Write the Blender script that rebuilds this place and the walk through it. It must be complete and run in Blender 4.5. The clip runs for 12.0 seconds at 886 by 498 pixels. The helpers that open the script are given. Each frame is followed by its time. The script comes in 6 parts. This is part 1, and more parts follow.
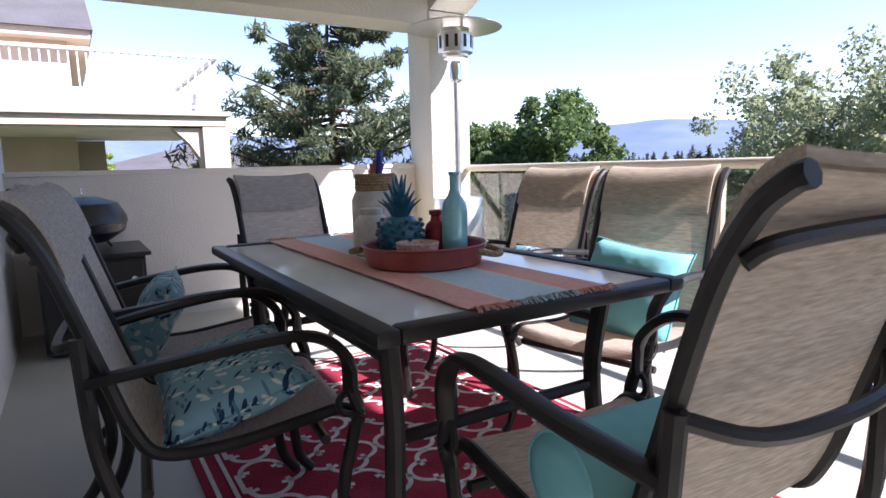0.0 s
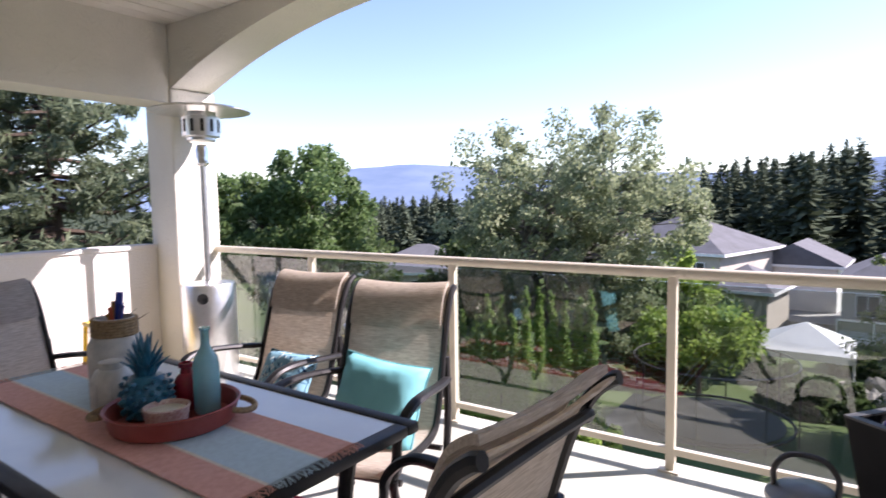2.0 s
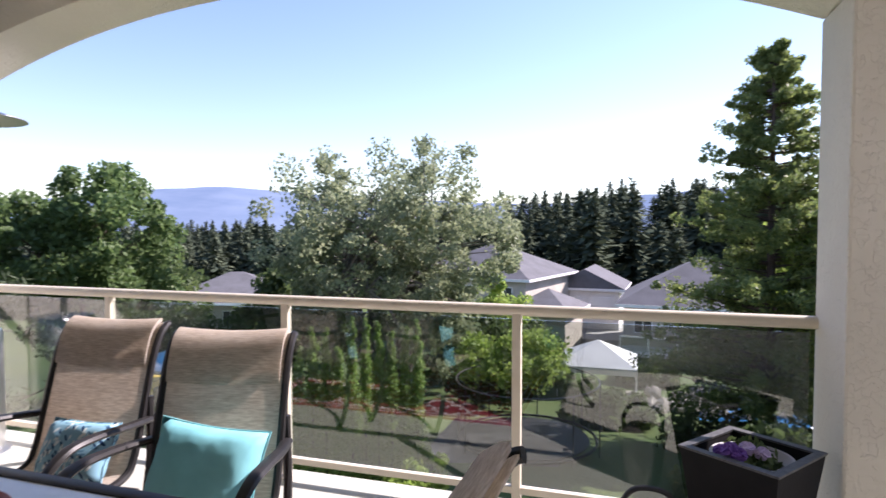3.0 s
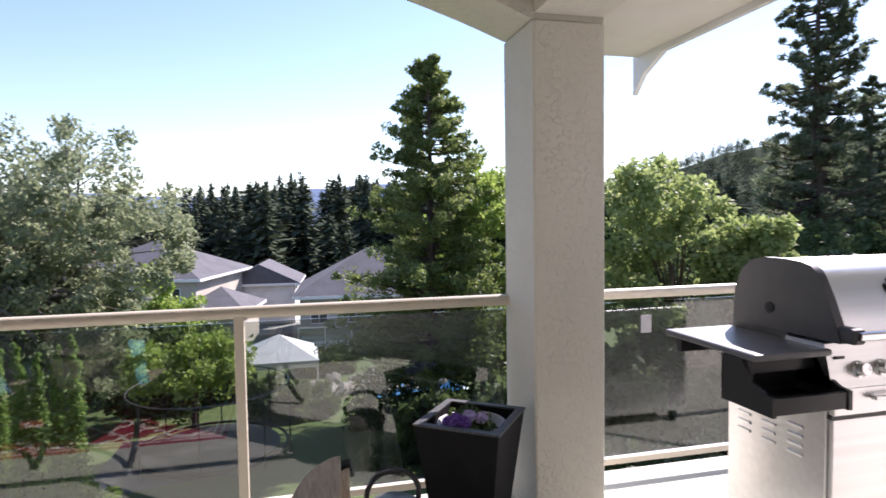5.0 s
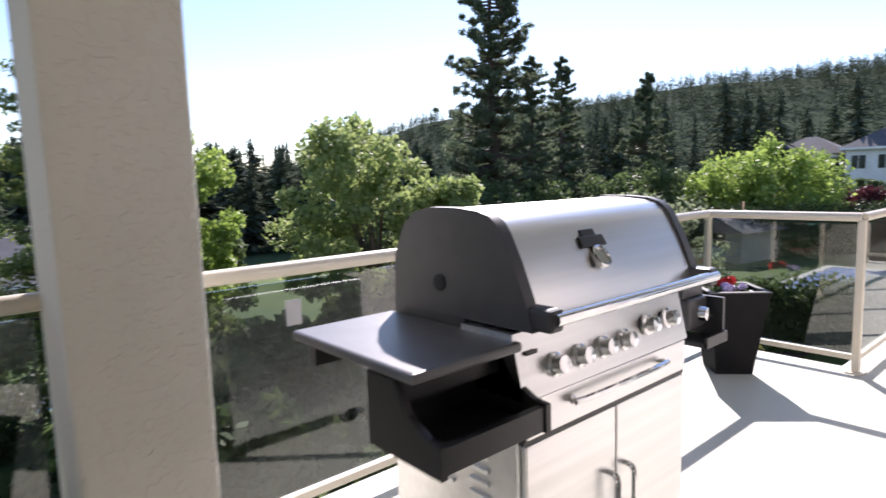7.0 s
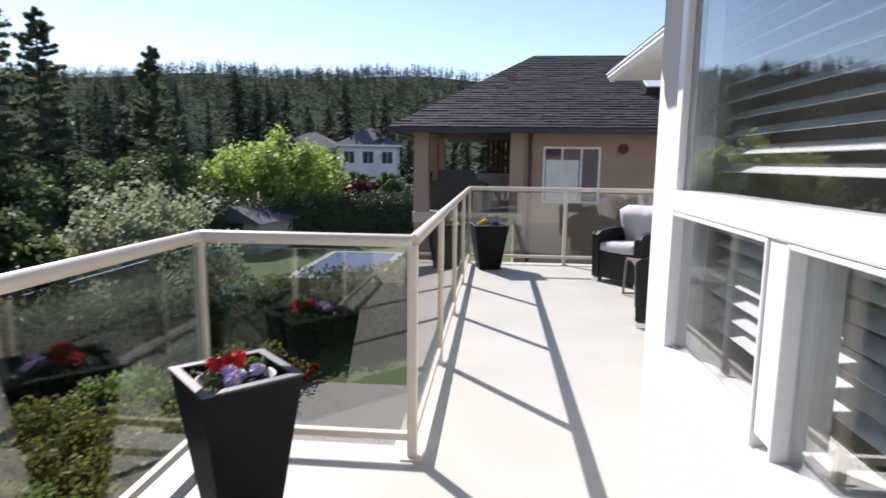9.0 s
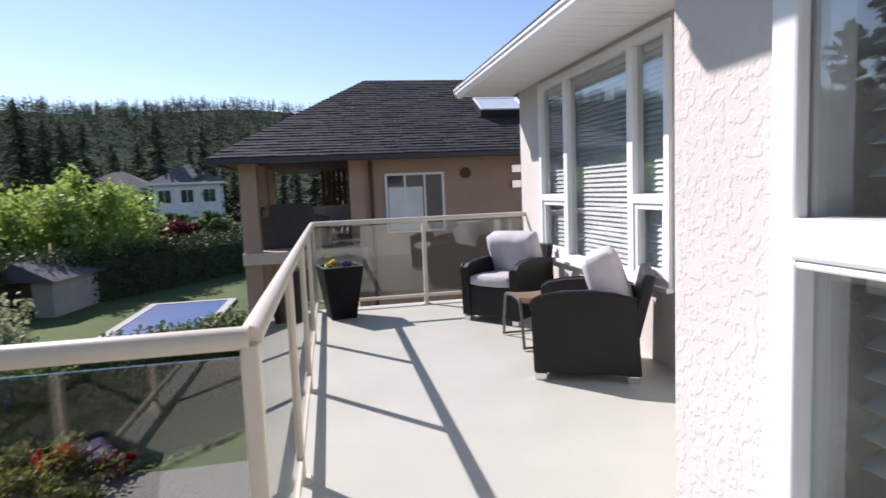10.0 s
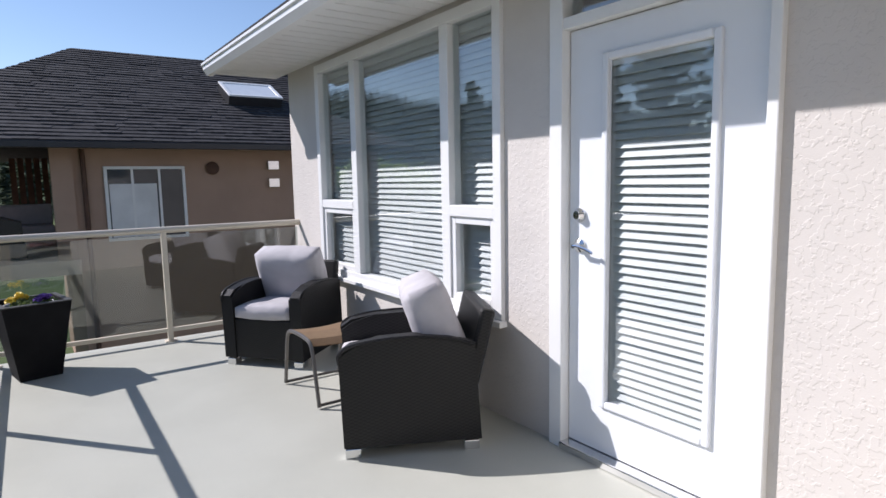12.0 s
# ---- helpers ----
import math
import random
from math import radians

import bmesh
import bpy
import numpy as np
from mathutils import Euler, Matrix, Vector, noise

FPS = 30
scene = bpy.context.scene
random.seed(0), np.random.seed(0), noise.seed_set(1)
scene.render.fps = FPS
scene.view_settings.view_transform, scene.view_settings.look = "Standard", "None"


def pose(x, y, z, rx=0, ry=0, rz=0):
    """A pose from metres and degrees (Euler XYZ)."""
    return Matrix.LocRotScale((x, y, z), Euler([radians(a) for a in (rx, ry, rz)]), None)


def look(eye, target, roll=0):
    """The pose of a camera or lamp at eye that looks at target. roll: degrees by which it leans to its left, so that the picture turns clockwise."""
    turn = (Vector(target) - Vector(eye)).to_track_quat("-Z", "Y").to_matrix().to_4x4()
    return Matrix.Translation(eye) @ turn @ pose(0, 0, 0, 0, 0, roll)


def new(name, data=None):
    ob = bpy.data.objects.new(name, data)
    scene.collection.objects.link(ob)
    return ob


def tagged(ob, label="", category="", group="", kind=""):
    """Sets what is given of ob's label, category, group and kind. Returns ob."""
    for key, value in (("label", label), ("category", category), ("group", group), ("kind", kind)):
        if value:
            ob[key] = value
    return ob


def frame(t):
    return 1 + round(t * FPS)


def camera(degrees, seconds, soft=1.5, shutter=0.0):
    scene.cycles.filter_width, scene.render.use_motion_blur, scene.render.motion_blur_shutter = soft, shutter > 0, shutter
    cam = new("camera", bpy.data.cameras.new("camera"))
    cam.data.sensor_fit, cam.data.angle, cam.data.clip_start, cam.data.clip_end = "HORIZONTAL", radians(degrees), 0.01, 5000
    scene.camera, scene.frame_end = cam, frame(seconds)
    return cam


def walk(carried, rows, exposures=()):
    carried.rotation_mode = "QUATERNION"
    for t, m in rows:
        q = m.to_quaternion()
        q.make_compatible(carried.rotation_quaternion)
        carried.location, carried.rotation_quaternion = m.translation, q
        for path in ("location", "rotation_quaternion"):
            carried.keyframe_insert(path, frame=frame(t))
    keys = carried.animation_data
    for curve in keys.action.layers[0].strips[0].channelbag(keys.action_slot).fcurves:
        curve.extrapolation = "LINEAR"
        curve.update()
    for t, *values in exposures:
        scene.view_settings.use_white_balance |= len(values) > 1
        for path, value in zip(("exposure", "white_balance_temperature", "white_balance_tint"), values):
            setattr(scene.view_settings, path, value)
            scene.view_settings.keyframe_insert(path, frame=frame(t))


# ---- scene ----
cam = camera(73.5, 12.0, shutter=0.3)
# seconds, eye, a point ahead, lean
PATH = [
    (0, (4.308, -2.952, 1.025), (2.625, -1.906, 0.748), -1.5),
    (0.5, (4.344, -2.961, 1.118), (2.685, -1.877, 0.846), -1.9),
    (1, (4.373, -3.001, 1.201), (2.821, -1.763, 0.955), -1.5),
    (1.5, (4.407, -3.011, 1.297), (3.033, -1.574, 1.081), -1.3),
    (2, (4.417, -3.017, 1.366), (3.279, -1.38, 1.207), -0.9),
    (2.5, (4.358, -2.991, 1.414), (3.486, -1.195, 1.309), -0.5),
    (3, (4.212, -2.886, 1.41), (3.616, -0.979, 1.335), -0.0),
    (3.5, (4.025, -2.83, 1.401), (3.735, -0.853, 1.324), 0.6),
    (5.3, (3.965, -2.821, 1.422), (4.557, -0.915, 1.301), -0.7),
    (5.5, (3.969, -2.798, 1.426), (4.634, -0.917, 1.288), -0.4),
    (6, (4.149, -2.642, 1.385), (4.975, -0.828, 1.216), -0.4),
    (6.5, (4.389, -2.352, 1.332), (5.452, -0.671, 1.119), -0.4),
    (7, (4.766, -2.046, 1.313), (6.063, -0.541, 1.081), -1.8),
    (7.5, (5.208, -1.822, 1.31), (6.733, -0.552, 1.066), -3.8),
    (7.7, (5.386, -1.723, 1.312), (7.019, -0.598, 1.047), -4.0),
    (9.3, (6.957, -1.234, 1.343), (8.943, -1.228, 1.102), -0.1),
    (9.5, (7.197, -1.183, 1.313), (9.184, -1.277, 1.108), -1.4),
    (10, (7.704, -1.174, 1.33), (9.66, -1.542, 1.131), -2.4),
    (10.5, (8.088, -1.12, 1.357), (9.964, -1.78, 1.145), -2.9),
    (11, (8.458, -1.193, 1.369), (10.232, -2.089, 1.15), -2.8),
    (11.5, (8.732, -1.259, 1.375), (10.411, -2.321, 1.15), -1.9),
    (12, (8.87, -1.294, 1.397), (10.502, -2.426, 1.163), -1.1),
]
walk(cam, [(t, look(eye, ahead, lean)) for t, eye, ahead, lean in PATH], exposures=[(0.0, 1.55, 6080, 26), (2.0, 1.45, 6200, 28), (3.5, 1.3, 6250, 28), (6.5, 1.15, 6230, 24), (7.5, 1.03, 6220, 23), (9.5, 0.72, 6220, 22), (12.0, 0.3, 5960, 18)])

# ---- light ----
world = bpy.data.worlds.new("sky")
scene.world = world
world.use_nodes = True
sky = world.node_tree.nodes.new("ShaderNodeTexSky")
sky.sky_type, sky.sun_disc = "NISHITA", False
sky.sun_elevation, sky.sun_rotation = radians(38.8), radians(50)
sky.air_density, sky.dust_density, sky.ozone_density = 1.0, 0.1, 1.3
back = world.node_tree.nodes["Background"]
back.inputs["Strength"].default_value = 0.1
world.node_tree.links.new(sky.outputs[0], back.inputs[0])
sun_data = bpy.data.lights.new("sun", "SUN")
sun_data.energy, sun_data.angle, sun_data.color = 5.0, radians(0.53), (1.0, 0.94, 0.86)
sun = new("sun", sun_data)
sun.matrix_world = look((0, 0, 0), (-0.955, -0.80, -1.0))

# ---- materials ----


class Mat:
    """A node material with a principled shader and a few short ways to vary it."""

    def __init__(self, name, colour, rough=0.6, metal=0.0, spec=0.5):
        self.m = bpy.data.materials.new(name)
        self.m.use_nodes = True
        self.t = self.m.node_tree
        self.b = self.t.nodes["Principled BSDF"]
        self.b.inputs["Base Color"].default_value = (*colour, 1)
        self.b.inputs["Roughness"].default_value = rough
        self.b.inputs["Metallic"].default_value = metal
        self.b.inputs["Specular IOR Level"].default_value = spec
        self.colour = colour
        self.last = None

    def node(self, kind, **values):
        n = self.t.nodes.new(kind)
        for key, value in values.items():
            n.inputs[key.replace("_", " ")].default_value = value
        return n

    def coords(self, scale=(1, 1, 1)):
        c = self.t.nodes.new("ShaderNodeTexCoord")
        m = self.t.nodes.new("ShaderNodeMapping")
        m.inputs["Scale"].default_value = scale
        self.t.links.new(c.outputs["Object"], m.inputs[0])
        return m.outputs[0]

    def noise(self, scale, detail=4.0, stretch=(1, 1, 1), rough=0.55):
        n = self.node("ShaderNodeTexNoise", Scale=scale, Detail=detail, Roughness=rough)
        self.t.links.new(self.coords(stretch), n.inputs["Vector"])
        return n.outputs["Fac"]

    def mix(self, fac, colour, low=0.35, high=0.65):
        """Blends towards a second colour where fac is high."""
        r = self.node("ShaderNodeMapRange")
        r.inputs["From Min"].default_value, r.inputs["From Max"].default_value = low, high
        self.t.links.new(fac, r.inputs["Value"])
        x = self.t.nodes.new("ShaderNodeMix")
        x.data_type = "RGBA"
        self.t.links.new(r.outputs[0], x.inputs[0])
        if self.last:
            self.t.links.new(self.last, x.inputs[6])
        else:
            x.inputs[6].default_value = (*self.colour, 1)
        x.inputs[7].default_value = (*colour, 1)
        self.last = x.outputs[2]
        self.t.links.new(self.last, self.b.inputs["Base Color"])
        return self

    def bump(self, fac, strength=0.4, distance=0.01):
        n = self.node("ShaderNodeBump", Strength=strength, Distance=distance)
        old = self.b.inputs["Normal"].links
        self.t.links.new(fac, n.inputs["Height"])
        if old:
            self.t.links.new(old[0].from_socket, n.inputs["Normal"])
        self.t.links.new(n.outputs[0], self.b.inputs["Normal"])
        return self

    def rough(self, fac, low, high):
        r = self.node("ShaderNodeMapRange")
        r.inputs["To Min"].default_value, r.inputs["To Max"].default_value = low, high
        self.t.links.new(fac, r.inputs["Value"])
        self.t.links.new(r.outputs[0], self.b.inputs["Roughness"])
        return self

    def random(self, colour):
        """Blends towards a colour by the piece."""
        o = self.t.nodes.new("ShaderNodeObjectInfo")
        return self.mix(o.outputs["Random"], colour, 0.0, 1.0)

    def island(self, colour, low=0.0, high=1.0):
        g = self.t.nodes.new("ShaderNodeNewGeometry")
        return self.mix(g.outputs["Random Per Island"], colour, low, high)


def plain(name, colour, rough=0.6, metal=0.0, second=None, scale=8.0, bump=0.0, bump_scale=60.0, spec=0.5):
    """A surface with broad stains of a second colour and fine relief."""
    a = Mat(name, colour, rough, metal, spec)
    second = second or tuple(c * 0.85 for c in colour)
    a.mix(a.noise(scale), second)
    if bump:
        a.bump(a.noise(bump_scale, 6), bump, 0.004)
    return a.m


def stucco(name, colour, scale=38.0, strength=0.6):
    """Knock-down stucco: raised worm-like patches over a fine grain."""
    a = Mat(name, colour, 0.9, 0, 0.2)
    a.mix(a.noise(1.3), tuple(c * 0.9 for c in colour))
    v = a.noise(scale, 3, (1, 1, 1), 0.45)
    r = a.node("ShaderNodeMapRange")
    r.interpolation_type = "SMOOTHSTEP"
    r.inputs["From Min"].default_value, r.inputs["From Max"].default_value = 0.49, 0.56
    a.t.links.new(v, r.inputs["Value"])
    a.bump(r.outputs[0], strength, 0.005)
    a.bump(a.noise(140, 4), 0.25, 0.002)
    return a.m


def sheer(a, share):
    """Lets light soak through a thin cloth or leaf."""
    trans = a.node("ShaderNodeBsdfTranslucent")
    mixer = a.node("ShaderNodeMixShader", Fac=share)
    a.t.links.new(a.last, trans.inputs[0])
    a.t.links.new(a.b.outputs[0], mixer.inputs[1])
    a.t.links.new(trans.outputs[0], mixer.inputs[2])
    a.t.links.new(mixer.outputs[0], a.t.nodes["Material Output"].inputs[0])
    return a.m


def weave(name, colour, second, across=260.0, along=260.0):
    """A woven mesh fabric, with slubs along the thread."""
    a = Mat(name, colour, 0.75, 0, 0.3)
    a.mix(a.noise(along, 2, (0.12, 1, 1)), second, 0.3, 0.7)
    a.mix(a.noise(9), tuple(c * 0.8 for c in colour), 0.5, 0.95)
    a.bump(a.noise(across, 2), 0.5, 0.002)
    return sheer(a, 0.55)


def leaf_material(name, colour, second, third):
    a = Mat(name, colour, 0.55, 0, 0.35)
    a.island(second)
    a.mix(a.noise(0.7), third, 0.4, 0.7)
    return sheer(a, 0.48)


def glass_material(name, tint=(0.9, 0.95, 0.93), base=0.05):
    """A thin pane: clear, with a mirror that grows towards grazing angles."""
    m = bpy.data.materials.new(name)
    m.use_nodes = True
    t = m.node_tree
    t.nodes.clear()
    out, mixer = t.nodes.new("ShaderNodeOutputMaterial"), t.nodes.new("ShaderNodeMixShader")
    clear, shine, facing = t.nodes.new("ShaderNodeBsdfTransparent"), t.nodes.new("ShaderNodeBsdfGlossy"), t.nodes.new("ShaderNodeLayerWeight")
    power, scale = t.nodes.new("ShaderNodeMath"), t.nodes.new("ShaderNodeMath")
    clear.inputs[0].default_value = (*tint, 1)
    shine.inputs["Roughness"].default_value = 0.015
    facing.inputs[0].default_value = 0.5
    power.operation, scale.operation = "POWER", "MULTIPLY_ADD"
    power.inputs[1].default_value = 4.0
    scale.inputs[1].default_value, scale.inputs[2].default_value = 1.0 - base, base
    t.links.new(facing.outputs["Facing"], power.inputs[0])
    t.links.new(power.outputs[0], scale.inputs[0])
    t.links.new(scale.outputs[0], mixer.inputs[0])
    t.links.new(clear.outputs[0], mixer.inputs[1])
    t.links.new(shine.outputs[0], mixer.inputs[2])
    t.links.new(mixer.outputs[0], out.inputs[0])
    return m


STUCCO = stucco("stucco_beige", (0.765, 0.735, 0.645))
STUCCO_WALL = stucco("stucco_pale", (0.66, 0.62, 0.57), 40.0, 0.3)
PARAPET = stucco("stucco_parapet", (0.72, 0.69, 0.65), 60.0, 0.35)
CEILING = plain("soffit_paint", (0.78, 0.74, 0.67), 0.7, second=(0.68, 0.64, 0.56), scale=2, bump=0.1)
TRIM = plain("white_vinyl", (0.82, 0.82, 0.8), 0.35, second=(0.78, 0.78, 0.76), scale=3)
DOOR_PAINT = plain("door_white", (0.8, 0.82, 0.84), 0.4, second=(0.76, 0.78, 0.8), scale=2)
DECK = Mat("deck_vinyl", (0.465, 0.468, 0.405), 0.42, 0, 0.35)
DECK.mix(DECK.noise(1.7), (0.43, 0.433, 0.373)).mix(DECK.noise(220, 2), (0.515, 0.515, 0.45), 0.55, 0.75)
DECK.rough(DECK.noise(3.5), 0.35, 0.6).bump(DECK.noise(240, 3), 0.25, 0.001)
DECK = DECK.m
RAIL = plain("rail_beige", (0.66, 0.60, 0.49), 0.35, second=(0.62, 0.56, 0.45), scale=5, bump=0.03)
GLASS = glass_material("rail_glass", (0.75, 0.785, 0.765), 0.1)
WINDOW_GLASS = glass_material("window_glass", (0.9, 0.93, 0.93), 0.12)
CHAIR_METAL = plain("chair_frame_brown", (0.028, 0.026, 0.026), 0.42, 0.2, second=(0.018, 0.017, 0.017), scale=12, bump=0.15, bump_scale=200, spec=0.28)
SLING = weave("sling_tan", (0.8, 0.73, 0.64), (0.52, 0.45, 0.37), 220, 190)
SLING_GREY = weave("sling_taupe", (0.72, 0.69, 0.66), (0.5, 0.47, 0.44), 220, 190)
TABLE_GLASS = Mat("table_glass_frosted", (0.82, 0.86, 0.87), 0.06, 0, 1.0)
TABLE_GLASS.mix(TABLE_GLASS.noise(6), (0.76, 0.8, 0.82)).bump(TABLE_GLASS.noise(90, 2), 0.04, 0.002)
TABLE_GLASS = sheer(TABLE_GLASS, 0.12)
WICKER = Mat("wicker_black", (0.011, 0.0105, 0.0105), 0.5, 0, 0.4)
WICKER.island((0.02, 0.019, 0.018))
WICKER = WICKER.m
CUSHION = Mat("cushion_grey", (0.5, 0.48, 0.49), 0.9, 0, 0.15)
CUSHION.mix(CUSHION.noise(7), (0.45, 0.43, 0.44)).bump(CUSHION.noise(5, 2), 0.6, 0.03).bump(CUSHION.noise(500, 2), 0.3, 0.001)
CUSHION = CUSHION.m
TEAL = Mat("pillow_teal", (0.2, 0.5, 0.54), 0.85, 0, 0.15)
TEAL.mix(TEAL.noise(5), (0.16, 0.43, 0.47)).bump(TEAL.noise(6, 2), 0.5, 0.03).bump(TEAL.noise(400, 2), 0.3, 0.001)
TEAL = TEAL.m
STEEL = Mat("brushed_steel", (0.76, 0.755, 0.75), 0.3, 1.0)
STEEL.mix(STEEL.noise(30, 3, (0.03, 1, 1)), (0.70, 0.70, 0.695)).rough(STEEL.noise(60, 3, (0.03, 1, 1)), 0.24, 0.42)
STEEL = STEEL.m
CHROME = plain("chrome", (0.75, 0.75, 0.75), 0.12, 1.0, second=(0.68, 0.68, 0.68))
BLACK = plain("black_enamel", (0.022, 0.022, 0.024), 0.35, 0.1, second=(0.03, 0.03, 0.032), scale=5, bump=0.05)
CHARCOAL = plain("grill_charcoal", (0.085, 0.085, 0.088), 0.45, 0.25, second=(0.065, 0.065, 0.07), scale=6, bump=0.1)
SHELF_GREY = plain("grill_shelf_grey", (0.15, 0.15, 0.155), 0.4, 0.2, second=(0.125, 0.125, 0.13), scale=7, bump=0.1)
# Textured grey of the planter rims, paled to paint in the sun's glint.
RIM_GREY_GLINT = plain("rim_grey_glint", (0.085, 0.085, 0.085), 0.5, second=(0.04, 0.04, 0.04), scale=60, bump=0.3)
LINER = plain("liner_grey", (0.45, 0.45, 0.46), 0.6, second=(0.38, 0.38, 0.39), scale=9)
PLANTER = plain("planter_charcoal", (0.008, 0.008, 0.009), 0.7, second=(0.013, 0.013, 0.014), scale=4, bump=0.2, spec=0.12)
SOIL = plain("soil", (0.05, 0.035, 0.025), 0.95, second=(0.09, 0.065, 0.045), scale=40, bump=1.0)
ROOF_DARK = Mat("roof_dark", (0.042, 0.042, 0.045), 0.9, 0, 0.15)
ROOF_DARK.island((0.078, 0.076, 0.078)).mix(ROOF_DARK.noise(9), (0.035, 0.035, 0.037)).bump(ROOF_DARK.noise(60), 0.4, 0.006)
ROOF_DARK = ROOF_DARK.m
ROOF_GREY = Mat("roof_grey", (0.13, 0.13, 0.14), 0.9, 0, 0.2)
ROOF_GREY.mix(ROOF_GREY.noise(1.2), (0.1, 0.1, 0.105)).mix(ROOF_GREY.noise(30, 3, (1, 1, 4)), (0.17, 0.165, 0.165), 0.5, 0.8)
ROOF_GREY = ROOF_GREY.m
PEACH = stucco("stucco_peach", (0.45, 0.31, 0.23), 60.0, 0.3)
PEACH_PALE = stucco("stucco_cream", (0.68, 0.56, 0.45), 60.0, 0.3)
HOUSE_TAN = plain("siding_tan", (0.5, 0.45, 0.38), 0.9, scale=1)
WHITE_PAINT = plain("white_paint", (0.8, 0.79, 0.77), 0.6, scale=1)
# Near-black colour that stands in for shade where nothing is lit.
SHADE_BLACK = plain("shade_black", (0.035, 0.035, 0.038), 0.9)
BLIND = plain("blind_white", (0.78, 0.78, 0.77), 0.5, scale=2)
BARK = Mat("bark", (0.1, 0.07, 0.05), 0.95)
BARK.mix(BARK.noise(12, 5, (1, 1, 0.15)), (0.05, 0.036, 0.028)).bump(BARK.noise(20, 5, (1, 1, 0.2)), 1.0, 0.02)
BARK = BARK.m
BARK_GREY = plain("bark_grey", (0.22, 0.2, 0.17), 0.9, second=(0.12, 0.1, 0.085), scale=9, bump=0.6, bump_scale=25)
PINE_LEAF = leaf_material("needles", (0.085, 0.12, 0.07), (0.19, 0.22, 0.12), (0.12, 0.155, 0.085))
MAPLE_LEAF = leaf_material("maple_leaves", (0.085, 0.15, 0.05), (0.18, 0.26, 0.09), (0.12, 0.18, 0.065))
BIRCH_LEAF = leaf_material("grey_green_leaves", (0.2, 0.25, 0.14), (0.4, 0.43, 0.25), (0.26, 0.3, 0.17))
LIME_LEAF = leaf_material("lime_leaves", (0.2, 0.3, 0.06), (0.42, 0.52, 0.13), (0.27, 0.38, 0.08))
LINDEN_LEAF = leaf_material("linden_leaves", (0.22, 0.3, 0.09), (0.45, 0.5, 0.22), (0.29, 0.37, 0.12))
FIR_LEAF = leaf_material("bright_conifer", (0.113, 0.174, 0.061), (0.302, 0.348, 0.104), (0.170, 0.217, 0.070))
THUJA_LEAF = leaf_material("thuja", (0.22, 0.33, 0.09), (0.36, 0.5, 0.14), (0.27, 0.4, 0.11))
HEDGE_LEAF = leaf_material("hedge_leaves", (0.065, 0.1, 0.038), (0.14, 0.19, 0.065), (0.085, 0.125, 0.045))
DARK_HEDGE = leaf_material("dark_hedge_leaves", (0.035, 0.055, 0.025), (0.09, 0.125, 0.04), (0.05, 0.075, 0.03))
DARK_HEDGE.node_tree.nodes["Mix Shader"].inputs[0].default_value = 0.22
# Needle colours are lifted and greyed to paint in distance haze.
HAZED_FOREST_LEAF = leaf_material("hazed_forest_needles", (0.065, 0.085, 0.06), (0.12, 0.14, 0.09), (0.08, 0.1, 0.068))
HAZED_FOREST_LEAF.node_tree.nodes["Principled BSDF"].inputs["Specular IOR Level"].default_value = 0.0
HAZED_FOREST_LEAF.node_tree.nodes["Mix Shader"].inputs[0].default_value = 0.08
GROUND = Mat("grass_ground", (0.075, 0.115, 0.035), 0.95, 0, 0.2)
GROUND.mix(GROUND.noise(0.35, 5), (0.11, 0.14, 0.05)).mix(GROUND.noise(0.03, 6), (0.05, 0.08, 0.035), 0.45, 0.6).mix(GROUND.noise(14, 5), (0.06, 0.1, 0.03), 0.5, 0.75)
GROUND.bump(GROUND.noise(9, 6), 0.8, 0.05)
GROUND = GROUND.m
# Hillside tones raised so the haze sits in the colour.
HAZED_HILL = Mat("hazed_hill_forest", (0.05, 0.065, 0.045), 1.0, 0, 0.0)
HAZED_HILL.mix(HAZED_HILL.noise(0.02, 6), (0.075, 0.085, 0.06), 0.5, 0.7).bump(HAZED_HILL.noise(0.12, 5), 0.5, 1.0)
HAZED_HILL = HAZED_HILL.m
# Blue haze of the distance is painted into the range's base colour.
MOUNTAIN_HAZE = Mat("far_mountain_haze", (0.13, 0.18, 0.27), 1.0, 0, 0.0)
MOUNTAIN_HAZE.mix(MOUNTAIN_HAZE.noise(0.004, 5), (0.17, 0.22, 0.31))
MOUNTAIN_HAZE = MOUNTAIN_HAZE.m
GRAVEL = plain("gravel", (0.34, 0.31, 0.28), 0.95, second=(0.2, 0.18, 0.16), scale=22, bump=1.0, bump_scale=35)
CONCRETE = plain("concrete", (0.42, 0.41, 0.39), 0.9, second=(0.36, 0.35, 0.33), scale=3, bump=0.3)
ASPHALT = plain("asphalt", (0.07, 0.07, 0.075), 0.9, second=(0.09, 0.09, 0.09), scale=1, bump=0.4)

# ---- mesh helpers ----


def shaded(me, smooth):
    if smooth:
        for p in me.polygons:
            p.use_smooth = True


def part(name, bm, material, parent=None, label="", smooth=False, kind="", angle=35):
    """Links a bmesh as one mesh object, under a thing if one is given."""
    me = bpy.data.meshes.new(name)
    bmesh.ops.recalc_face_normals(bm, faces=bm.faces)
    bm.to_mesh(me)
    bm.free()
    me.materials.append(material)
    if smooth:
        shaded(me, True)
        me.set_sharp_from_angle(angle=radians(angle))
    ob = new(name, me)
    if parent:
        ob.parent = parent
    return tagged(ob, label, kind=kind)


def thing(name, label, category, group="", m=None, kind=""):
    ob = tagged(new(name), label, category, group, kind)
    ob.empty_display_size = 0.1
    if m is not None:
        ob.matrix_world = m
    return ob


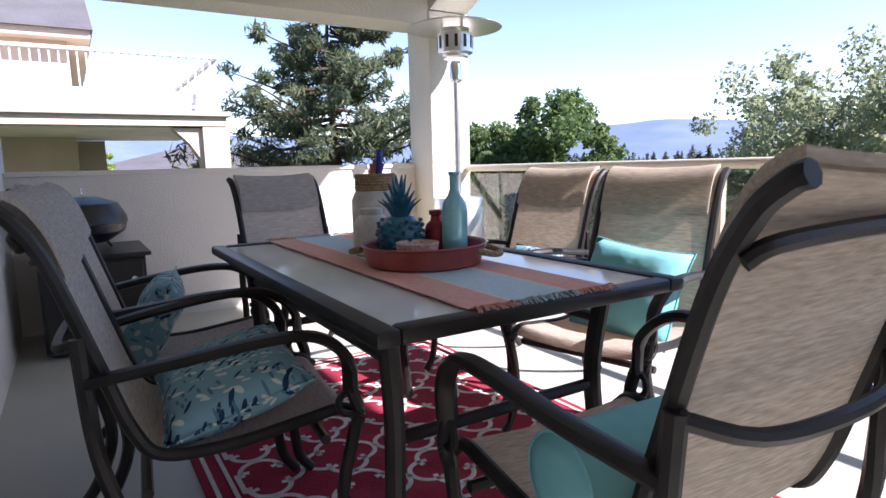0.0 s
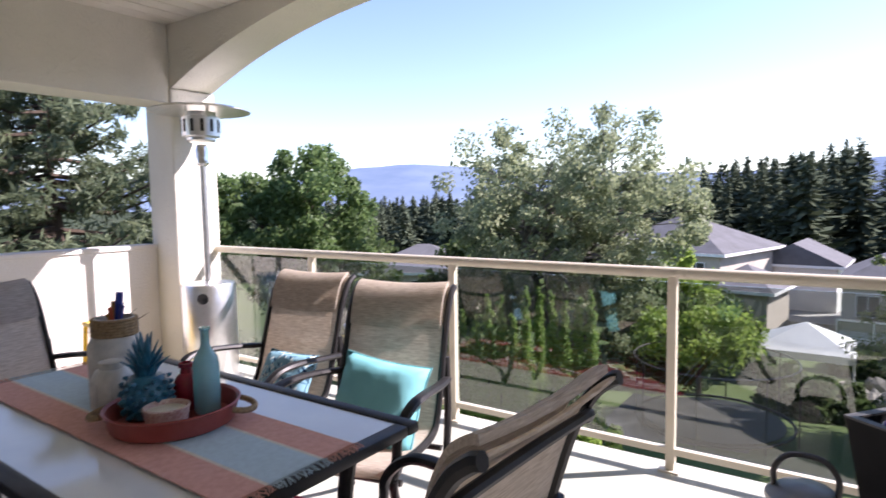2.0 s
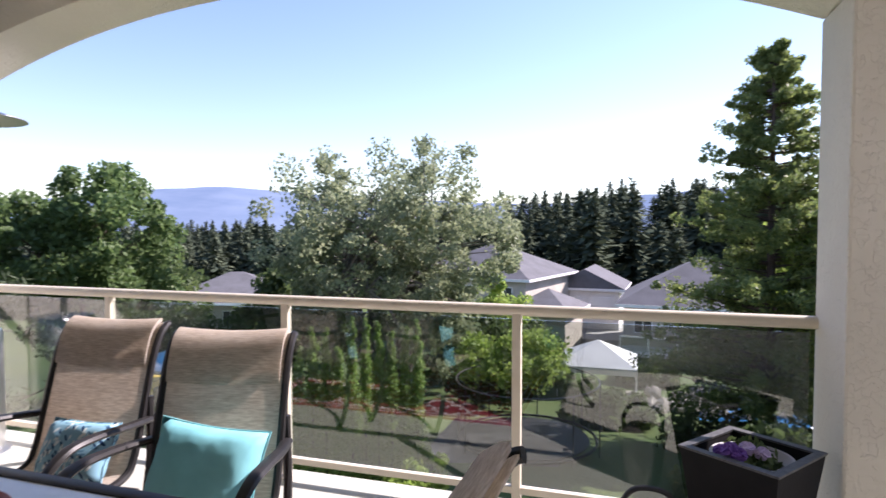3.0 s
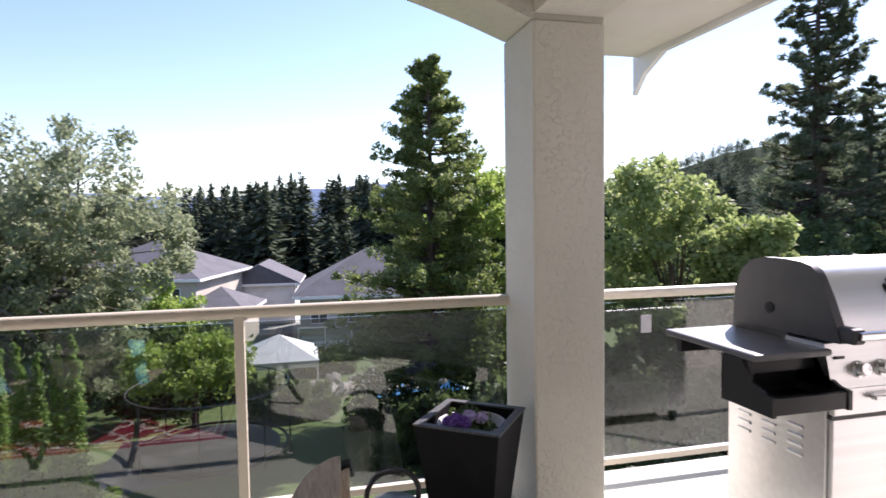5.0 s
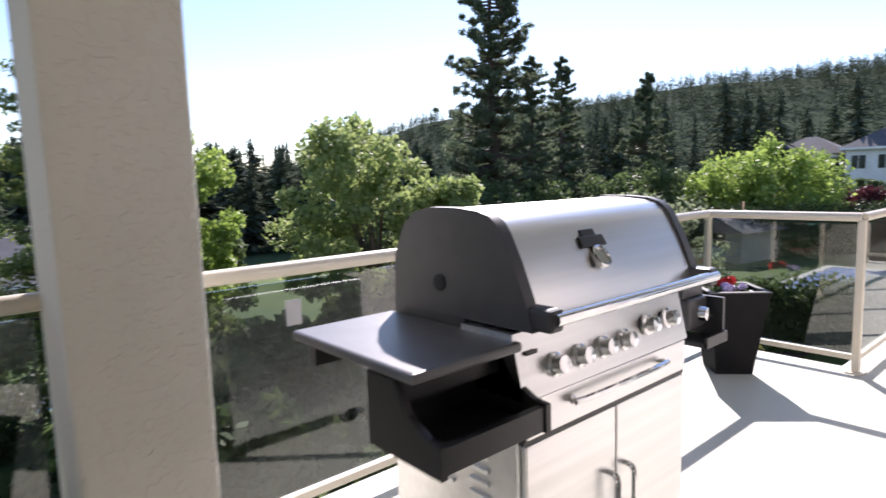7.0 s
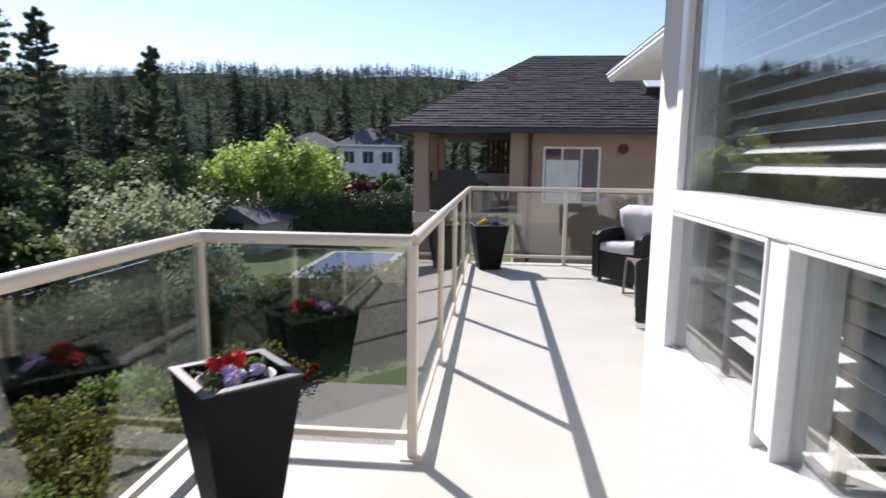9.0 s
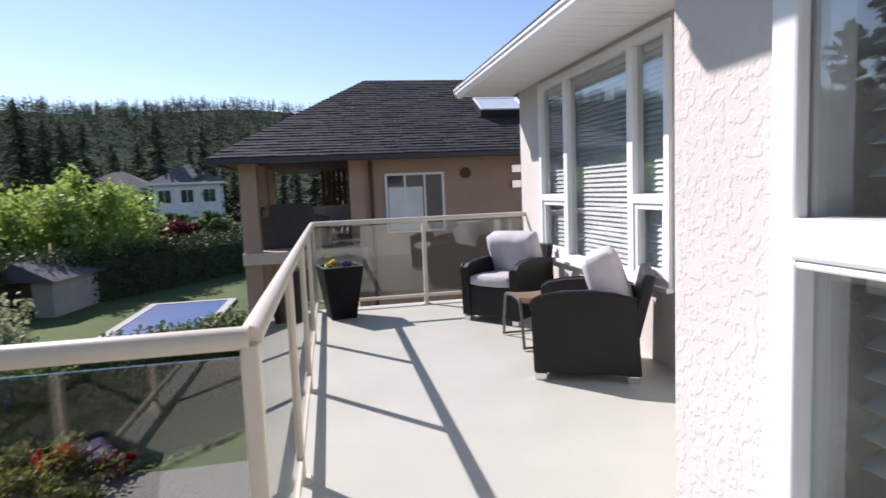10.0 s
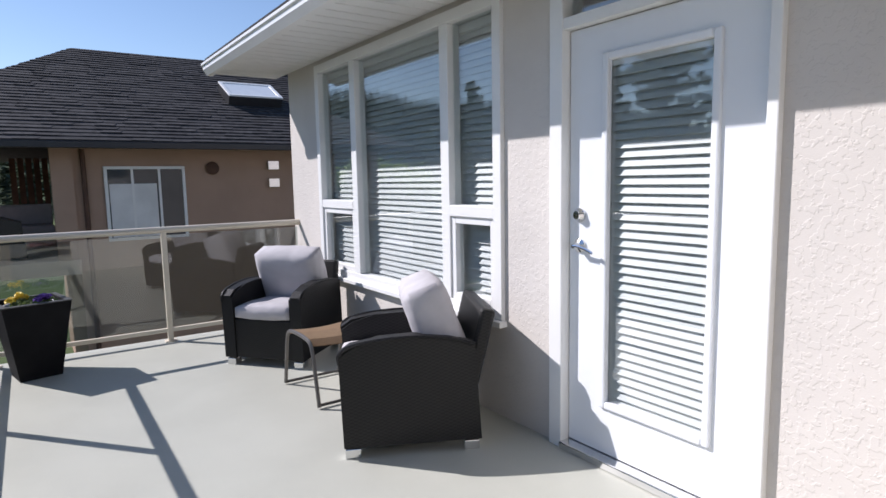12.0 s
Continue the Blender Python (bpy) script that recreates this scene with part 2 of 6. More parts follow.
def box(bm, x0, x1, y0, y1, z0, z1, m=None, bevel=0.0):
    c = Matrix.Translation(((x0 + x1) / 2, (y0 + y1) / 2, (z0 + z1) / 2)) @ Matrix.Diagonal((x1 - x0, y1 - y0, z1 - z0, 1))
    got = bmesh.ops.create_cube(bm, size=1.0, matrix=(m or Matrix()) @ c)
    if bevel:
        edges = list({e for v in got["verts"] for e in v.link_edges})
        bmesh.ops.bevel(bm, geom=edges, offset=bevel, segments=2, profile=0.5, affect="EDGES", clamp_overlap=True)
    return bm


def boxes(*dims, bevel=0.0, m=None):
    bm = bmesh.new()
    for d in dims:
        box(bm, *d, bevel=bevel, m=m)
    return bm


def tube(bm, points, radius, sides=10, flat=1.0, closed=False, taper=None):
    """A round bar swept along points. flat squashes it across its upright axis."""
    points = [Vector(p) for p in points]
    rings = []
    n = len(points)
    for i, p in enumerate(points):
        a = points[(i - 1) % n] if (i or closed) else p
        b = points[(i + 1) % n] if (i < n - 1 or closed) else p
        d = (b - a).normalized()
        side = d.cross(Vector((0, 0, 1)))
        if side.length < 0.05:
            side = Vector((1, 0, 0)) if not rings else rings[-1][1]
        side.normalize()
        if rings and side.dot(rings[-1][1]) < 0:
            side = -side
        up = side.cross(d).normalized()
        r = radius if taper is None else radius + (taper - radius) * i / max(1, n - 1)
        ring = [bm.verts.new(p + side * math.cos(k * math.tau / sides) * r + up * math.sin(k * math.tau / sides) * r * flat) for k in range(sides)]
        rings.append((ring, side))
    pairs = list(zip(rings, rings[1:])) + ([(rings[-1], rings[0])] if closed else [])
    for (a, _), (b, _) in pairs:
        for k in range(sides):
            bm.faces.new((a[k], a[(k + 1) % sides], b[(k + 1) % sides], b[k]))
    if not closed:
        bm.faces.new(rings[0][0])
        bm.faces.new(rings[-1][0])
    return bm


def smooth_path(points, steps=6):
    """A rounded line through points (Catmull-Rom)."""
    pts = [Vector(p) for p in points]
    pts = [2 * pts[0] - pts[1]] + pts + [2 * pts[-1] - pts[-2]]
    out = []
    for a, b, c, d in zip(pts, pts[1:], pts[2:], pts[3:]):
        for k in range(steps):
            t = k / steps
            out.append(0.5 * (2 * b + (c - a) * t + (2 * a - 5 * b + 4 * c - d) * t * t + (3 * b - a - 3 * c + d) * t ** 3))
    return out + [pts[-2]]


def lathe(bm, profile, sides=24, m=None):
    """A turned body from (radius, height) pairs."""
    m = m or Matrix()
    rings = []
    for r, z in profile:
        rings.append([bm.verts.new(m @ Vector((r * math.cos(k * math.tau / sides), r * math.sin(k * math.tau / sides), z))) for k in range(sides)])
    for a, b in zip(rings, rings[1:]):
        for k in range(sides):
            bm.faces.new((a[k], a[(k + 1) % sides], b[(k + 1) % sides], b[k]))
    if profile[0][0] > 1e-4:
        bm.faces.new(rings[0])
    if profile[-1][0] > 1e-4:
        bm.faces.new(rings[-1])
    return bm


def prism(bm, outline, axis, lo, hi):
    """A flat outline pushed along an axis. Outline pairs run along the other two axes in order."""
    def place(u, v, w):
        return {"x": (w, u, v), "y": (u, w, v), "z": (u, v, w)}[axis]
    a = [bm.verts.new(place(u, v, lo)) for u, v in outline]
    b = [bm.verts.new(place(u, v, hi)) for u, v in outline]
    bm.faces.new(a)
    bm.faces.new(b)
    for i in range(len(outline)):
        j = (i + 1) % len(outline)
        bm.faces.new((a[i], a[j], b[j], b[i]))
    return bm


def leaves(name, centres, radii, count, size, material, parent, rng, squash=1.0, droop=0.0, slim=0.6, label="", kind=""):
    """Many small leaf blades round clump centres, as one mesh."""
    centres, radii = np.asarray(centres, float), np.asarray(radii, float)
    pick = rng.integers(0, len(centres), count)
    d = rng.normal(size=(count, 3))
    d /= np.linalg.norm(d, axis=1, keepdims=True)
    d[:, 2] *= squash
    r = radii[pick] * rng.random(count) ** 0.45
    p = centres[pick] + d * r[:, None]
    p[:, 2] -= droop * rng.random(count)
    u = rng.normal(size=(count, 3))
    u[:, 2] -= 0.4 * (droop > 0)
    u /= np.linalg.norm(u, axis=1, keepdims=True)
    w = np.cross(u, rng.normal(size=(count, 3)))
    w /= np.linalg.norm(w, axis=1, keepdims=True)
    s = size * (0.6 + 0.8 * rng.random(count))[:, None]
    a, b, c, e = p - u * s * 0.5, p + w * s * slim * 0.5, p + u * s * 0.5, p - w * s * slim * 0.5
    verts = np.stack([a, b, c, e], 1).reshape(-1, 3)
    me = bpy.data.meshes.new(name)
    me.vertices.add(len(verts))
    me.vertices.foreach_set("co", verts.ravel())
    me.loops.add(len(verts))
    me.loops.foreach_set("vertex_index", np.arange(len(verts), dtype=np.int32))
    me.polygons.add(count)
    me.polygons.foreach_set("loop_start", np.arange(0, 4 * count, 4, dtype=np.int32))
    me.update(calc_edges=True)
    me.materials.append(material)
    ob = new(name, me)
    if parent:
        ob.parent = parent
    return tagged(ob, label, kind=kind)


def ground_height(x, y):
    """The lie of the land: a terrace below the deck, a valley ahead, a wooded hill to one side."""
    dx, dy = x - 4.2, y + 2.9
    r = math.hypot(dx, dy)
    az = math.degrees(math.atan2(dx, dy))
    def ease(a, b, v):
        t = min(1, max(0, (v - a) / (b - a)))
        return t * t * (3 - 2 * t)
    z = -3.0
    side = ease(52, 30, az) * ease(-150, -110, az)
    z -= side * (2.2 * ease(9, 24, r) + 2.6 * ease(24, 50, r) + 16 * ease(60, 260, r))
    hill = ease(4, 40, az) * ease(190, 150, az)
    z += hill * (62 + 14 * math.exp(-(((az - 80) / 8) ** 2)) - 2 * ease(60, 40, az) + 5 * math.sin(az * 0.21)) * ease(45, 540, r)
    z += (1 - side) * (1 - hill) * 30 * ease(60, 600, r)
    if r > 30:
        z += noise.noise((x * 0.012, y * 0.012, 0)) * min(6, (r - 30) * 0.02)
    return z

# ---- the land ----
bm = bmesh.new()
rings = [0.0, 4, 8, 11, 14, 17, 20, 24, 28, 33, 39, 46, 55, 66, 80, 100, 125, 160, 200, 250, 310, 380, 450, 540, 700, 1000, 1600, 2600, 4200]
centre = bm.verts.new((4.2, -2.9, -3.0))
last = None
for r in rings[1:]:
    ring = []
    for k in range(120):
        a = k * math.tau / 120
        x, y = 4.2 + r * math.sin(a), -2.9 + r * math.cos(a)
        ring.append(bm.verts.new((x, y, ground_height(x, y))))
    for k in range(120):
        if last:
            bm.faces.new((last[k], last[(k + 1) % 120], ring[(k + 1) % 120], ring[k]))
        else:
            bm.faces.new((centre, ring[(k + 1) % 120], ring[k]))
    last = ring
ground = part("ground", bm, GROUND, smooth=True)
ground.data.materials.append(HAZED_HILL)
for p in ground.data.polygons:
    if (p.center.xy - Vector((4.2, -2.9))).length > 130:
        p.material_index = 1
tagged(ground, "green sloping garden land falling to a wooded valley", "ground", kind="structure")

bm = bmesh.new()
top, foot = [], []
for k in range(90):
    az = -120 + k * 150 / 89
    a = radians(az)
    up = 175 + 40 * math.sin(az * 0.13) + 30 * noise.noise((az * 0.09, 3.1, 0)) + 14 * noise.noise((az * 0.4, 1.1, 0))
    up *= 1.0 if az < 10 else max(0.2, 1 - (az - 10) / 25)
    top.append(bm.verts.new((4.2 + 3600 * math.sin(a), -2.9 + 3600 * math.cos(a), up)))
    foot.append(bm.verts.new((4.2 + 2700 * math.sin(a), -2.9 + 2700 * math.cos(a), -22)))
for k in range(89):
    bm.faces.new((foot[k], foot[k + 1], top[k + 1], top[k]))
tagged(part("backdrop_mountains", bm, MOUNTAIN_HAZE, smooth=True), "mountain range across the valley, haze painted in as blue", "mountains", kind="structure")

# ---- deck, walls and roofs of the house ----
bm = bmesh.new()
prism(bm, [(-0.46, -3.5), (14.66, -3.5), (14.66, -0.87), (9.25, -0.87), (9.25, 0.1), (-0.46, 0.1)], "z", -0.28, 0.0)
tagged(part("floor", bm, DECK), "pale beige vinyl deck membrane", "deck floor", kind="structure")
bm = boxes((-0.46, 14.66, -4.2, -3.62, -3.4, -0.29), (0.0, 0.3, -0.35, -0.05, -3.4, -0.29), (4.99, 5.29, -0.35, -0.05, -3.4, -0.29), (8.9, 9.2, -1.3, -1.0, -3.4, -0.29), (14.2, 14.5, -1.3, -1.0, -3.4, -0.29))
tagged(part("wall_below_deck", bm, STUCCO), "beige stucco lower wall and posts under the deck", "wall", kind="structure")


def wall_y(name, x0, x1, y_face, thick, z0, z1, holes, material):
    """A wall along x whose face looks to +y, with openings (x0, x1, z0, z1) cut through."""
    bm = bmesh.new()
    xs = sorted({x0, x1, *[h[0] for h in holes], *[h[1] for h in holes]})
    for a, b in zip(xs, xs[1:]):
        cuts = sorted((h[2], h[3]) for h in holes if h[0] <= a + 1e-6 and h[1] >= b - 1e-6)
        z = z0
        for lo, hi in cuts:
            if lo > z + 1e-6:
                box(bm, a, b, y_face - thick, y_face, z, lo)
            z = hi
        if z < z1 - 1e-6:
            box(bm, a, b, y_face - thick, y_face, z, z1)
    bmesh.ops.remove_doubles(bm, verts=bm.verts, dist=1e-5)
    return tagged(part(name, bm, material), "beige textured stucco house wall", "wall", kind="structure")


WIN_B = (11.45, 13.93, 0.60, 2.38)
DOOR_B = (9.935, 11.02, 0.0, 2.60)
WIN_A = (7.05, 8.52, 0.74, 2.32)
wall_y("wall_dining", -0.46, 6.3, -3.3, 0.2, 0.0, 2.72, [], STUCCO_WALL)
wall_y("wall_bay", 6.3, 8.86, -1.9, 0.2, 0.0, 2.72, [WIN_A], STUCCO_WALL)
wall_y("wall_patio", 8.66, 14.66, -3.49, 0.2, 0.0, 2.72, [WIN_B, DOOR_B], STUCCO_WALL)
for name, x0, x1, y0, y1 in (("wall_bay_return", 8.66, 8.86, -3.49, -2.1), ("wall_bay_return_near", 6.3, 6.5, -3.5, -2.1), ("wall_end", 14.46, 14.66, -12.0, -3.69)):
    tagged(part(name, boxes((x0, x1, y0, y1, 0, 2.72)), STUCCO_WALL), "beige textured stucco house wall", "wall", kind="structure")
tagged(part("parapet", boxes((-0.46, -0.30, -3.3, -0.36, 0, 1.02)), PARAPET), "low pale stucco parapet wall", "parapet", kind="structure")
tagged(part("parapet_cap", boxes((-0.475, -0.285, -3.3, -0.36, 1.02, 1.055), bevel=0.006), PARAPET), "thin stucco cap on the parapet", "trim", kind="structure")

for name, x0, x1 in (("pillar_corner", -0.37, 0.0), ("pillar_middle", 4.985, 5.335)):
    tagged(part(name, boxes((x0, x1, -0.355, 0.03, 0, 2.283), bevel=0.012), STUCCO), "square beige stucco deck pillar", "pillar", kind="structure")


def arch_z(x):
    """Underside of the arched beam between the two pillars."""
    t = (x - 2.49) / 2.5
    return 2.285 + 0.43 * max(0.0, 1 - abs(t) ** 2.3)


bm = bmesh.new()
outline = [(0.0 + 4.985 * k / 40, arch_z(4.985 * k / 40)) for k in range(41)]
prism(bm, [(-0.37, 2.285)] + outline + [(5.335, 2.285), (5.335, 3.05), (-0.37, 3.05)], "y", -0.34, 0.02)
tagged(part("beam_arched", bm, STUCCO), "arched beige stucco beam between pillars", "beam", kind="structure")
tagged(part("beam_side", boxes((-0.37, -0.02, -3.3, -0.345, 2.17, 3.05)), STUCCO), "deep beige stucco side beam", "beam", kind="structure")
tagged(part("beam_end", boxes((4.995, 5.325, -3.3, -0.345, 2.31, 3.05)), STUCCO), "beige stucco beam over the pillar", "beam", kind="structure")
# the ceiling's narrow metal boards, in one mesh
bm = boxes((-0.02, 4.995, -3.3, -0.345, 2.78, 2.9))
for k in range(32):
    box(bm, -0.02 + k * 0.157, -0.02 + k * 0.157 + 0.145, -3.3, -0.345, 2.765, 2.785)
tagged(part("ceiling", bm, CEILING), "cream boarded patio ceiling", "ceiling", kind="structure")
tagged(part("ceiling_rooms", boxes((-0.46, 14.66, -12.0, -3.5, 2.72, 2.8), (6.3, 8.86, -3.5, -1.9, 2.72, 2.8)), CEILING), "plain white room ceiling", "ceiling", kind="structure")
# The rooms' shade is put into the floor colour.
tagged(part("floor_rooms", boxes((-0.46, 14.66, -12.0, -3.5, -0.2, -0.01), (6.5, 8.66, -3.5, -2.1, 0.002, 0.02)), SHADE_BLACK), "room floor behind the windows, coloured near-black for shade", "floor", kind="structure")
tagged(part("wall_back", boxes((-0.46, 14.46, -12.2, -12.0, 0, 2.72), (-0.66, -0.46, -12.0, -3.5, 0, 2.72), (8.9, 14.4, -6.2, -6.1, 0, 2.72)), WHITE_PAINT), "plain inner walls of the rooms", "wall", kind="structure")

# eave and gutter past the middle pillar
tagged(part("soffit_pillar", boxes((5.335, 5.90, -3.3, 0.3, 2.33, 2.36)), CEILING), "cream soffit past the pillar", "soffit", kind="structure")
bm = bmesh.new()
prism(bm, [(-3.3, 2.36), (0.34, 2.36), (0.34, 2.12), (0.24, 2.22), (0.05, 2.30), (-3.3, 2.30)], "x", 5.90, 5.93)
tagged(part("fascia_pillar", bm, TRIM), "pointed white barge board", "fascia", kind="structure")


def roof_slab(name, a, b, c, d, thick, material, label):
    """A sloping four-cornered roof plane with thickness."""
    bm = bmesh.new()
    lo = [bm.verts.new(p) for p in (a, b, c, d)]
    hi = [bm.verts.new((p[0], p[1], p[2] + thick)) for p in (a, b, c, d)]
    bm.faces.new(lo), bm.faces.new(hi)
    for i in range(4):
        j = (i + 1) % 4
        bm.faces.new((lo[i], lo[j], hi[j], hi[i]))
    return tagged(part(name, bm, material), label, "roof", kind="structure")


roof_slab("roof_patio", (8.9, -2.81, 2.5), (15.05, -2.81, 2.5), (15.05, -9.0, 5.0), (8.9, -9.0, 5.0), 0.1, ROOF_DARK, "dark shingled roof over the patio wall")
roof_slab("roof_dining", (-0.9, 0.5, 3.06), (5.93, 0.5, 3.06), (5.93, -9.0, 5.4), (-0.9, -9.0, 5.4), 0.1, ROOF_DARK, "dark shingled roof over the dining deck")
roof_slab("roof_bay", (5.99, -1.18, 2.5), (9.61, -1.18, 2.5), (8.89, -9.0, 5.3), (5.99, -9.0, 5.3), 0.1, ROOF_DARK, "dark shingled roof over the bay")
bm = boxes((9.62, 15.03, -3.49, -2.87, 2.47, 2.49))
for k in range(35):
    box(bm, 9.66 + k * 0.153, 9.66 + k * 0.153 + 0.14, -3.49, -2.87, 2.455, 2.475)
tagged(part("soffit_patio", bm, TRIM), "white ribbed vinyl soffit under the eave", "soffit", kind="structure")
tagged(part("soffit_bay", boxes((6.0, 9.61, -1.9, -1.22, 2.46, 2.49), (8.87, 9.61, -3.49, -1.9, 2.46, 2.49)), TRIM), "white vinyl soffit over the bay", "soffit", kind="structure")
bm = bmesh.new()
prof = [(-2.87, 2.44), (-2.82, 2.44), (-2.785, 2.49), (-2.785, 2.52), (-2.77, 2.53), (-2.77, 2.55), (-2.87, 2.55)]
prism(bm, prof, "x", 9.62, 15.05)
tagged(part("gutter_patio", bm, TRIM), "white metal gutter along the eave", "gutter", kind="structure")
bm = bmesh.new()
prism(bm, [(y + 1.65, z) for y, z in prof], "x", 6.0, 9.62)
tagged(part("gutter_bay", bm, TRIM), "white metal gutter over the bay", "gutter", kind="structure")

# ---- glass railings ----


def railing(name, a, b, posts):
    """A railing from a to b in plan: top rail, foot rail, posts at distances along it, a pane in each bay."""
    a, b = Vector((*a, 0)), Vector((*b, 0))
    d = (b - a).normalized()
    length = (b - a).length
    m = Matrix.Translation(a) @ Matrix.Rotation(math.atan2(d.y, d.x), 4, "Z")
    root = thing(name, "beige metal deck railing with clear glass panes", "railing", "deck railings", m)
    part("top_rail", tube(bmesh.new(), [(0, 0, 1.0), (length, 0, 1.0)], 0.03, 12, 0.95), RAIL, root, smooth=True)
    part("bottom_rail", boxes((0.0, length, -0.018, 0.018, 0.085, 0.12), bevel=0.004), RAIL, root)
    for p in posts:
        post = part("post", boxes((p - 0.022, p + 0.022, -0.022, 0.022, 0.008, 0.985), bevel=0.005), RAIL, root)
        part("base_plate", boxes((p - 0.05, p + 0.05, -0.045, 0.045, 0.0, 0.009), bevel=0.003), RAIL, post)
    stops = sorted({0.0, length, *posts})
    for u, v in zip(stops, stops[1:]):
        if v - u > 0.2:
            pane = part("pane", boxes((u + 0.025, v - 0.025, -0.004, 0.004, 0.13, 0.955)), GLASS, root, "clear glass pane")
            pane.visible_shadow = False
    return root


railing("railing", (0.0, 0.0), (4.985, 0.0), [1.142, 2.391, 3.693])
side_rail = railing("railing", (5.335, 0.0), (9.15, 0.0), [1.27, 2.55, 3.815])
part("sticker", boxes((0.404, 0.467, -0.0065, -0.0045, 0.784, 0.881)), LINER, side_rail, "small pale sticker on the glass")
railing("railing", (9.15, 0.0), (9.15, -0.97), [0.97])
railing("railing", (9.15, -0.97), (14.55, -0.97), [1.3, 2.6, 3.95, 5.4])
railing("railing", (14.55, -0.97), (14.55, -3.49), [1.27])

# ---- windows, doors and blinds of the house ----


def blind(parent, x0, x1, y, z0, z1, step=0.045, tilt=-64):
    """A venetian blind of tilted slats under a head rail."""
    head = part("head_rail", boxes((x0, x1, y - 0.03, y + 0.02, z1 - 0.05, z1)), BLIND, parent)
    me = None
    n = int((z1 - 0.06 - z0) / step)
    for k in range(n):
        if me is None:
            slat = part("slat", boxes((-(x1 - x0) / 2, (x1 - x0) / 2, -0.024, 0.024, -0.0012, 0.0012), m=Matrix.Rotation(radians(tilt), 4, "X")), BLIND, head)
            me = slat.data
        else:
            slat = new("slat", me)
            slat.parent = head
        slat.location = ((x0 + x1) / 2, y, z1 - 0.075 - k * step)


def frame_ring(x0, x1, z0, z1, w, y0, y1, bevel=0.004):
    """A rectangular frame with mitred-looking bars, standing in the x-z plane."""
    return boxes((x0, x0 + w, y0, y1, z0, z1), (x1 - w, x1, y0, y1, z0, z1), (x0 + w, x1 - w, y0, y1, z0, z0 + w), (x0 + w, x1 - w, y0, y1, z1 - w, z1), bevel=bevel)


def lite(win, x0, x1, z0, z1, y, sash=0.0):
    """One pane, with its own sash where it opens."""
    if sash:
        part("sash", frame_ring(x0, x1, z0, z1, sash, y - 0.05, y + 0.012), TRIM, win)
        x0, x1, z0, z1 = x0 + sash, x1 - sash, z0 + sash, z1 - sash
    part("pane", boxes((x0, x1, y - 0.03, y - 0.022, z0, z1)), WINDOW_GLASS, win, "clear reflecting window pane").visible_shadow = False


x0, x1, z0, z1 = WIN_B
win = thing("window_1", "white vinyl three-part window with closed blinds", "window", kind="structure")
part("window_frame", frame_ring(x0 - 0.03, x1 + 0.03, z0 - 0.03, z1 + 0.03, 0.07, -3.56, -3.462), TRIM, win)
part("window_sill", boxes((x0 - 0.05, x1 + 0.05, -3.49, -3.43, z0 - 0.055, z0 - 0.02), bevel=0.005), TRIM, win)
for a in (13.19, 11.92):
    part("mullion", boxes((a, a + 0.09, -3.56, -3.466, z0 + 0.04, z1 - 0.04), bevel=0.004), TRIM, win)
for a, b in ((13.28, 13.89), (11.49, 11.92)):
    part("transom_bar", boxes((a, b, -3.56, -3.464, 1.165, 1.235), bevel=0.004), TRIM, win)
    lite(win, a, b, 1.235, z1 - 0.04, -3.49)
    lite(win, a, b, z0 + 0.04, 1.165, -3.49, 0.045)
lite(win, 12.01, 13.19, z0 + 0.04, z1 - 0.04, -3.49)
for a, b in ((13.24, 13.89), (11.97, 13.235), (11.49, 11.965)):
    shade = thing("venetian_blind", "white venetian blind hanging behind the window", "blind", "window blinds")
    blind(shade, a, b, -3.585, z0 + 0.0, z1 - 0.04, 0.043)

x0, x1, z0, z1 = WIN_A
win = thing("window_2", "white vinyl window with half-open blinds", "window", kind="structure")
part("window_frame", frame_ring(x0 - 0.03, x1 + 0.03, z0 - 0.035, z1 + 0.035, 0.055, -1.98, -1.872, 0.006), TRIM, win)
part("window_sill", boxes((x0 - 0.05, x1 + 0.04, -1.9, -1.85, z0 - 0.06, z0 - 0.02), bevel=0.006), TRIM, win)
part("transom_bar", boxes((x0 + 0.025, x1 - 0.025, -1.98, -1.86, 1.2, 1.264), bevel=0.008), TRIM, win)
part("mullion", boxes((7.76, 7.84, -1.98, -1.87, z0 + 0.05, 1.2), bevel=0.004), TRIM, win)
lite(win, x0 + 0.025, x1 - 0.025, 1.264, z1 - 0.02, -1.872)
lite(win, x0 + 0.025, 7.76, z0 + 0.02, 1.2, -1.876, 0.012)
lite(win, 7.84, x1 - 0.025, z0 + 0.02, 1.2, -1.876, 0.012)
for a, b in ((1.27, 2.26), (0.8, 1.19)):
    shade = thing("venetian_blind", "white wide-slat blind hanging behind the window", "blind", "window blinds")
    blind(shade, x0 + 0.05, x1 - 0.03, -2.02, a, b, 0.05, -30)

door = thing("door_1", "white glazed patio door with closed blinds", "door", kind="structure")
part("door_frame", boxes((10.95, 11.035, -3.6, -3.455, 0, 2.6), (9.925, 9.968, -3.6, -3.455, 0, 2.6), (9.965, 10.95, -3.6, -3.46, 2.095, 2.15), (9.965, 10.95, -3.6, -3.46, 2.54, 2.6), bevel=0.005), TRIM, door)
part("threshold", boxes((9.965, 10.95, -3.62, -3.44, 0.0, 0.04), bevel=0.006), CHROME, door)
part("slab", boxes((9.97, 10.17, -3.56, -3.512, 0.045, 2.09), (10.735, 10.945, -3.56, -3.512, 0.045, 2.09), (10.17, 10.735, -3.56, -3.512, 0.045, 0.28), (10.17, 10.735, -3.56, -3.512, 1.95, 2.09)), DOOR_PAINT, door)
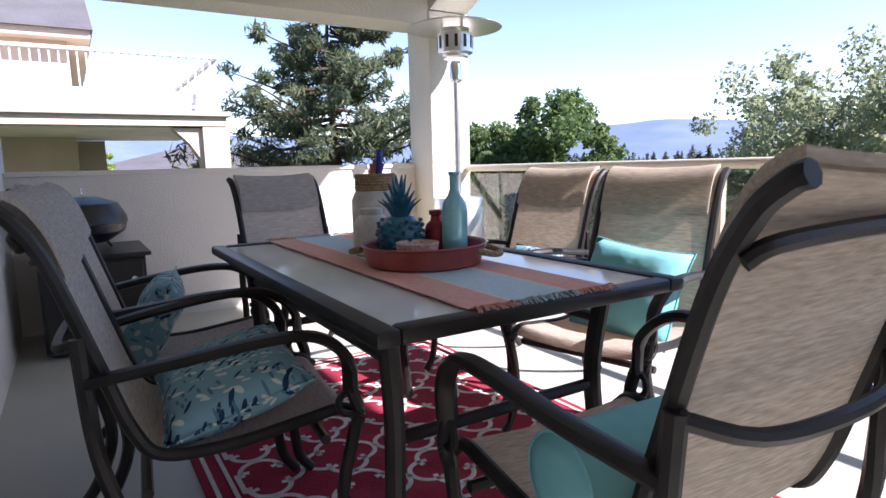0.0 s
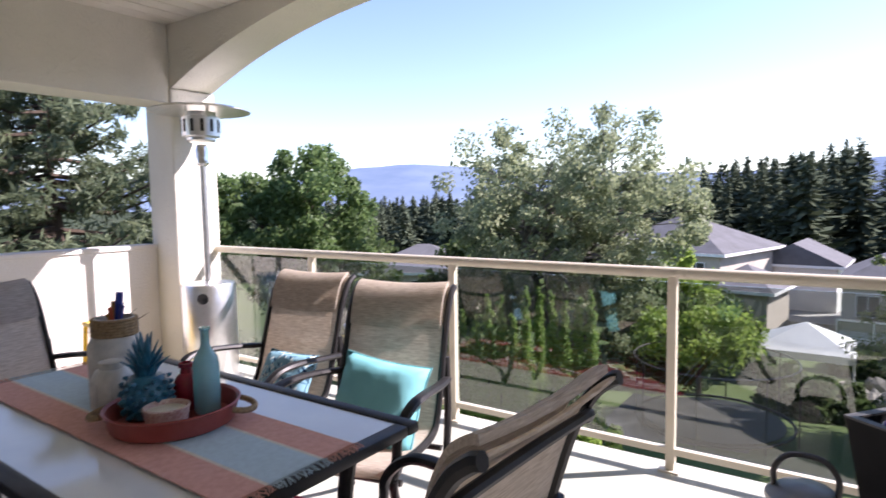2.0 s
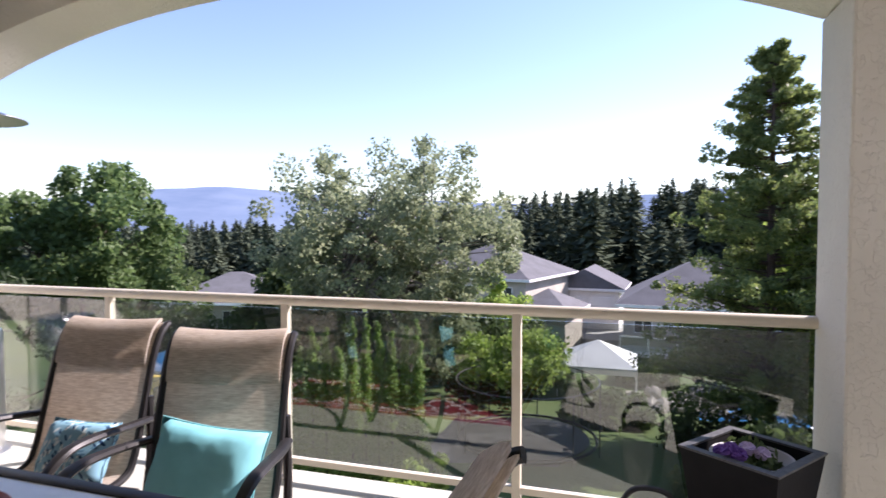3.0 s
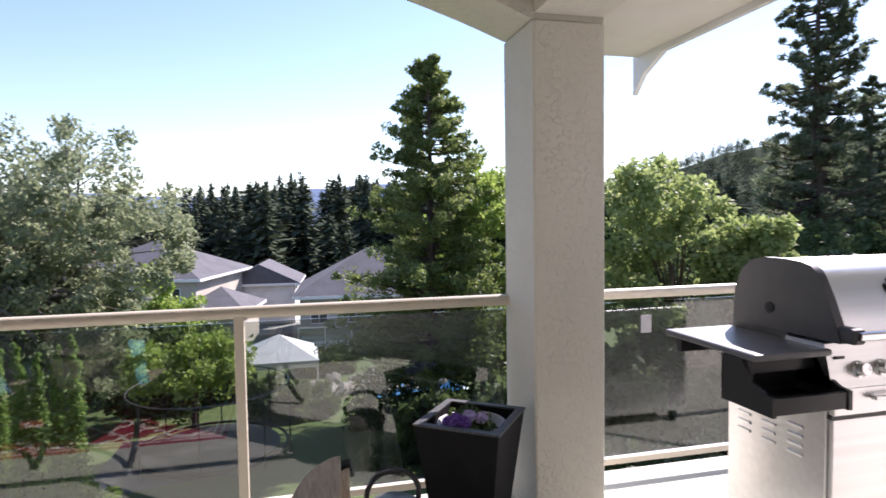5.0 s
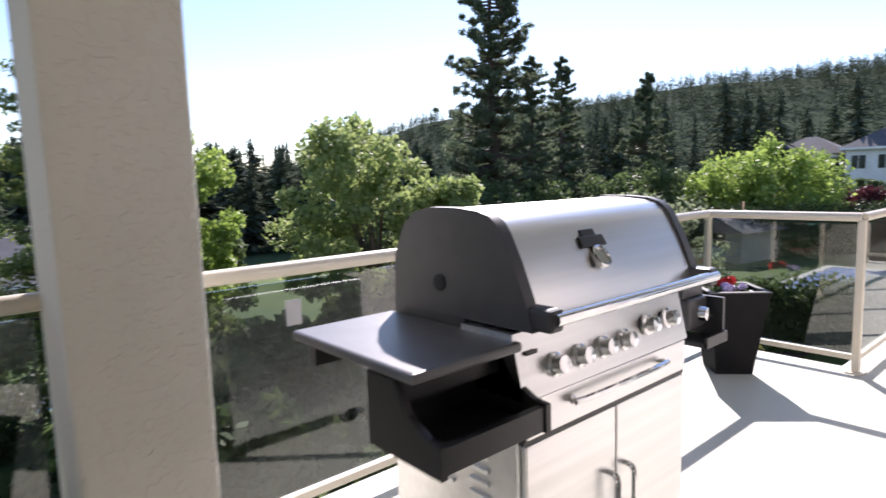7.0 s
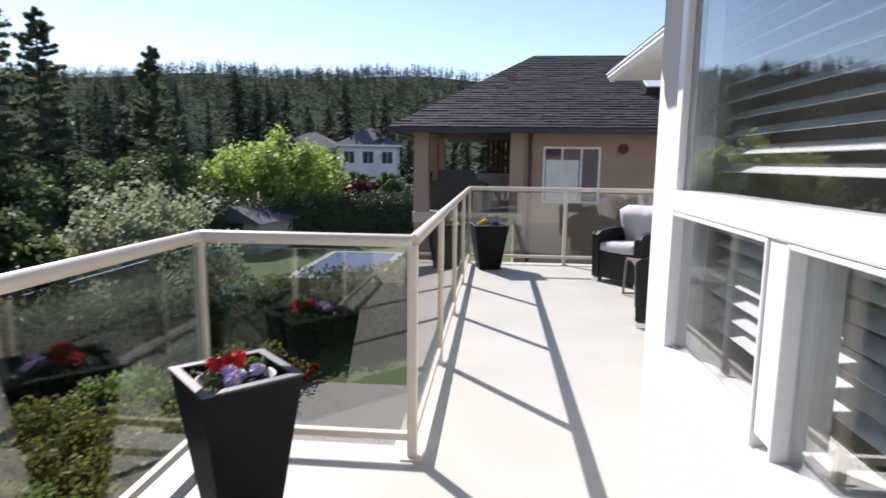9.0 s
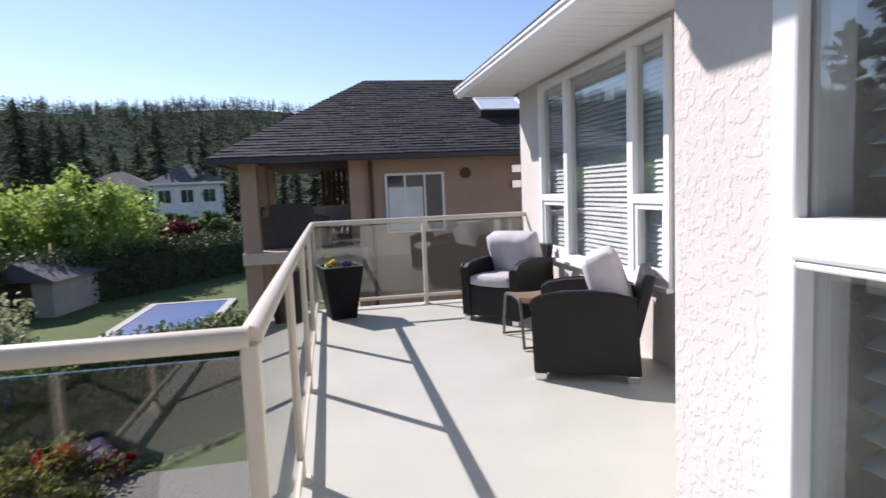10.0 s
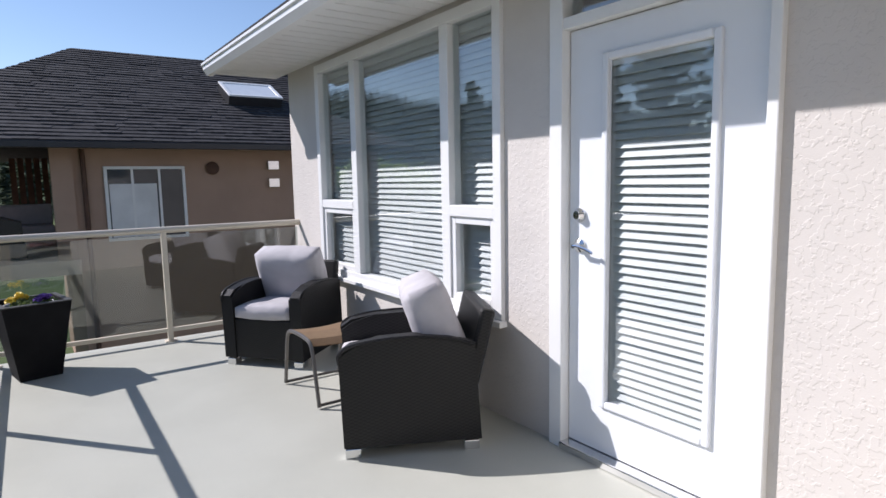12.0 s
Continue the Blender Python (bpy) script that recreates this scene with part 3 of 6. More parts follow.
part("glazing_bead", frame_ring(10.165, 10.74, 0.275, 1.955, 0.035, -3.53, -3.495, 0.008), DOOR_PAINT, door)
part("pane", boxes((10.195, 10.71, -3.53, -3.524, 0.3, 1.93)), WINDOW_GLASS, door, "clear reflecting door pane").visible_shadow = False
part("transom_pane", boxes((9.965, 10.95, -3.53, -3.524, 2.15, 2.54)), WINDOW_GLASS, door, "dark transom pane").visible_shadow = False
shade = thing("venetian_blind", "white closed blind behind the door glass", "blind", "window blinds")
blind(shade, 10.174, 10.731, -3.5475, 0.285, 1.945, 0.041, -64)
turn = Matrix.Translation((10.875, -3.512, 1.21)) @ Matrix.Rotation(radians(-90), 4, "X")
part("deadbolt", lathe(bmesh.new(), [(0.034, 0), (0.034, 0.012), (0.026, 0.02), (0.02, 0.034), (0.0, 0.036)], 20, turn), CHROME, door, "chrome deadbolt", True)
turn = Matrix.Translation((10.875, -3.512, 1.06)) @ Matrix.Rotation(radians(-90), 4, "X")
bm = lathe(bmesh.new(), [(0.034, 0), (0.034, 0.01), (0.016, 0.02), (0.012, 0.055), (0.0, 0.056)], 20, turn)
tube(bm, smooth_path([(10.875, -3.46, 1.06), (10.84, -3.455, 1.062), (10.79, -3.458, 1.05), (10.755, -3.46, 1.035)]), 0.009, 8)
part("door_handle", bm, CHROME, door, "chrome lever handle", True)
for z in (0.25, 1.05, 1.9):
    part("hinge", tube(bmesh.new(), [(9.966, -3.502, z - 0.05), (9.966, -3.502, z + 0.05)], 0.008, 8), CHROME, door, smooth=True)

GREY_PAIL = plain("pail_grey", (0.25, 0.24, 0.23), 0.4, 0.7, second=(0.2, 0.19, 0.18), scale=9)

# ---- dining furniture ----


def sling_sheet(profile, half, thick=0.006):
    """Cloth stretched between two side rails, following their side profile of (y, z)."""
    bm = bmesh.new()
    rows = []
    for y, z in profile:
        rows.append([(bm.verts.new((x, y, z - 0.012 * (1 - (x / half) ** 2))), bm.verts.new((x, y + 0.001, z + thick - 0.012 * (1 - (x / half) ** 2)))) for x in np.linspace(-half, half, 7)])
    for a, b in zip(rows, rows[1:]):
        for k in range(6):
            for s in (0, 1):
                bm.faces.new((a[k][s], a[k + 1][s], b[k + 1][s], b[k][s]))
        for k in (0, 6):
            bm.faces.new((a[k][0], a[k][1], b[k][1], b[k][0]))
    for r in (rows[0], rows[-1]):
        for k in range(6):
            bm.faces.new((r[k][0], r[k][1], r[k + 1][1], r[k + 1][0]))
    return bm


def sling_chair(label, m, sling):
    """A high-backed patio chair: bent side rails, sling, curled arms, legs."""
    root = thing("patio_chair", label, "chair", "chairs round the patio table", m)
    side = smooth_path([(0, -0.445, 0.98), (0, -0.425, 0.972), (0, -0.385, 0.935), (0, -0.335, 0.84), (0, -0.265, 0.62), (0, -0.215, 0.47), (0, -0.16, 0.405), (0, -0.02, 0.395), (0, 0.15, 0.415), (0, 0.25, 0.425), (0, 0.3, 0.39)], 5)
    for s in (-1, 1):
        x = 0.24 * s
        part("side_rail", tube(bmesh.new(), [(x, p.y, p.z) for p in side], 0.0155, 8), CHAIR_METAL, root, smooth=True)
        arm = smooth_path([(x * 1.06, -0.29, 0.60), (x * 1.2, -0.12, 0.625), (x * 1.24, 0.06, 0.645), (x * 1.22, 0.18, 0.635), (x * 1.16, 0.255, 0.57), (x * 1.14, 0.265, 0.48)], 5)
        part("arm", tube(bmesh.new(), arm, 0.024, 8, 0.62), CHAIR_METAL, root, smooth=True)
        leg = smooth_path([(x * 1.14, 0.265, 0.49), (x * 1.13, 0.285, 0.42), (x * 1.1, 0.27, 0.36), (x * 1.12, 0.235, 0.22), (x * 1.16, 0.245, 0.08), (x * 1.18, 0.285, 0.014)], 5)
        part("leg", tube(bmesh.new(), leg, 0.017, 8), CHAIR_METAL, root, smooth=True)
        leg = smooth_path([(x * 1.04, -0.3, 0.695), (x * 1.08, -0.285, 0.45), (x * 1.1, -0.25, 0.25), (x * 1.12, -0.3, 0.1), (x * 1.14, -0.37, 0.014)], 5)
        part("leg", tube(bmesh.new(), leg, 0.017, 8), CHAIR_METAL, root, smooth=True)
        curl = [(x * 1.14, 0.262 + 0.03 * math.cos(a), 0.45 + 0.03 * math.sin(a)) for a in np.linspace(0.6, 5.6, 14)]
        part("scroll", tube(bmesh.new(), curl, 0.009, 6), CHAIR_METAL, root, smooth=True)
    bm = tube(bmesh.new(), smooth_path([(-0.24, -0.375, 0.885), (-0.2, -0.392, 0.905), (0, -0.397, 0.912), (0.2, -0.392, 0.905), (0.24, -0.375, 0.885)], 4), 0.012, 8)
    part("top_bar", bm, CHAIR_METAL, root, smooth=True)
    bm = tube(bmesh.new(), smooth_path([(-0.25, -0.3, 0.685), (-0.15, -0.345, 0.655), (0, -0.355, 0.648), (0.15, -0.345, 0.655), (0.25, -0.3, 0.685)], 4), 0.013, 8)
    part("back_brace", bm, CHAIR_METAL, root, smooth=True)
    for y, z in ((0.2, 0.36), (-0.2, 0.33)):
        part("stretcher", tube(bmesh.new(), [(-0.26, y, z), (0.26, y, z)], 0.013, 8), CHAIR_METAL, root, smooth=True)
    part("sling", sling_sheet([(p.y, p.z) for p in side[1:-2]], 0.228), sling, root, "woven sling stretched over seat and back")
    flap = [(p.y + 0.014 + 0.012 * math.sin(math.pi * k / 15), p.z + 0.012) for k, p in enumerate(side[1:17])]
    part("headrest_flap", sling_sheet(flap, 0.222, 0.016), sling, root, "padded woven headrest flap", True)
    return root


TAN = "high-backed brown metal patio chair with tan woven sling"
sling_chair(TAN + " by the railing", pose(2.07, -1.21, 0, 0, 0, 186), SLING)
sling_chair("brown metal patio chair with tan sling, teal pillow on it", pose(2.81, -1.29, 0, 0, 0, 194), SLING)
sling_chair("brown metal patio chair with tan sling at the table's end", pose(3.58, -2.07, 0, 0, 0, 86) @ Matrix.Diagonal((1, 1, 1.03, 1)), SLING)
sling_chair("high-backed brown metal patio chair with grey sling, pushed askew", pose(1.35, -1.93, 0, 0, 0, -84), SLING_GREY)
sling_chair("brown metal patio chair with taupe sling, leafy pillow on it", pose(2.69, -2.65, 0, 0, 0, -5), SLING_GREY)
sling_chair("brown metal patio chair with taupe sling beside the house wall", pose(2.09, -2.63, 0, 0, 0, -8), SLING_GREY)

table = thing("patio_table", "rectangular brown metal patio table with frosted glass top", "table", m=pose(2.655, -2.105, 0.02, 0, 0, -0.6))
L, W = 0.75, 0.415
part("tabletop", boxes((-L + 0.04, L - 0.04, -W + 0.04, W - 0.04, 0.706, 0.716)), TABLE_GLASS, table, "frosted ribbed glass top")
bm = boxes((-L, L, -W, -W + 0.05, 0.688, 0.722), (-L, L, W - 0.05, W, 0.688, 0.722), (-L, -L + 0.05, -W + 0.05, W - 0.05, 0.688, 0.722), (L - 0.05, L, -W + 0.05, W - 0.05, 0.688, 0.722), bevel=0.009)
part("rim", bm, CHAIR_METAL, table, smooth=True)
for sx in (-1, 1):
    for sy in (-1, 1):
        path = smooth_path([(sx * (L - 0.17), sy * (W - 0.1), 0.69), (sx * (L - 0.19), sy * (W - 0.12), 0.45), (sx * (L - 0.17), sy * (W - 0.1), 0.2), (sx * (L - 0.14), sy * (W - 0.07), -0.004)], 5)
        leg = part("leg", tube(bmesh.new(), path, 0.024, 10), CHAIR_METAL, table, smooth=True)
        part("foot_cap", lathe(bmesh.new(), [(0.028, 0.0), (0.03, 0.01), (0.026, 0.025)], 12, Matrix.Translation((sx * (L - 0.14), sy * (W - 0.07), -0.02))), BLACK, leg)
for s in (-1, 1):
    part("stretcher", tube(bmesh.new(), [(-L + 0.18, s * (W - 0.115), 0.6), (L - 0.18, s * (W - 0.115), 0.6)], 0.014, 8), CHAIR_METAL, table, smooth=True)
    part("stretcher", tube(bmesh.new(), [(s * (L - 0.19), -W + 0.12, 0.42), (s * (L - 0.19), W - 0.12, 0.42)], 0.016, 8), CHAIR_METAL, table, smooth=True)

RED_RUG = Mat("rug_red", (0.32, 0.035, 0.06), 0.95, 0, 0.1)
RED_RUG.mix(RED_RUG.noise(160, 2), (0.22, 0.02, 0.04)).mix(RED_RUG.noise(4), (0.38, 0.06, 0.09), 0.5, 0.8).bump(RED_RUG.noise(300, 2), 0.6, 0.002)
RUG_WHITE = plain("rug_ivory", (0.72, 0.68, 0.64), 0.95, second=(0.6, 0.56, 0.53), scale=60, bump=0.5, bump_scale=300)
rug = thing("rug", "red outdoor rug with ivory trellis pattern under the table", "rug", m=pose(2.40, -1.95, 0))
RX, RY = 1.07, 0.73
part("mat", boxes((-RX, RX, -RY, RY, 0.0, 0.008), bevel=0.002), RED_RUG.m, rug)
bm = bmesh.new()


def flat_strip(bm, points, w, z0, z1):
    """A low raised band along a line in plan."""
    pts = [Vector((p[0], p[1])) for p in points]
    rows = []
    for i, p in enumerate(pts):
        d = (pts[min(i + 1, len(pts) - 1)] - pts[max(i - 1, 0)]).normalized()
        n = Vector((-d.y, d.x)) * w / 2
        rows.append([bm.verts.new((*(p + n), z)) for z in (z0, z1)] + [bm.verts.new((*(p - n), z)) for z in (z1, z0)])
    for a, b in zip(rows, rows[1:]):
        for k in range(4):
            bm.faces.new((a[k], a[(k + 1) % 4], b[(k + 1) % 4], b[k]))


cell = 0.27
for i in range(-4, 5):
    for j in range(-3, 4):
        cx, cy = i * cell, j * cell
        for q in range(4):
            a0 = q * math.pi / 2
            arc = []
            for a in np.linspace(-1.95, 1.95, 13):
                x = cx + 0.062 * math.cos(a0) + 0.066 * math.cos(a0 + a)
                y = cy + 0.062 * math.sin(a0) + 0.066 * math.sin(a0 + a)
                arc.append((x, y))
            keep = [p for p in arc if abs(p[0]) < RX - 0.1 and abs(p[1]) < RY - 0.1]
            if len(keep) > 2:
                flat_strip(bm, keep, 0.017, 0.0075, 0.0095)
        for dx, dy in ((1, 0), (0, 1)):
            a = (cx + dx * 0.128, cy + dy * 0.128)
            b = (cx + dx * (cell - 0.128), cy + dy * (cell - 0.128))
            if max(abs(a[0]), abs(b[0])) < RX - 0.1 and max(abs(a[1]), abs(b[1])) < RY - 0.1:
                flat_strip(bm, [a, b], 0.017, 0.0075, 0.0095)
for inset in (0.035, 0.085):
    X, Y = RX - inset, RY - inset
    for a, b in (((-X, -Y), (X, -Y)), ((-X, Y), (X, Y)), ((-X, -Y), (-X, Y)), ((X, -Y), (X, Y))):
        flat_strip(bm, [a, b], 0.014, 0.0075, 0.0093)
part("trellis_pattern", bm, RUG_WHITE, rug, "ivory quatrefoil lines and border", kind="stuff")

# pillows
LEAFY = Mat("pillow_leafy", (0.2, 0.37, 0.46), 0.9, 0, 0.1)
for turn, size, low, high, tone in ((35, 1.0, 0.3, 0.27, (0.58, 0.64, 0.62)), (-40, 1.15, 0.29, 0.26, (0.02, 0.05, 0.11)), (80, 1.25, 0.27, 0.24, (0.09, 0.2, 0.28)), (10, 1.3, 0.25, 0.22, (0.55, 0.62, 0.58))):
    spin = LEAFY.t.nodes.new("ShaderNodeMapping")
    spin.inputs["Rotation"].default_value = (0, 0, radians(turn))
    spin.inputs["Location"].default_value = (0.013 * turn, 0.2, 0)
    LEAFY.t.links.new(LEAFY.coords(), spin.inputs[0])
    stretch = LEAFY.t.nodes.new("ShaderNodeMapping")
    stretch.inputs["Scale"].default_value = (1.0, 0.34, 0.1)
    LEAFY.t.links.new(spin.outputs[0], stretch.inputs[0])
    vor = LEAFY.node("ShaderNodeTexVoronoi", Scale=44.0 * size, Randomness=1.0)
    LEAFY.t.links.new(stretch.outputs[0], vor.inputs["Vector"])
    LEAFY.mix(vor.outputs["Distance"], tone, low, high)
LEAFY = LEAFY.m


def pillow(label, m, w, h, t, material, category="pillow"):
    """A stuffed square cushion with pinched corners and a piped seam."""
    root = thing("pillow", label, category, "", m)
    bm = bmesh.new()
    n = 14
    grid = {}
    for s in (1, -1):
        for i in range(n + 1):
            for j in range(n + 1):
                u, v = 2 * i / n - 1, 2 * j / n - 1
                if s < 0 and (i in (0, n) or j in (0, n)):
                    grid[s, i, j] = grid[1, i, j]
                    continue
                puff = ((1 - u ** 4) * (1 - v ** 4)) ** 0.5
                pinch = 1 - 0.07 * (abs(u) ** 2 * (1 - v * v) + abs(v) ** 2 * (1 - u * u))
                wob = 0.012 * noise.noise((u * 2.3 + s, v * 2.3, w * 9))
                grid[s, i, j] = bm.verts.new((u * w / 2 * pinch, v * h / 2 * pinch, s * t / 2 * puff + wob))
        for i in range(n):
            for j in range(n):
                bm.faces.new((grid[s, i, j], grid[s, i + 1, j], grid[s, i + 1, j + 1], grid[s, i, j + 1]))
    part("cover", bm, material, root, smooth=True, angle=120)
    bm = bmesh.new()
    edge = []
    for k in range(4 * n):
        q, i = divmod(k, n)
        u = 2 * i / n - 1
        u, v = [(u, -1), (1, u), (-u, 1), (-1, -u)][q]
        pinch = 1 - 0.07 * (abs(u) ** 2 * (1 - v * v) + abs(v) ** 2 * (1 - u * u))
        edge.append((u * w / 2 * pinch, v * h / 2 * pinch, 0.012 * noise.noise((u * 2.3 + 1, v * 2.3, w * 9))))
    part("piping", tube(bm, edge, 0.004, 6, closed=True), material, root, smooth=True)
    return root


pillow("teal square pillow leaning on the patio chair back", pose(2.82, -1.21, 0.545, -66, -4, 186), 0.42, 0.36, 0.17, TEAL)
pillow("teal patterned pillow lying on the patio chair", pose(2.13, -1.10, 0.52, -60, 0, 184), 0.32, 0.24, 0.12, LEAFY)
bolster = thing("bolster_pillow", "teal bolster pillow lying on the end chair's seat", "pillow", "", pose(3.63, -2.12, 0.499, 0, 0, 86))
side_on = Matrix.Rotation(radians(90), 4, "Y")
part("cover", lathe(bmesh.new(), [(0.0, -0.198), (0.05, -0.197), (0.078, -0.19), (0.083, -0.18), (0.086, -0.09), (0.087, 0.0), (0.086, 0.09), (0.083, 0.18), (0.078, 0.19), (0.05, 0.197), (0.0, 0.198)], 28, side_on), TEAL, bolster, smooth=True, angle=70)
for s in (-1, 1):
    part("piping", tube(bmesh.new(), [(s * 0.186, 0.082 * math.cos(a), 0.082 * math.sin(a)) for a in np.linspace(0, math.tau, 29)[:-1]], 0.004, 6, closed=True), TEAL, bolster, smooth=True)
pillow("blue leaf-print pillow lying on the patio chair seat", pose(2.70, -2.64, 0.48, 16, 4, -4), 0.46, 0.36, 0.13, LEAFY)
pillow("blue leaf-print pillow propped on the patio chair back", pose(2.09, -2.75, 0.535, 62, 0, -10), 0.38, 0.32, 0.13, LEAFY)

# runner, tray and things on the table
CORAL = plain("cloth_coral", (0.7, 0.4, 0.34), 0.95, second=(0.62, 0.34, 0.28), scale=50, bump=0.4, bump_scale=400)
AQUA = plain("cloth_aqua", (0.5, 0.65, 0.73), 0.95, second=(0.44, 0.58, 0.66), scale=50, bump=0.4, bump_scale=400)
CREAM = plain("cloth_cream", (0.72, 0.68, 0.6), 0.95, second=(0.62, 0.58, 0.5), scale=50, bump=0.4, bump_scale=400)
runner = thing("table_runner", "coral and aqua striped fringed table runner", "table runner", m=pose(2.655, -2.11, 0.742, 0, 0, -0.6) @ Matrix.Diagonal((0.955, 0.955, 1, 1)))
for y0, y1, mat, what in ((-0.2, -0.09, CORAL, "coral stripe"), (-0.09, -0.08, CREAM, "cream line"), (-0.08, 0.08, AQUA, "aqua stripe"), (0.08, 0.09, CREAM, "cream line"), (0.09, 0.2, CORAL, "coral stripe")):
    part("stripe", boxes((-0.755, 0.745, y0, y1, 0, 0.003)), mat, runner, what)
rng = np.random.default_rng(5)
for y0, y1, mat in ((-0.2, -0.085, CORAL), (-0.085, 0.085, AQUA), (0.085, 0.2, CORAL)):
    bm = bmesh.new()
    for k in range(int((y1 - y0) / 0.0055)):
        y = y0 + 0.003 + k * 0.0055
        for s, x in ((1, 0.745), (-1, -0.755)):
            tube(bm, [(x - 0.004 * s, y, 0.002), (x + 0.02 * s, y + rng.uniform(-0.006, 0.006), 0.006 + rng.uniform(0, 0.006)), (x + s * rng.uniform(0.03, 0.045), y + rng.uniform(-0.01, 0.01), 0.003)], 0.0016, 4)
    part("fringe", bm, mat, runner, "loose thread fringe", kind="stuff")

TRAY = plain("tray_red", (0.36, 0.085, 0.07), 0.45, 0.1, second=(0.28, 0.06, 0.05), scale=14, bump=0.15)
ROPE = plain("rope", (0.36, 0.25, 0.14), 0.95, second=(0.22, 0.15, 0.08), scale=90, bump=0.8, bump_scale=200)
TX, TY, TZ = 2.825, -2.095, 0.7455
tray = thing("serving_tray", "round red enamel tray with rope handles", "tray", m=pose(TX, TY, TZ, 0, 0, 42))
part("dish", lathe(bmesh.new(), [(0.0, 0.0), (0.155, 0.0), (0.165, 0.006), (0.178, 0.055), (0.184, 0.06), (0.18, 0.063), (0.172, 0.057), (0.16, 0.01), (0.0, 0.006)], 48), TRAY, tray, smooth=True)
for s in (-1, 1):
    arc = [(s * (0.175 + 0.05 * math.sin(a)), 0.055 * math.cos(a), 0.045 - 0.012 * math.sin(a)) for a in np.linspace(0, math.pi, 12)]
    part("rope_handle", tube(bmesh.new(), arc, 0.009, 8), ROPE, tray, "twisted rope handle", True)

BLUE_GLAZE = plain("blue_glaze", (0.015, 0.1, 0.17), 0.3, second=(0.02, 0.14, 0.22), scale=30, bump=0.4, bump_scale=80)
pine = thing("pineapple_ornament", "dark teal ceramic pineapple standing on the tray", "ornament", m=pose(TX - 0.085, TY - 0.03, TZ + 0.0065) @ Matrix.Diagonal((1.2, 1.2, 1.1, 1)))
bm = lathe(bmesh.new(), [(0.03, 0), (0.045, 0.01), (0.055, 0.05), (0.05, 0.09), (0.035, 0.115), (0.0, 0.12)], 20)
for k in range(70):
    a, z = k * 2.4, 0.01 + 0.1 * k / 70
    r = 0.046 + 0.01 * math.sin((z - 0.0) / 0.12 * math.pi)
    lathe(bm, [(0.008, -0.002), (0.005, 0.006), (0.0, 0.009)], 5, Matrix.Translation((r * math.cos(a), r * math.sin(a), z)) @ Matrix.Rotation(a, 4, "Z") @ Matrix.Rotation(radians(80), 4, "Y"))
part("body", bm, BLUE_GLAZE, pine, smooth=True)
for tier in range(4):
    for k in range(7 - tier):
        a = k * math.tau / (7 - tier) + tier * 0.5
        h, out = 0.05 + 0.022 * tier, 0.05 - 0.011 * tier
        bm = tube(bmesh.new(), [(0.01 * math.cos(a), 0.01 * math.sin(a), 0.112), (out * 0.6 * math.cos(a), out * 0.6 * math.sin(a), 0.112 + h * 0.6), (out * 1.1 * math.cos(a), out * 1.1 * math.sin(a), 0.112 + h)], 0.017, 6, 0.5, taper=0.002)
        part("leaf", bm, BLUE_GLAZE, pine)

BOTTLE = Mat("turquoise_glass", (0.3, 0.66, 0.72), 0.16, 0, 0.6)
BOTTLE.b.inputs["Transmission Weight"].default_value = 0.45
BOTTLE.mix(BOTTLE.noise(20), (0.36, 0.72, 0.77))
bottle = thing("glass_bottle", "tall turquoise glass bottle with a slim neck", "bottle", m=pose(TX + 0.02, TY + 0.095, TZ + 0.0065))
part("glass", lathe(bmesh.new(), [(0.0, 0.0), (0.034, 0.0), (0.038, 0.008), (0.038, 0.14), (0.034, 0.165), (0.018, 0.19), (0.013, 0.205), (0.013, 0.245), (0.016, 0.248), (0.016, 0.256), (0.011, 0.256), (0.011, 0.2), (0.0, 0.19)], 28), BOTTLE.m, bottle, smooth=True)
RED_CER = plain("red_ceramic", (0.3, 0.012, 0.03), 0.25, second=(0.24, 0.01, 0.02), scale=12)
little = thing("small_bottle", "small dark red ceramic bottle", "bottle", m=pose(TX - 0.06, TY + 0.08, TZ + 0.0065))
part("body", lathe(bmesh.new(), [(0.0, 0.0), (0.03, 0.0), (0.036, 0.01), (0.037, 0.08), (0.03, 0.1), (0.018, 0.11), (0.016, 0.125), (0.022, 0.128), (0.022, 0.14), (0.015, 0.142), (0.014, 0.13), (0.0, 0.12)], 24), RED_CER, little, smooth=True)
BOWL = plain("pattern_bowl", (0.42, 0.24, 0.2), 0.6, second=(0.62, 0.5, 0.44), scale=110, bump=0.3, bump_scale=120)
bowl = thing("candle_bowl", "speckled coral bowl holding a pale candle", "bowl", m=pose(TX + 0.04, TY - 0.045, TZ + 0.0065))
part("bowl_wall", lathe(bmesh.new(), [(0.0, 0.0), (0.045, 0.0), (0.052, 0.01), (0.062, 0.062), (0.058, 0.064), (0.05, 0.03), (0.0, 0.03)], 30), BOWL, bowl, smooth=True)
part("candle", lathe(bmesh.new(), [(0.05, 0.031), (0.055, 0.05), (0.0, 0.05)], 24), CREAM, bowl, "cream candle wax", True)

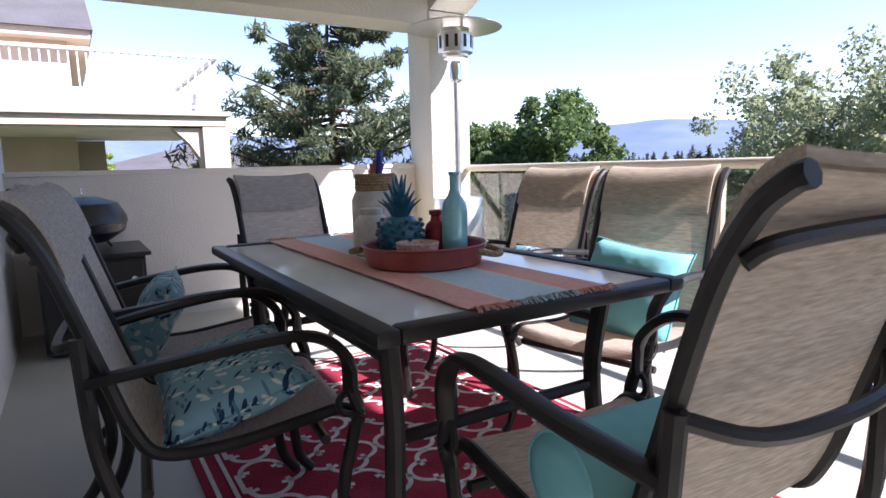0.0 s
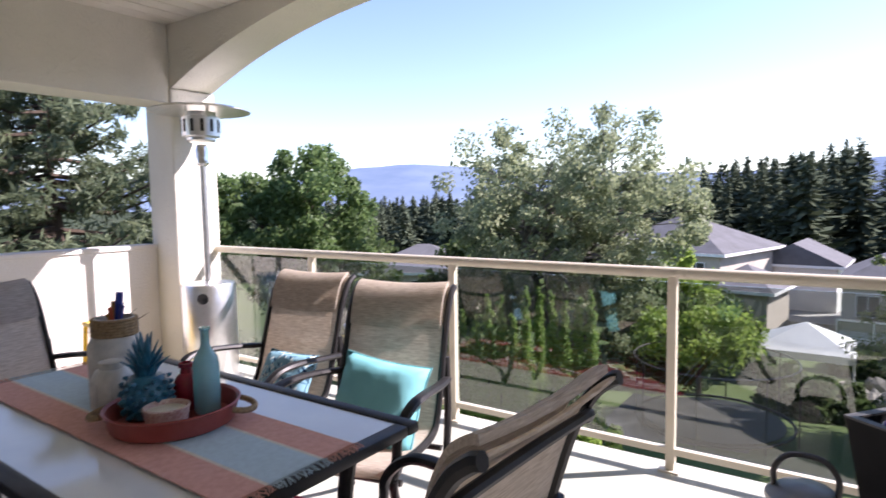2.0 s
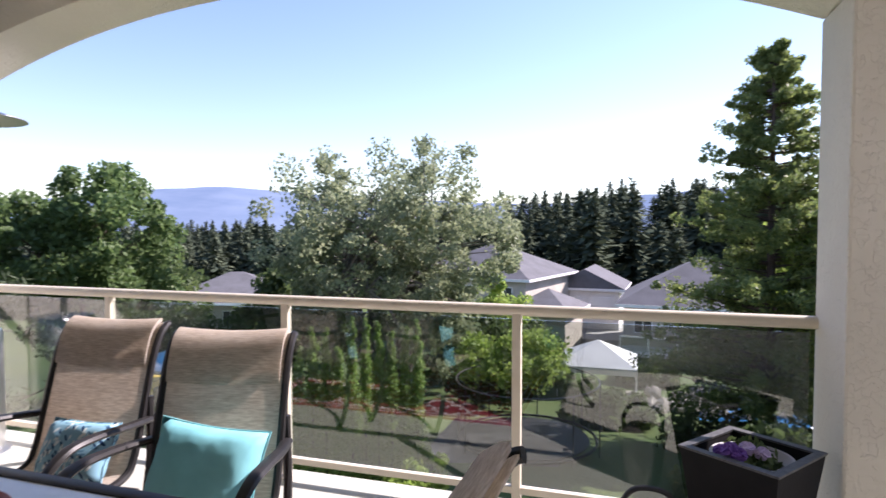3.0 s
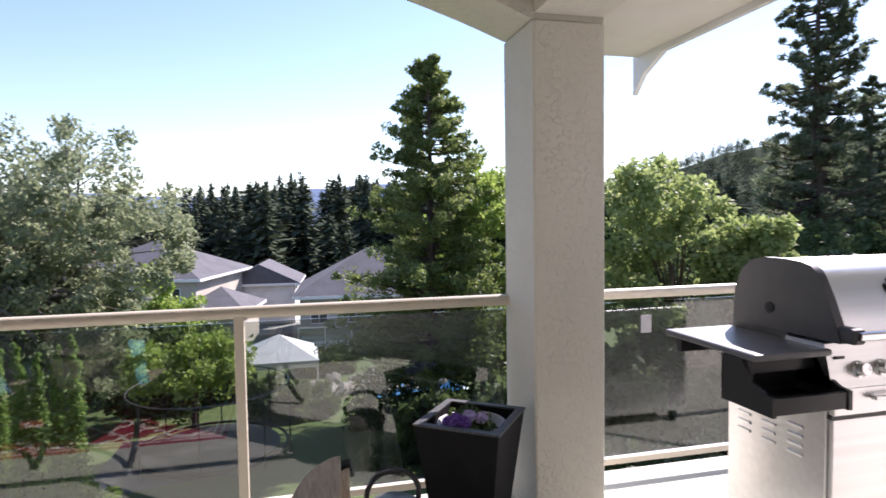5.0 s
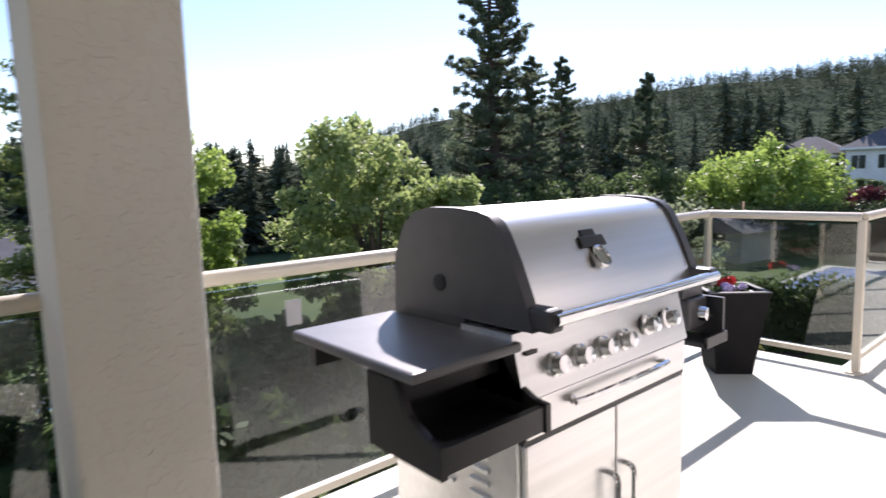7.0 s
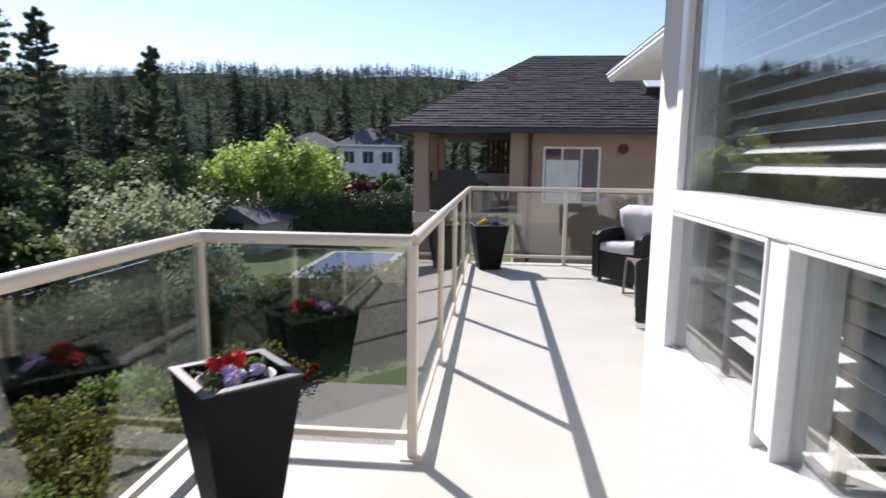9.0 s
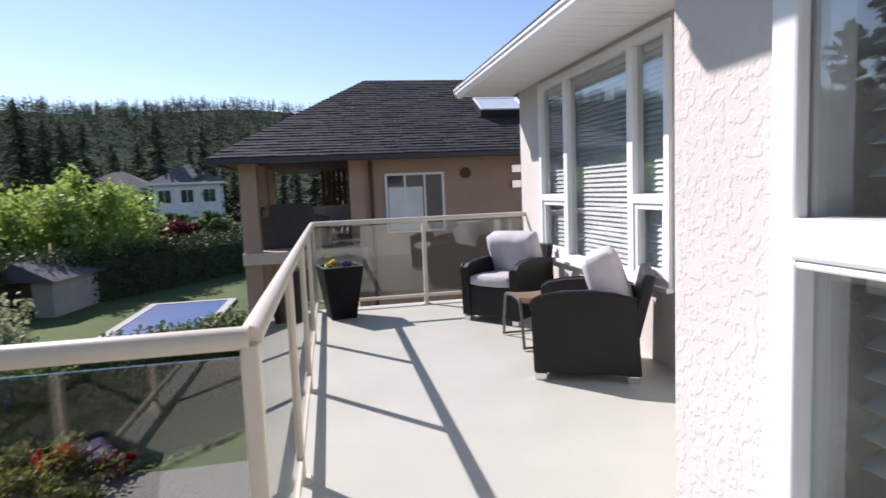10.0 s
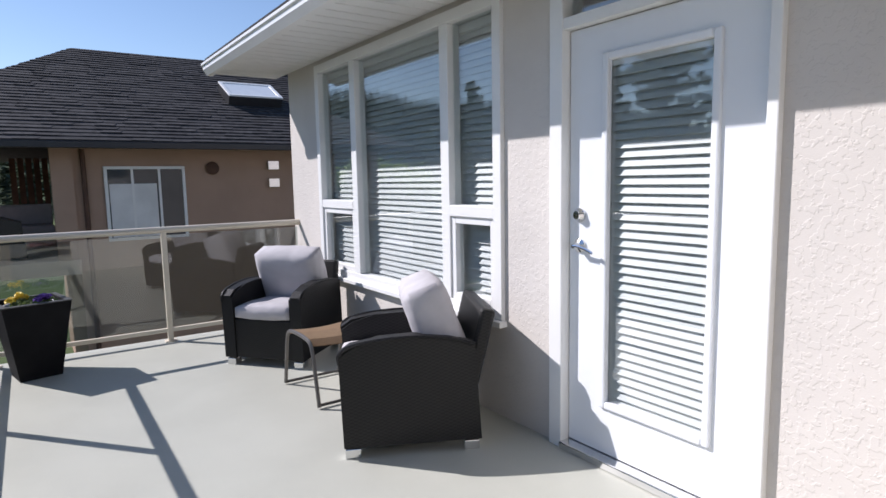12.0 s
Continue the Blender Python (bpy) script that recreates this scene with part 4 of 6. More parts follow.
JAR = plain("jar_whitewash", (0.62, 0.6, 0.55), 0.5, second=(0.42, 0.42, 0.4), scale=18, bump=0.2)
jar = thing("storage_jar", "large whitewashed glass jar with rope collar", "jar", m=pose(2.43, -2.055, 0.7455))
part("jar_body", lathe(bmesh.new(), [(0.0, 0.0), (0.075, 0.0), (0.083, 0.012), (0.083, 0.17), (0.07, 0.2), (0.06, 0.205), (0.06, 0.26), (0.055, 0.26), (0.055, 0.2), (0.0, 0.18)], 32), JAR, jar, smooth=True)
bm = bmesh.new()
for k in range(6):
    tube(bm, [(0.066 * math.cos(a), 0.066 * math.sin(a), 0.207 + 0.0095 * k) for a in np.linspace(0, math.tau, 25)[:-1]], 0.0055, 6, closed=True)
part("rope_collar", bm, ROPE, jar, "wound rope collar", True)
rng = np.random.default_rng(2)
for k, c in enumerate(((0.02, 0.04, 0.3), (0.5, 0.09, 0.03), (0.55, 0.3, 0.02), (0.3, 0.03, 0.03), (0.05, 0.06, 0.25), (0.4, 0.2, 0.06))):
    a, lean = rng.uniform(0, 6.28), rng.uniform(0.01, 0.03)
    h = 0.34 if k == 0 else rng.uniform(0.27, 0.31)
    mat = plain("utensil", c, 0.4)
    part("utensil", tube(bmesh.new(), [(0, 0, 0.19), (lean * math.cos(a), lean * math.sin(a), 0.26), (1.4 * lean * math.cos(a), 1.4 * lean * math.sin(a), h)], 0.007 if k else 0.012, 8), mat, jar, "coloured utensil handle", True)
lantern = thing("lantern_jar", "small whitewashed embossed lantern jar", "jar", m=pose(2.56, -2.135, 0.7455))
bm = lathe(bmesh.new(), [(0.0, 0.0), (0.052, 0.0), (0.058, 0.008), (0.058, 0.1), (0.045, 0.125), (0.036, 0.13), (0.036, 0.15), (0.03, 0.152), (0.0, 0.15)], 28)
for k in range(10):
    a = k * math.tau / 10
    part("rib", tube(bmesh.new(), [(0.058 * math.cos(a), 0.058 * math.sin(a), 0.012), (0.058 * math.cos(a), 0.058 * math.sin(a), 0.095)], 0.004, 5), JAR, lantern)
part("jar_body", bm, JAR, lantern, smooth=True)

SPIKE = plain("wiry_leaf", (0.05, 0.07, 0.05), 0.6, second=(0.12, 0.1, 0.07), scale=30)
air = thing("spiky_plant", "wiry spiky plant in a small pot behind the jar", "potted plant", m=pose(2.24, -1.965, 0.7455))
part("pot", lathe(bmesh.new(), [(0.0, 0.0), (0.04, 0.0), (0.055, 0.08), (0.05, 0.08), (0.04, 0.07), (0.0, 0.07)], 20), CREAM, air, smooth=True)
rng = np.random.default_rng(8)
for k in range(13):
    a, out, up = k * 2.4, rng.uniform(0.08, 0.16), rng.uniform(0.12, 0.24)
    part("leaf", tube(bmesh.new(), smooth_path([(0.01 * math.cos(a), 0.01 * math.sin(a), 0.07), (out * 0.4 * math.cos(a), out * 0.4 * math.sin(a), 0.07 + up * 0.7), (out * math.cos(a), out * math.sin(a), 0.07 + up)], 4), 0.007, 6, 0.4, taper=0.001), SPIKE, air)

pail = thing("lidded_pail", "dull steel pail with lid and black handle beside the planter", "pail", m=pose(4.30, -0.56, 0))
part("body", lathe(bmesh.new(), [(0.0, 0.0), (0.1, 0.0), (0.125, 0.25), (0.13, 0.255), (0.12, 0.26)], 28), GREY_PAIL, pail, smooth=True)
part("lid", lathe(bmesh.new(), [(0.132, 0.26), (0.13, 0.275), (0.09, 0.305), (0.0, 0.32)], 28), GREY_PAIL, pail, smooth=True)
part("handle", tube(bmesh.new(), smooth_path([(-0.1, 0, 0.29), (-0.1, 0, 0.36), (-0.05, 0, 0.42), (0.05, 0, 0.42), (0.1, 0, 0.36), (0.1, 0, 0.29)], 5), 0.011, 8), BLACK, pail, "curved black handle", True)

# patio heater in the corner
heater = thing("patio_heater", "tall stainless steel mushroom patio heater", "heater", m=pose(0.36, -0.34, 0))
part("base", lathe(bmesh.new(), [(0.0, 0.0), (0.23, 0.0), (0.23, 0.03), (0.2, 0.04), (0.0, 0.04)], 32), STEEL, heater, smooth=True)
tank = part("tank_housing", lathe(bmesh.new(), [(0.195, 0.041), (0.2, 0.05), (0.2, 0.755), (0.19, 0.775), (0.05, 0.79), (0.0, 0.79)], 36), STEEL, heater, "brushed steel cylinder housing", True)
# The housing stays closed; a black disc paints the opening's shade.
part("opening_shade_disc", lathe(bmesh.new(), [(0.0, 0.0), (0.035, 0.0), (0.04, 0.006), (0.04, 0.01), (0.0, 0.002)], 20, Matrix.Translation((0.142, -0.142, 0.68)) @ Matrix.Rotation(radians(-45), 4, "Z") @ Matrix.Rotation(radians(90), 4, "Y")), BLACK, tank, "black disc painting a round opening's shade")
part("pole", tube(bmesh.new(), [(0, 0, 0.78), (0, 0, 1.72)], 0.024, 14), STEEL, heater, smooth=True)
part("valve_box", lathe(bmesh.new(), [(0.028, 1.66), (0.05, 1.68), (0.05, 1.78), (0.035, 1.82)], 16), CHROME, heater, smooth=True)
bm = lathe(bmesh.new(), [(0.09, 1.84), (0.1, 1.85), (0.1, 1.87), (0.135, 1.88), (0.135, 2.02), (0.11, 2.03), (0.11, 2.06)], 28)
part("burner", bm, STEEL, heater, "perforated steel burner drum", True)
# Black strips on the uncut drum paint the shade inside its slots.
for k in range(12):
    a = k * math.tau / 12
    part("slot_shade_strip", boxes((0.134, 0.138, -0.012, 0.012, 1.91, 2.0), m=Matrix.Rotation(a, 4, "Z")), BLACK, heater)
part("reflector", lathe(bmesh.new(), [(0.0, 2.125), (0.1, 2.12), (0.27, 2.095), (0.355, 2.07), (0.36, 2.062), (0.345, 2.066), (0.27, 2.085), (0.1, 2.108), (0.0, 2.112)], 40), STEEL, heater, "wide pale steel domed reflector", True)
for k in range(3):
    a = k * math.tau / 3
    part("bracket", tube(bmesh.new(), [(0.1 * math.cos(a), 0.1 * math.sin(a), 2.05), (0.1 * math.cos(a), 0.1 * math.sin(a), 2.118)], 0.006, 6), CHROME, heater)

# small things by the parapet
cart = thing("side_cabinet", "low black side cabinet against the parapet", "cabinet", m=pose(0.1, -2.88, 0))
part("body", boxes((-0.32, 0.32, -0.27, 0.27, 0.03, 0.55), bevel=0.008), BLACK, cart)
part("top", boxes((-0.35, 0.35, -0.3, 0.3, 0.55, 0.575), bevel=0.006), BLACK, cart)
part("door", boxes((0.322, 0.335, -0.25, 0.25, 0.06, 0.53), bevel=0.004), BLACK, cart)
part("knob", lathe(bmesh.new(), [(0.012, 0), (0.016, 0.012), (0.0, 0.02)], 12, Matrix.Translation((0.335, 0.2, 0.42)) @ Matrix.Rotation(radians(90), 4, "Y")), CHROME, cart, smooth=True)
hood = thing("kettle_grill", "small black domed tabletop grill on the cabinet", "grill", m=pose(0.1, -2.9, 0.575))
part("bowl", lathe(bmesh.new(), [(0.0, 0.04), (0.12, 0.045), (0.22, 0.11), (0.235, 0.16)], 28), BLACK, hood, smooth=True)
part("lid", lathe(bmesh.new(), [(0.24, 0.162), (0.235, 0.2), (0.19, 0.28), (0.08, 0.32), (0.0, 0.325)], 28), BLACK, hood, smooth=True)
part("lid_handle", tube(bmesh.new(), smooth_path([(-0.06, 0, 0.315), (-0.05, 0, 0.36), (0.05, 0, 0.36), (0.06, 0, 0.315)], 4), 0.008, 8), CHROME, hood, smooth=True)
for k in range(3):
    a = k * math.tau / 3
    part("leg", tube(bmesh.new(), [(0.12 * math.cos(a), 0.12 * math.sin(a), 0.06), (0.16 * math.cos(a), 0.16 * math.sin(a), 0.0)], 0.008, 6), BLACK, hood)
YELLOW = plain("yellow_plastic", (0.75, 0.5, 0.03), 0.4)
toy = thing("yellow_stool", "small yellow plastic stool beside the parapet", "stool", m=pose(0.12, -1.02, 0))
part("seat", boxes((-0.11, 0.11, -0.09, 0.09, 0.54, 0.57), bevel=0.012), YELLOW, toy)
for sx in (-1, 1):
    for sy in (-1, 1):
        part("leg", tube(bmesh.new(), [(sx * 0.09, sy * 0.07, 0.54), (sx * 0.11, sy * 0.1, 0.0)], 0.016, 8), YELLOW, toy, smooth=True)
    part("step", boxes((-0.1, 0.1, -0.085, 0.085, 0.26, 0.28), bevel=0.006), YELLOW, toy) if sx > 0 else None

# ---- planters ----


def flower_clump(name, parent, colour, spots, rng, size=0.03):
    """Ruffled blooms, each a few cupped petals."""
    mat = plain("petal", colour, 0.6, second=tuple(min(1, c * 1.3 + 0.02) for c in colour), scale=40)
    bm = bmesh.new()
    for x, y, z in spots:
        for k in range(7):
            a, b = rng.uniform(0, 6.28), rng.uniform(0.2, 1.1)
            m = Matrix.Translation((x, y, z)) @ Matrix.Rotation(a, 4, "Z") @ Matrix.Rotation(b, 4, "Y")
            lathe(bm, [(size * 0.2, 0.0), (size * 0.75, size * 0.18), (size * 0.9, size * 0.42)], 7, m @ Matrix.Translation((0, 0, size * 0.2)))
    part(name, bm, mat, parent, kind="stuff")


def planter(label, m, size, height, flowers, seed, foot=0.62):
    """A tapered square pot with a rim, soil, leaves and blooms."""
    rng = np.random.default_rng(seed)
    root = thing("planter", label, "planter", "tapered deck planters", m)
    h, f = size / 2, size / 2 * foot
    bm = bmesh.new()
    levels = [(f, 0.0), (h * 0.985, height - 0.02), (h, height), (h - 0.028, height), (h - 0.034, height - 0.06), (0.01, height - 0.06)]
    rows = [[bm.verts.new((sx * r, sy * r, z)) for sx, sy in ((-1, -1), (1, -1), (1, 1), (-1, 1))] for r, z in levels]
    bm.faces.new(rows[0])
    for a, b in zip(rows, rows[1:]):
        for k in range(4):
            bm.faces.new((a[k], a[(k + 1) % 4], b[(k + 1) % 4], b[k]))
    part("pot", bm, PLANTER, root)
    w = h + 0.004
    rim = boxes((-w, w, -w, -w + 0.034, height, height + 0.008), (-w, w, w - 0.034, w, height, height + 0.008), (-w, -w + 0.034, -w + 0.034, w - 0.034, height, height + 0.008), (w - 0.034, w, -w + 0.034, w - 0.034, height, height + 0.008))
    part("rim", rim, RIM_GREY_GLINT, root, "textured grey top rim, paled with painted sun glint")
    bm = bmesh.new()
    bmesh.ops.create_grid(bm, x_segments=10, y_segments=10, size=h - 0.035, matrix=Matrix.Translation((0, 0, height - 0.055)))
    for v in bm.verts:
        v.co.z += rng.uniform(-0.006, 0.012)
    part("soil", bm, SOIL, root)
    part("inner_pot", lathe(bmesh.new(), [(h * 0.62, height - 0.054), (h * 0.76, height - 0.02), (h * 0.8, height - 0.018), (h * 0.8, height - 0.03), (h * 0.7, height - 0.056)], 28), LINER, root, "pale grey round inner pot", True)
    spots = [(rng.uniform(-h * 0.6, h * 0.6), rng.uniform(-h * 0.6, h * 0.6), height - 0.02) for _ in range(9)]
    leaves("foliage", spots, [0.06] * 9, 420, 0.035, HEDGE_LEAF, root, rng, 0.7, kind="stuff")
    for colour, n, cx, cy, up in flowers:
        flower_clump("bloom_mass", root, colour, [(cx + rng.uniform(-0.06, 0.06), cy + rng.uniform(-0.06, 0.06), height + up + rng.uniform(-0.015, 0.02)) for _ in range(n)], rng)
    return root


VIOLET, RED, LILAC, YOLK = (0.14, 0.06, 0.32), (0.5, 0.015, 0.012), (0.4, 0.33, 0.52), (0.7, 0.5, 0.03)
planter("tapered charcoal planter with violet pansies beside the pillar", pose(4.67, -0.40, 0, 0, 0, 53), 0.37, 0.555, [(VIOLET, 5, -0.06, 0.04, 0.0), (LILAC, 3, -0.07, 0.0, 0.0)], 3)
planter("tapered charcoal planter with red geraniums and lilac pansies", pose(8.69, -0.36, 0, 0, 0, 45), 0.37, 0.545, [(RED, 8, 0.02, 0.03, 0.03), (LILAC, 6, -0.09, 0.0, 0.0)], 4)
planter("tapered charcoal planter with yellow and violet pansies", pose(14.16, -1.24, 0, 0, 0, 12), 0.43, 0.56, [(YOLK, 5, 0.04, 0.07, 0.02), (VIOLET, 6, -0.03, -0.06, 0.01)], 5)

# ---- barbecue ----
grill = thing("gas_barbecue", "large stainless steel gas barbecue with closed lid", "barbecue", m=pose(0, 0, 0))
X0, X1, Y0, Y1 = 5.75, 6.50, -1.17, -0.66
part("cabinet", boxes((X0, X1, Y0 + 0.02, Y1, 0.09, 0.80), bevel=0.006), STEEL, grill, "brushed steel cart body")
for a, b in ((X0 + 0.006, (X0 + X1) / 2 - 0.003), ((X0 + X1) / 2 + 0.003, X1 - 0.006)):
    d = part("door", boxes((a, b, Y0, Y0 + 0.018, 0.115, 0.69), bevel=0.004), STEEL, grill)
    hx = (X0 + X1) / 2 + (-0.04 if a < 6 else 0.04)
    part("door_handle", tube(bmesh.new(), smooth_path([(hx, Y0, 0.395), (hx, Y0 - 0.028, 0.403), (hx, Y0 - 0.032, 0.455), (hx, Y0 - 0.028, 0.507), (hx, Y0, 0.515)], 4), 0.008, 8), CHROME, d, smooth=True)
part("drawer_front", boxes((X0 + 0.006, X1 - 0.006, Y0 - 0.004, Y0 + 0.018, 0.705, 0.80), bevel=0.004), STEEL, grill)
part("drawer_handle", tube(bmesh.new(), smooth_path([(5.93, Y0, 0.765), (5.94, Y0 - 0.03, 0.765), (6.32, Y0 - 0.03, 0.765), (6.33, Y0, 0.765)], 4), 0.009, 8), CHROME, grill, smooth=True)
# Black filler paints the shade of the gap between drawer and doors.
part("gap_shade_band", boxes((X0 + 0.002, X1 - 0.002, Y0 + 0.003, Y1 - 0.01, 0.691, 0.704)), BLACK, grill)
bm = bmesh.new()
prism(bm, [(Y0 - 0.005, 0.802), (Y0 + 0.03, 0.955), (Y0 + 0.2, 0.955), (Y0 + 0.2, 0.802)], "x", X0 - 0.005, X1 + 0.005)
panel = part("control_panel", bm, STEEL, grill)
tilt = Matrix.Rotation(radians(90 - 13), 4, "X")
for k, x in enumerate((5.87, 5.97, 6.07, 6.17, 6.29, 6.40)):
    m = Matrix.Translation((x, Y0 + 0.008, 0.862 + (0.02 if k > 3 else 0))) @ tilt
    kn = part("knob", lathe(bmesh.new(), [(0.03, 0.0), (0.03, 0.008), (0.023, 0.012), (0.021, 0.036), (0.0, 0.038)], 20, m), CHROME, panel, "chrome burner knob", True)
part("name_plate", boxes((5.775, 5.815, Y0 + 0.012, Y0 + 0.016, 0.902, 0.912)), BLACK, panel)
hood_profile = [(Y0 - 0.01, 0.962), (Y0 + 0.013, 1.03), (Y0 + 0.047, 1.11), (Y0 + 0.082, 1.178), (Y0 + 0.098, 1.2), (Y0 + 0.12, 1.217), (Y0 + 0.16, 1.229), (Y0 + 0.24, 1.236), (Y0 + 0.33, 1.236), (Y0 + 0.4, 1.222), (Y0 + 0.45, 1.18), (Y0 + 0.49, 1.1), (Y0 + 0.5, 0.962)]
bm = bmesh.new()
prism(bm, hood_profile, "x", 5.80, 6.54)
lid = part("lid", bm, STEEL, grill, "curved brushed steel lid", True)
for a, b in ((5.765, 5.80), (6.54, 6.575)):
    bm = bmesh.new()
    prism(bm, [(y + (0.004 if y > -0.9 else -0.006), z + (0.006 if z > 1 else 0)) for y, z in hood_profile], "x", a, b)
    part("end_cap", bm, CHARCOAL, lid, "charcoal cast end cap", True)
for x in (5.80, 6.56):
    part("handle_mount", boxes((x - 0.03, x + 0.02, Y0 - 0.065, Y0 + 0.02, 0.965, 1.02), bevel=0.01), CHARCOAL, lid)
part("lid_handle", tube(bmesh.new(), [(5.79, Y0 - 0.06, 0.995), (6.57, Y0 - 0.06, 0.995)], 0.016, 14), CHROME, lid, "chrome bar handle", True)
gm = Matrix.Translation((6.095, Y0 + 0.045, 1.11)) @ Matrix.Rotation(radians(90 - 34), 4, "X")
part("thermometer", lathe(bmesh.new(), [(0.0, 0.006), (0.027, 0.006), (0.029, 0.013), (0.033, 0.011), (0.034, 0.0)], 26, gm @ Matrix.Translation((0.004, -0.018, 0))), CHROME, lid, "round chrome thermometer", True)
part("badge", boxes((-0.055, 0.055, -0.012, 0.022, 0.0, 0.008), (-0.035, 0.03, 0.018, 0.042, 0.0, 0.007), bevel=0.004, m=gm @ Matrix.Translation((0, 0.025, 0.002))), BLACK, lid, "dark badge plate")
# No hole is cut: a near-black disc paints its shade on the cap.
part("hole_shade_disc", lathe(bmesh.new(), [(0.0, 0.0), (0.022, 0.0), (0.022, 0.004), (0.0, 0.004)], 16, Matrix.Translation((5.7645, -0.87, 1.045)) @ Matrix.Rotation(radians(-90), 4, "Y")), SHADE_BLACK, lid)
part("fire_box", boxes((5.775, 6.565, -0.95, Y1 + 0.01, 0.86, 0.962), bevel=0.006), CHARCOAL, grill)
shelf = part("side_shelf", boxes((5.44, 5.762, -1.16, -0.655, 0.915, 0.94), bevel=0.008), SHELF_GREY, grill, "grey side shelf")
for y in (-1.085, -0.725):
    part("shelf_bracket", boxes((5.46, 5.75, y - 0.015, y + 0.015, 0.86, 0.915)), BLACK, shelf)
bm = bmesh.new()
prism(bm, [(-1.235, 0.755), (-1.0, 0.755), (-1.0, 0.914), (-1.02, 0.914), (-1.02, 0.77), (-1.215, 0.77), (-1.215, 0.81), (-1.235, 0.81)], "x", 5.46, 5.745)
for x in (5.44, 5.745):
    prism(bm, [(-1.24, 0.75), (-1.0, 0.75), (-1.0, 0.914), (-1.1, 0.914), (-1.14, 0.85), (-1.2, 0.82), (-1.24, 0.815)], "x", x, x + 0.016)
part("condiment_rack", bm, BLACK, shelf, "black open condiment rack")
burner = part("side_burner", boxes((6.585, 6.72, -1.12, -0.66, 0.9, 0.94), (6.585, 6.72, -1.14, -1.1, 0.80, 0.9), bevel=0.006), CHARCOAL, grill, "charcoal side burner shelf")
part("burner_knob", lathe(bmesh.new(), [(0.026, 0), (0.022, 0.03), (0.0, 0.032)], 16, Matrix.Translation((6.655, -1.14, 0.85)) @ Matrix.Rotation(radians(90), 4, "X")), CHROME, burner, "chrome knob", True)
part("burner_tray", boxes((6.58, 6.72, -1.2, -1.1, 0.755, 0.77), (6.58, 6.72, -1.205, -1.195, 0.755, 0.79), (6.705, 6.72, -1.195, -0.98, 0.77, 0.9)), BLACK, burner)
for i in range(3):
    for j in range(4):
        y, z = -1.02 + i * 0.13, 0.62 - j * 0.035
        part("vent_louvre", boxes((X0 - 0.008, X0 + 0.002, y - 0.035, y + 0.035, z, z + 0.012), bevel=0.004), STEEL, grill)
for x in (X0 + 0.06, X1 - 0.06):
    for y in (Y0 + 0.07, Y1 - 0.06):
        c = part("caster", lathe(bmesh.new(), [(0.0, -0.014), (0.034, -0.014), (0.038, -0.008), (0.038, 0.008), (0.034, 0.014), (0.0, 0.014)], 18, Matrix.Translation((x, y, 0.038)) @ Matrix.Rotation(radians(90), 4, "Y")), BLACK, grill, smooth=True)
        part("caster_fork", boxes((x - 0.022, x - 0.016, y - 0.012, y + 0.012, 0.03, 0.09), (x + 0.016, x + 0.022, y - 0.012, y + 0.012, 0.03, 0.09)), CHROME, c)

# ---- wicker corner ----
WEAVE = Mat("wicker_weave", (0.01, 0.0095, 0.0095), 0.5, 0, 0.3)
wav = WEAVE.node("ShaderNodeTexChecker", Scale=80.0)
WEAVE.t.links.new(WEAVE.coords((0.6, 0.6, 1.4)), wav.inputs["Vector"])
WEAVE.mix(wav.outputs["Fac"], (0.019, 0.018, 0.017), 0.0, 1.0).bump(wav.outputs["Fac"], 0.8, 0.004)
WEAVE = WEAVE.m


def wicker_chair(label, m):
    """A deep resin-wicker armchair: arched arm panels, leaning back, apron, feet, two cushions of its own."""
    root = thing("wicker_armchair", label, "armchair", "wicker armchairs", m)
    for s in (-1, 1):
        x0, x1 = (0.24, 0.335) if s > 0 else (-0.335, -0.24)
        out = [(-0.36, 0.06), (0.345, 0.06), (0.36, 0.545), (0.3, 0.585), (0.16, 0.61), (-0.02, 0.618), (-0.2, 0.60), (-0.33, 0.565)]
        bm = bmesh.new()
        prism(bm, out, "x", x0, x1)
        bmesh.ops.bevel(bm, geom=[e for e in bm.edges if abs(e.verts[0].co.x - e.verts[1].co.x) < 1e-4 and e.calc_length() < 0.4 and e.verts[0].co.z > 0.5 and e.verts[1].co.z > 0.5], offset=0.015, segments=2, affect="EDGES")
        part("arm_panel", bm, WEAVE, root)
        top = smooth_path([((x0 + x1) / 2, y, z + 0.004) for y, z in ((0.355, 0.5), (0.355, 0.55), (0.3, 0.588), (0.16, 0.613), (-0.02, 0.621), (-0.2, 0.603), (-0.33, 0.568))], 4)
        part("arm_braid", tube(bmesh.new(), [(p.x + s * 0.042, p.y, p.z - 0.01) for p in top], 0.011, 6), WEAVE, root)
        for y in (-0.31, 0.30):
            part("foot", boxes((x0 + 0.01, x1 - 0.01, y - 0.04, y + 0.04, 0.0, 0.05), bevel=0.004), CHROME, root, "brushed metal foot")
    part("apron", boxes((-0.24, 0.24, 0.29, 0.34, 0.06, 0.36), bevel=0.008), WEAVE, root)
    part("seat_base", boxes((-0.24, 0.24, -0.3, 0.29, 0.28, 0.34)), WEAVE, root)
    bm = boxes((-0.285, 0.285, -0.05, 0.03, -0.05, 0.44), bevel=0.02, m=Matrix.Translation((0, -0.3, 0.30)) @ Matrix.Rotation(radians(14), 4, "X"))
    part("backrest", bm, WEAVE, root)
    return root


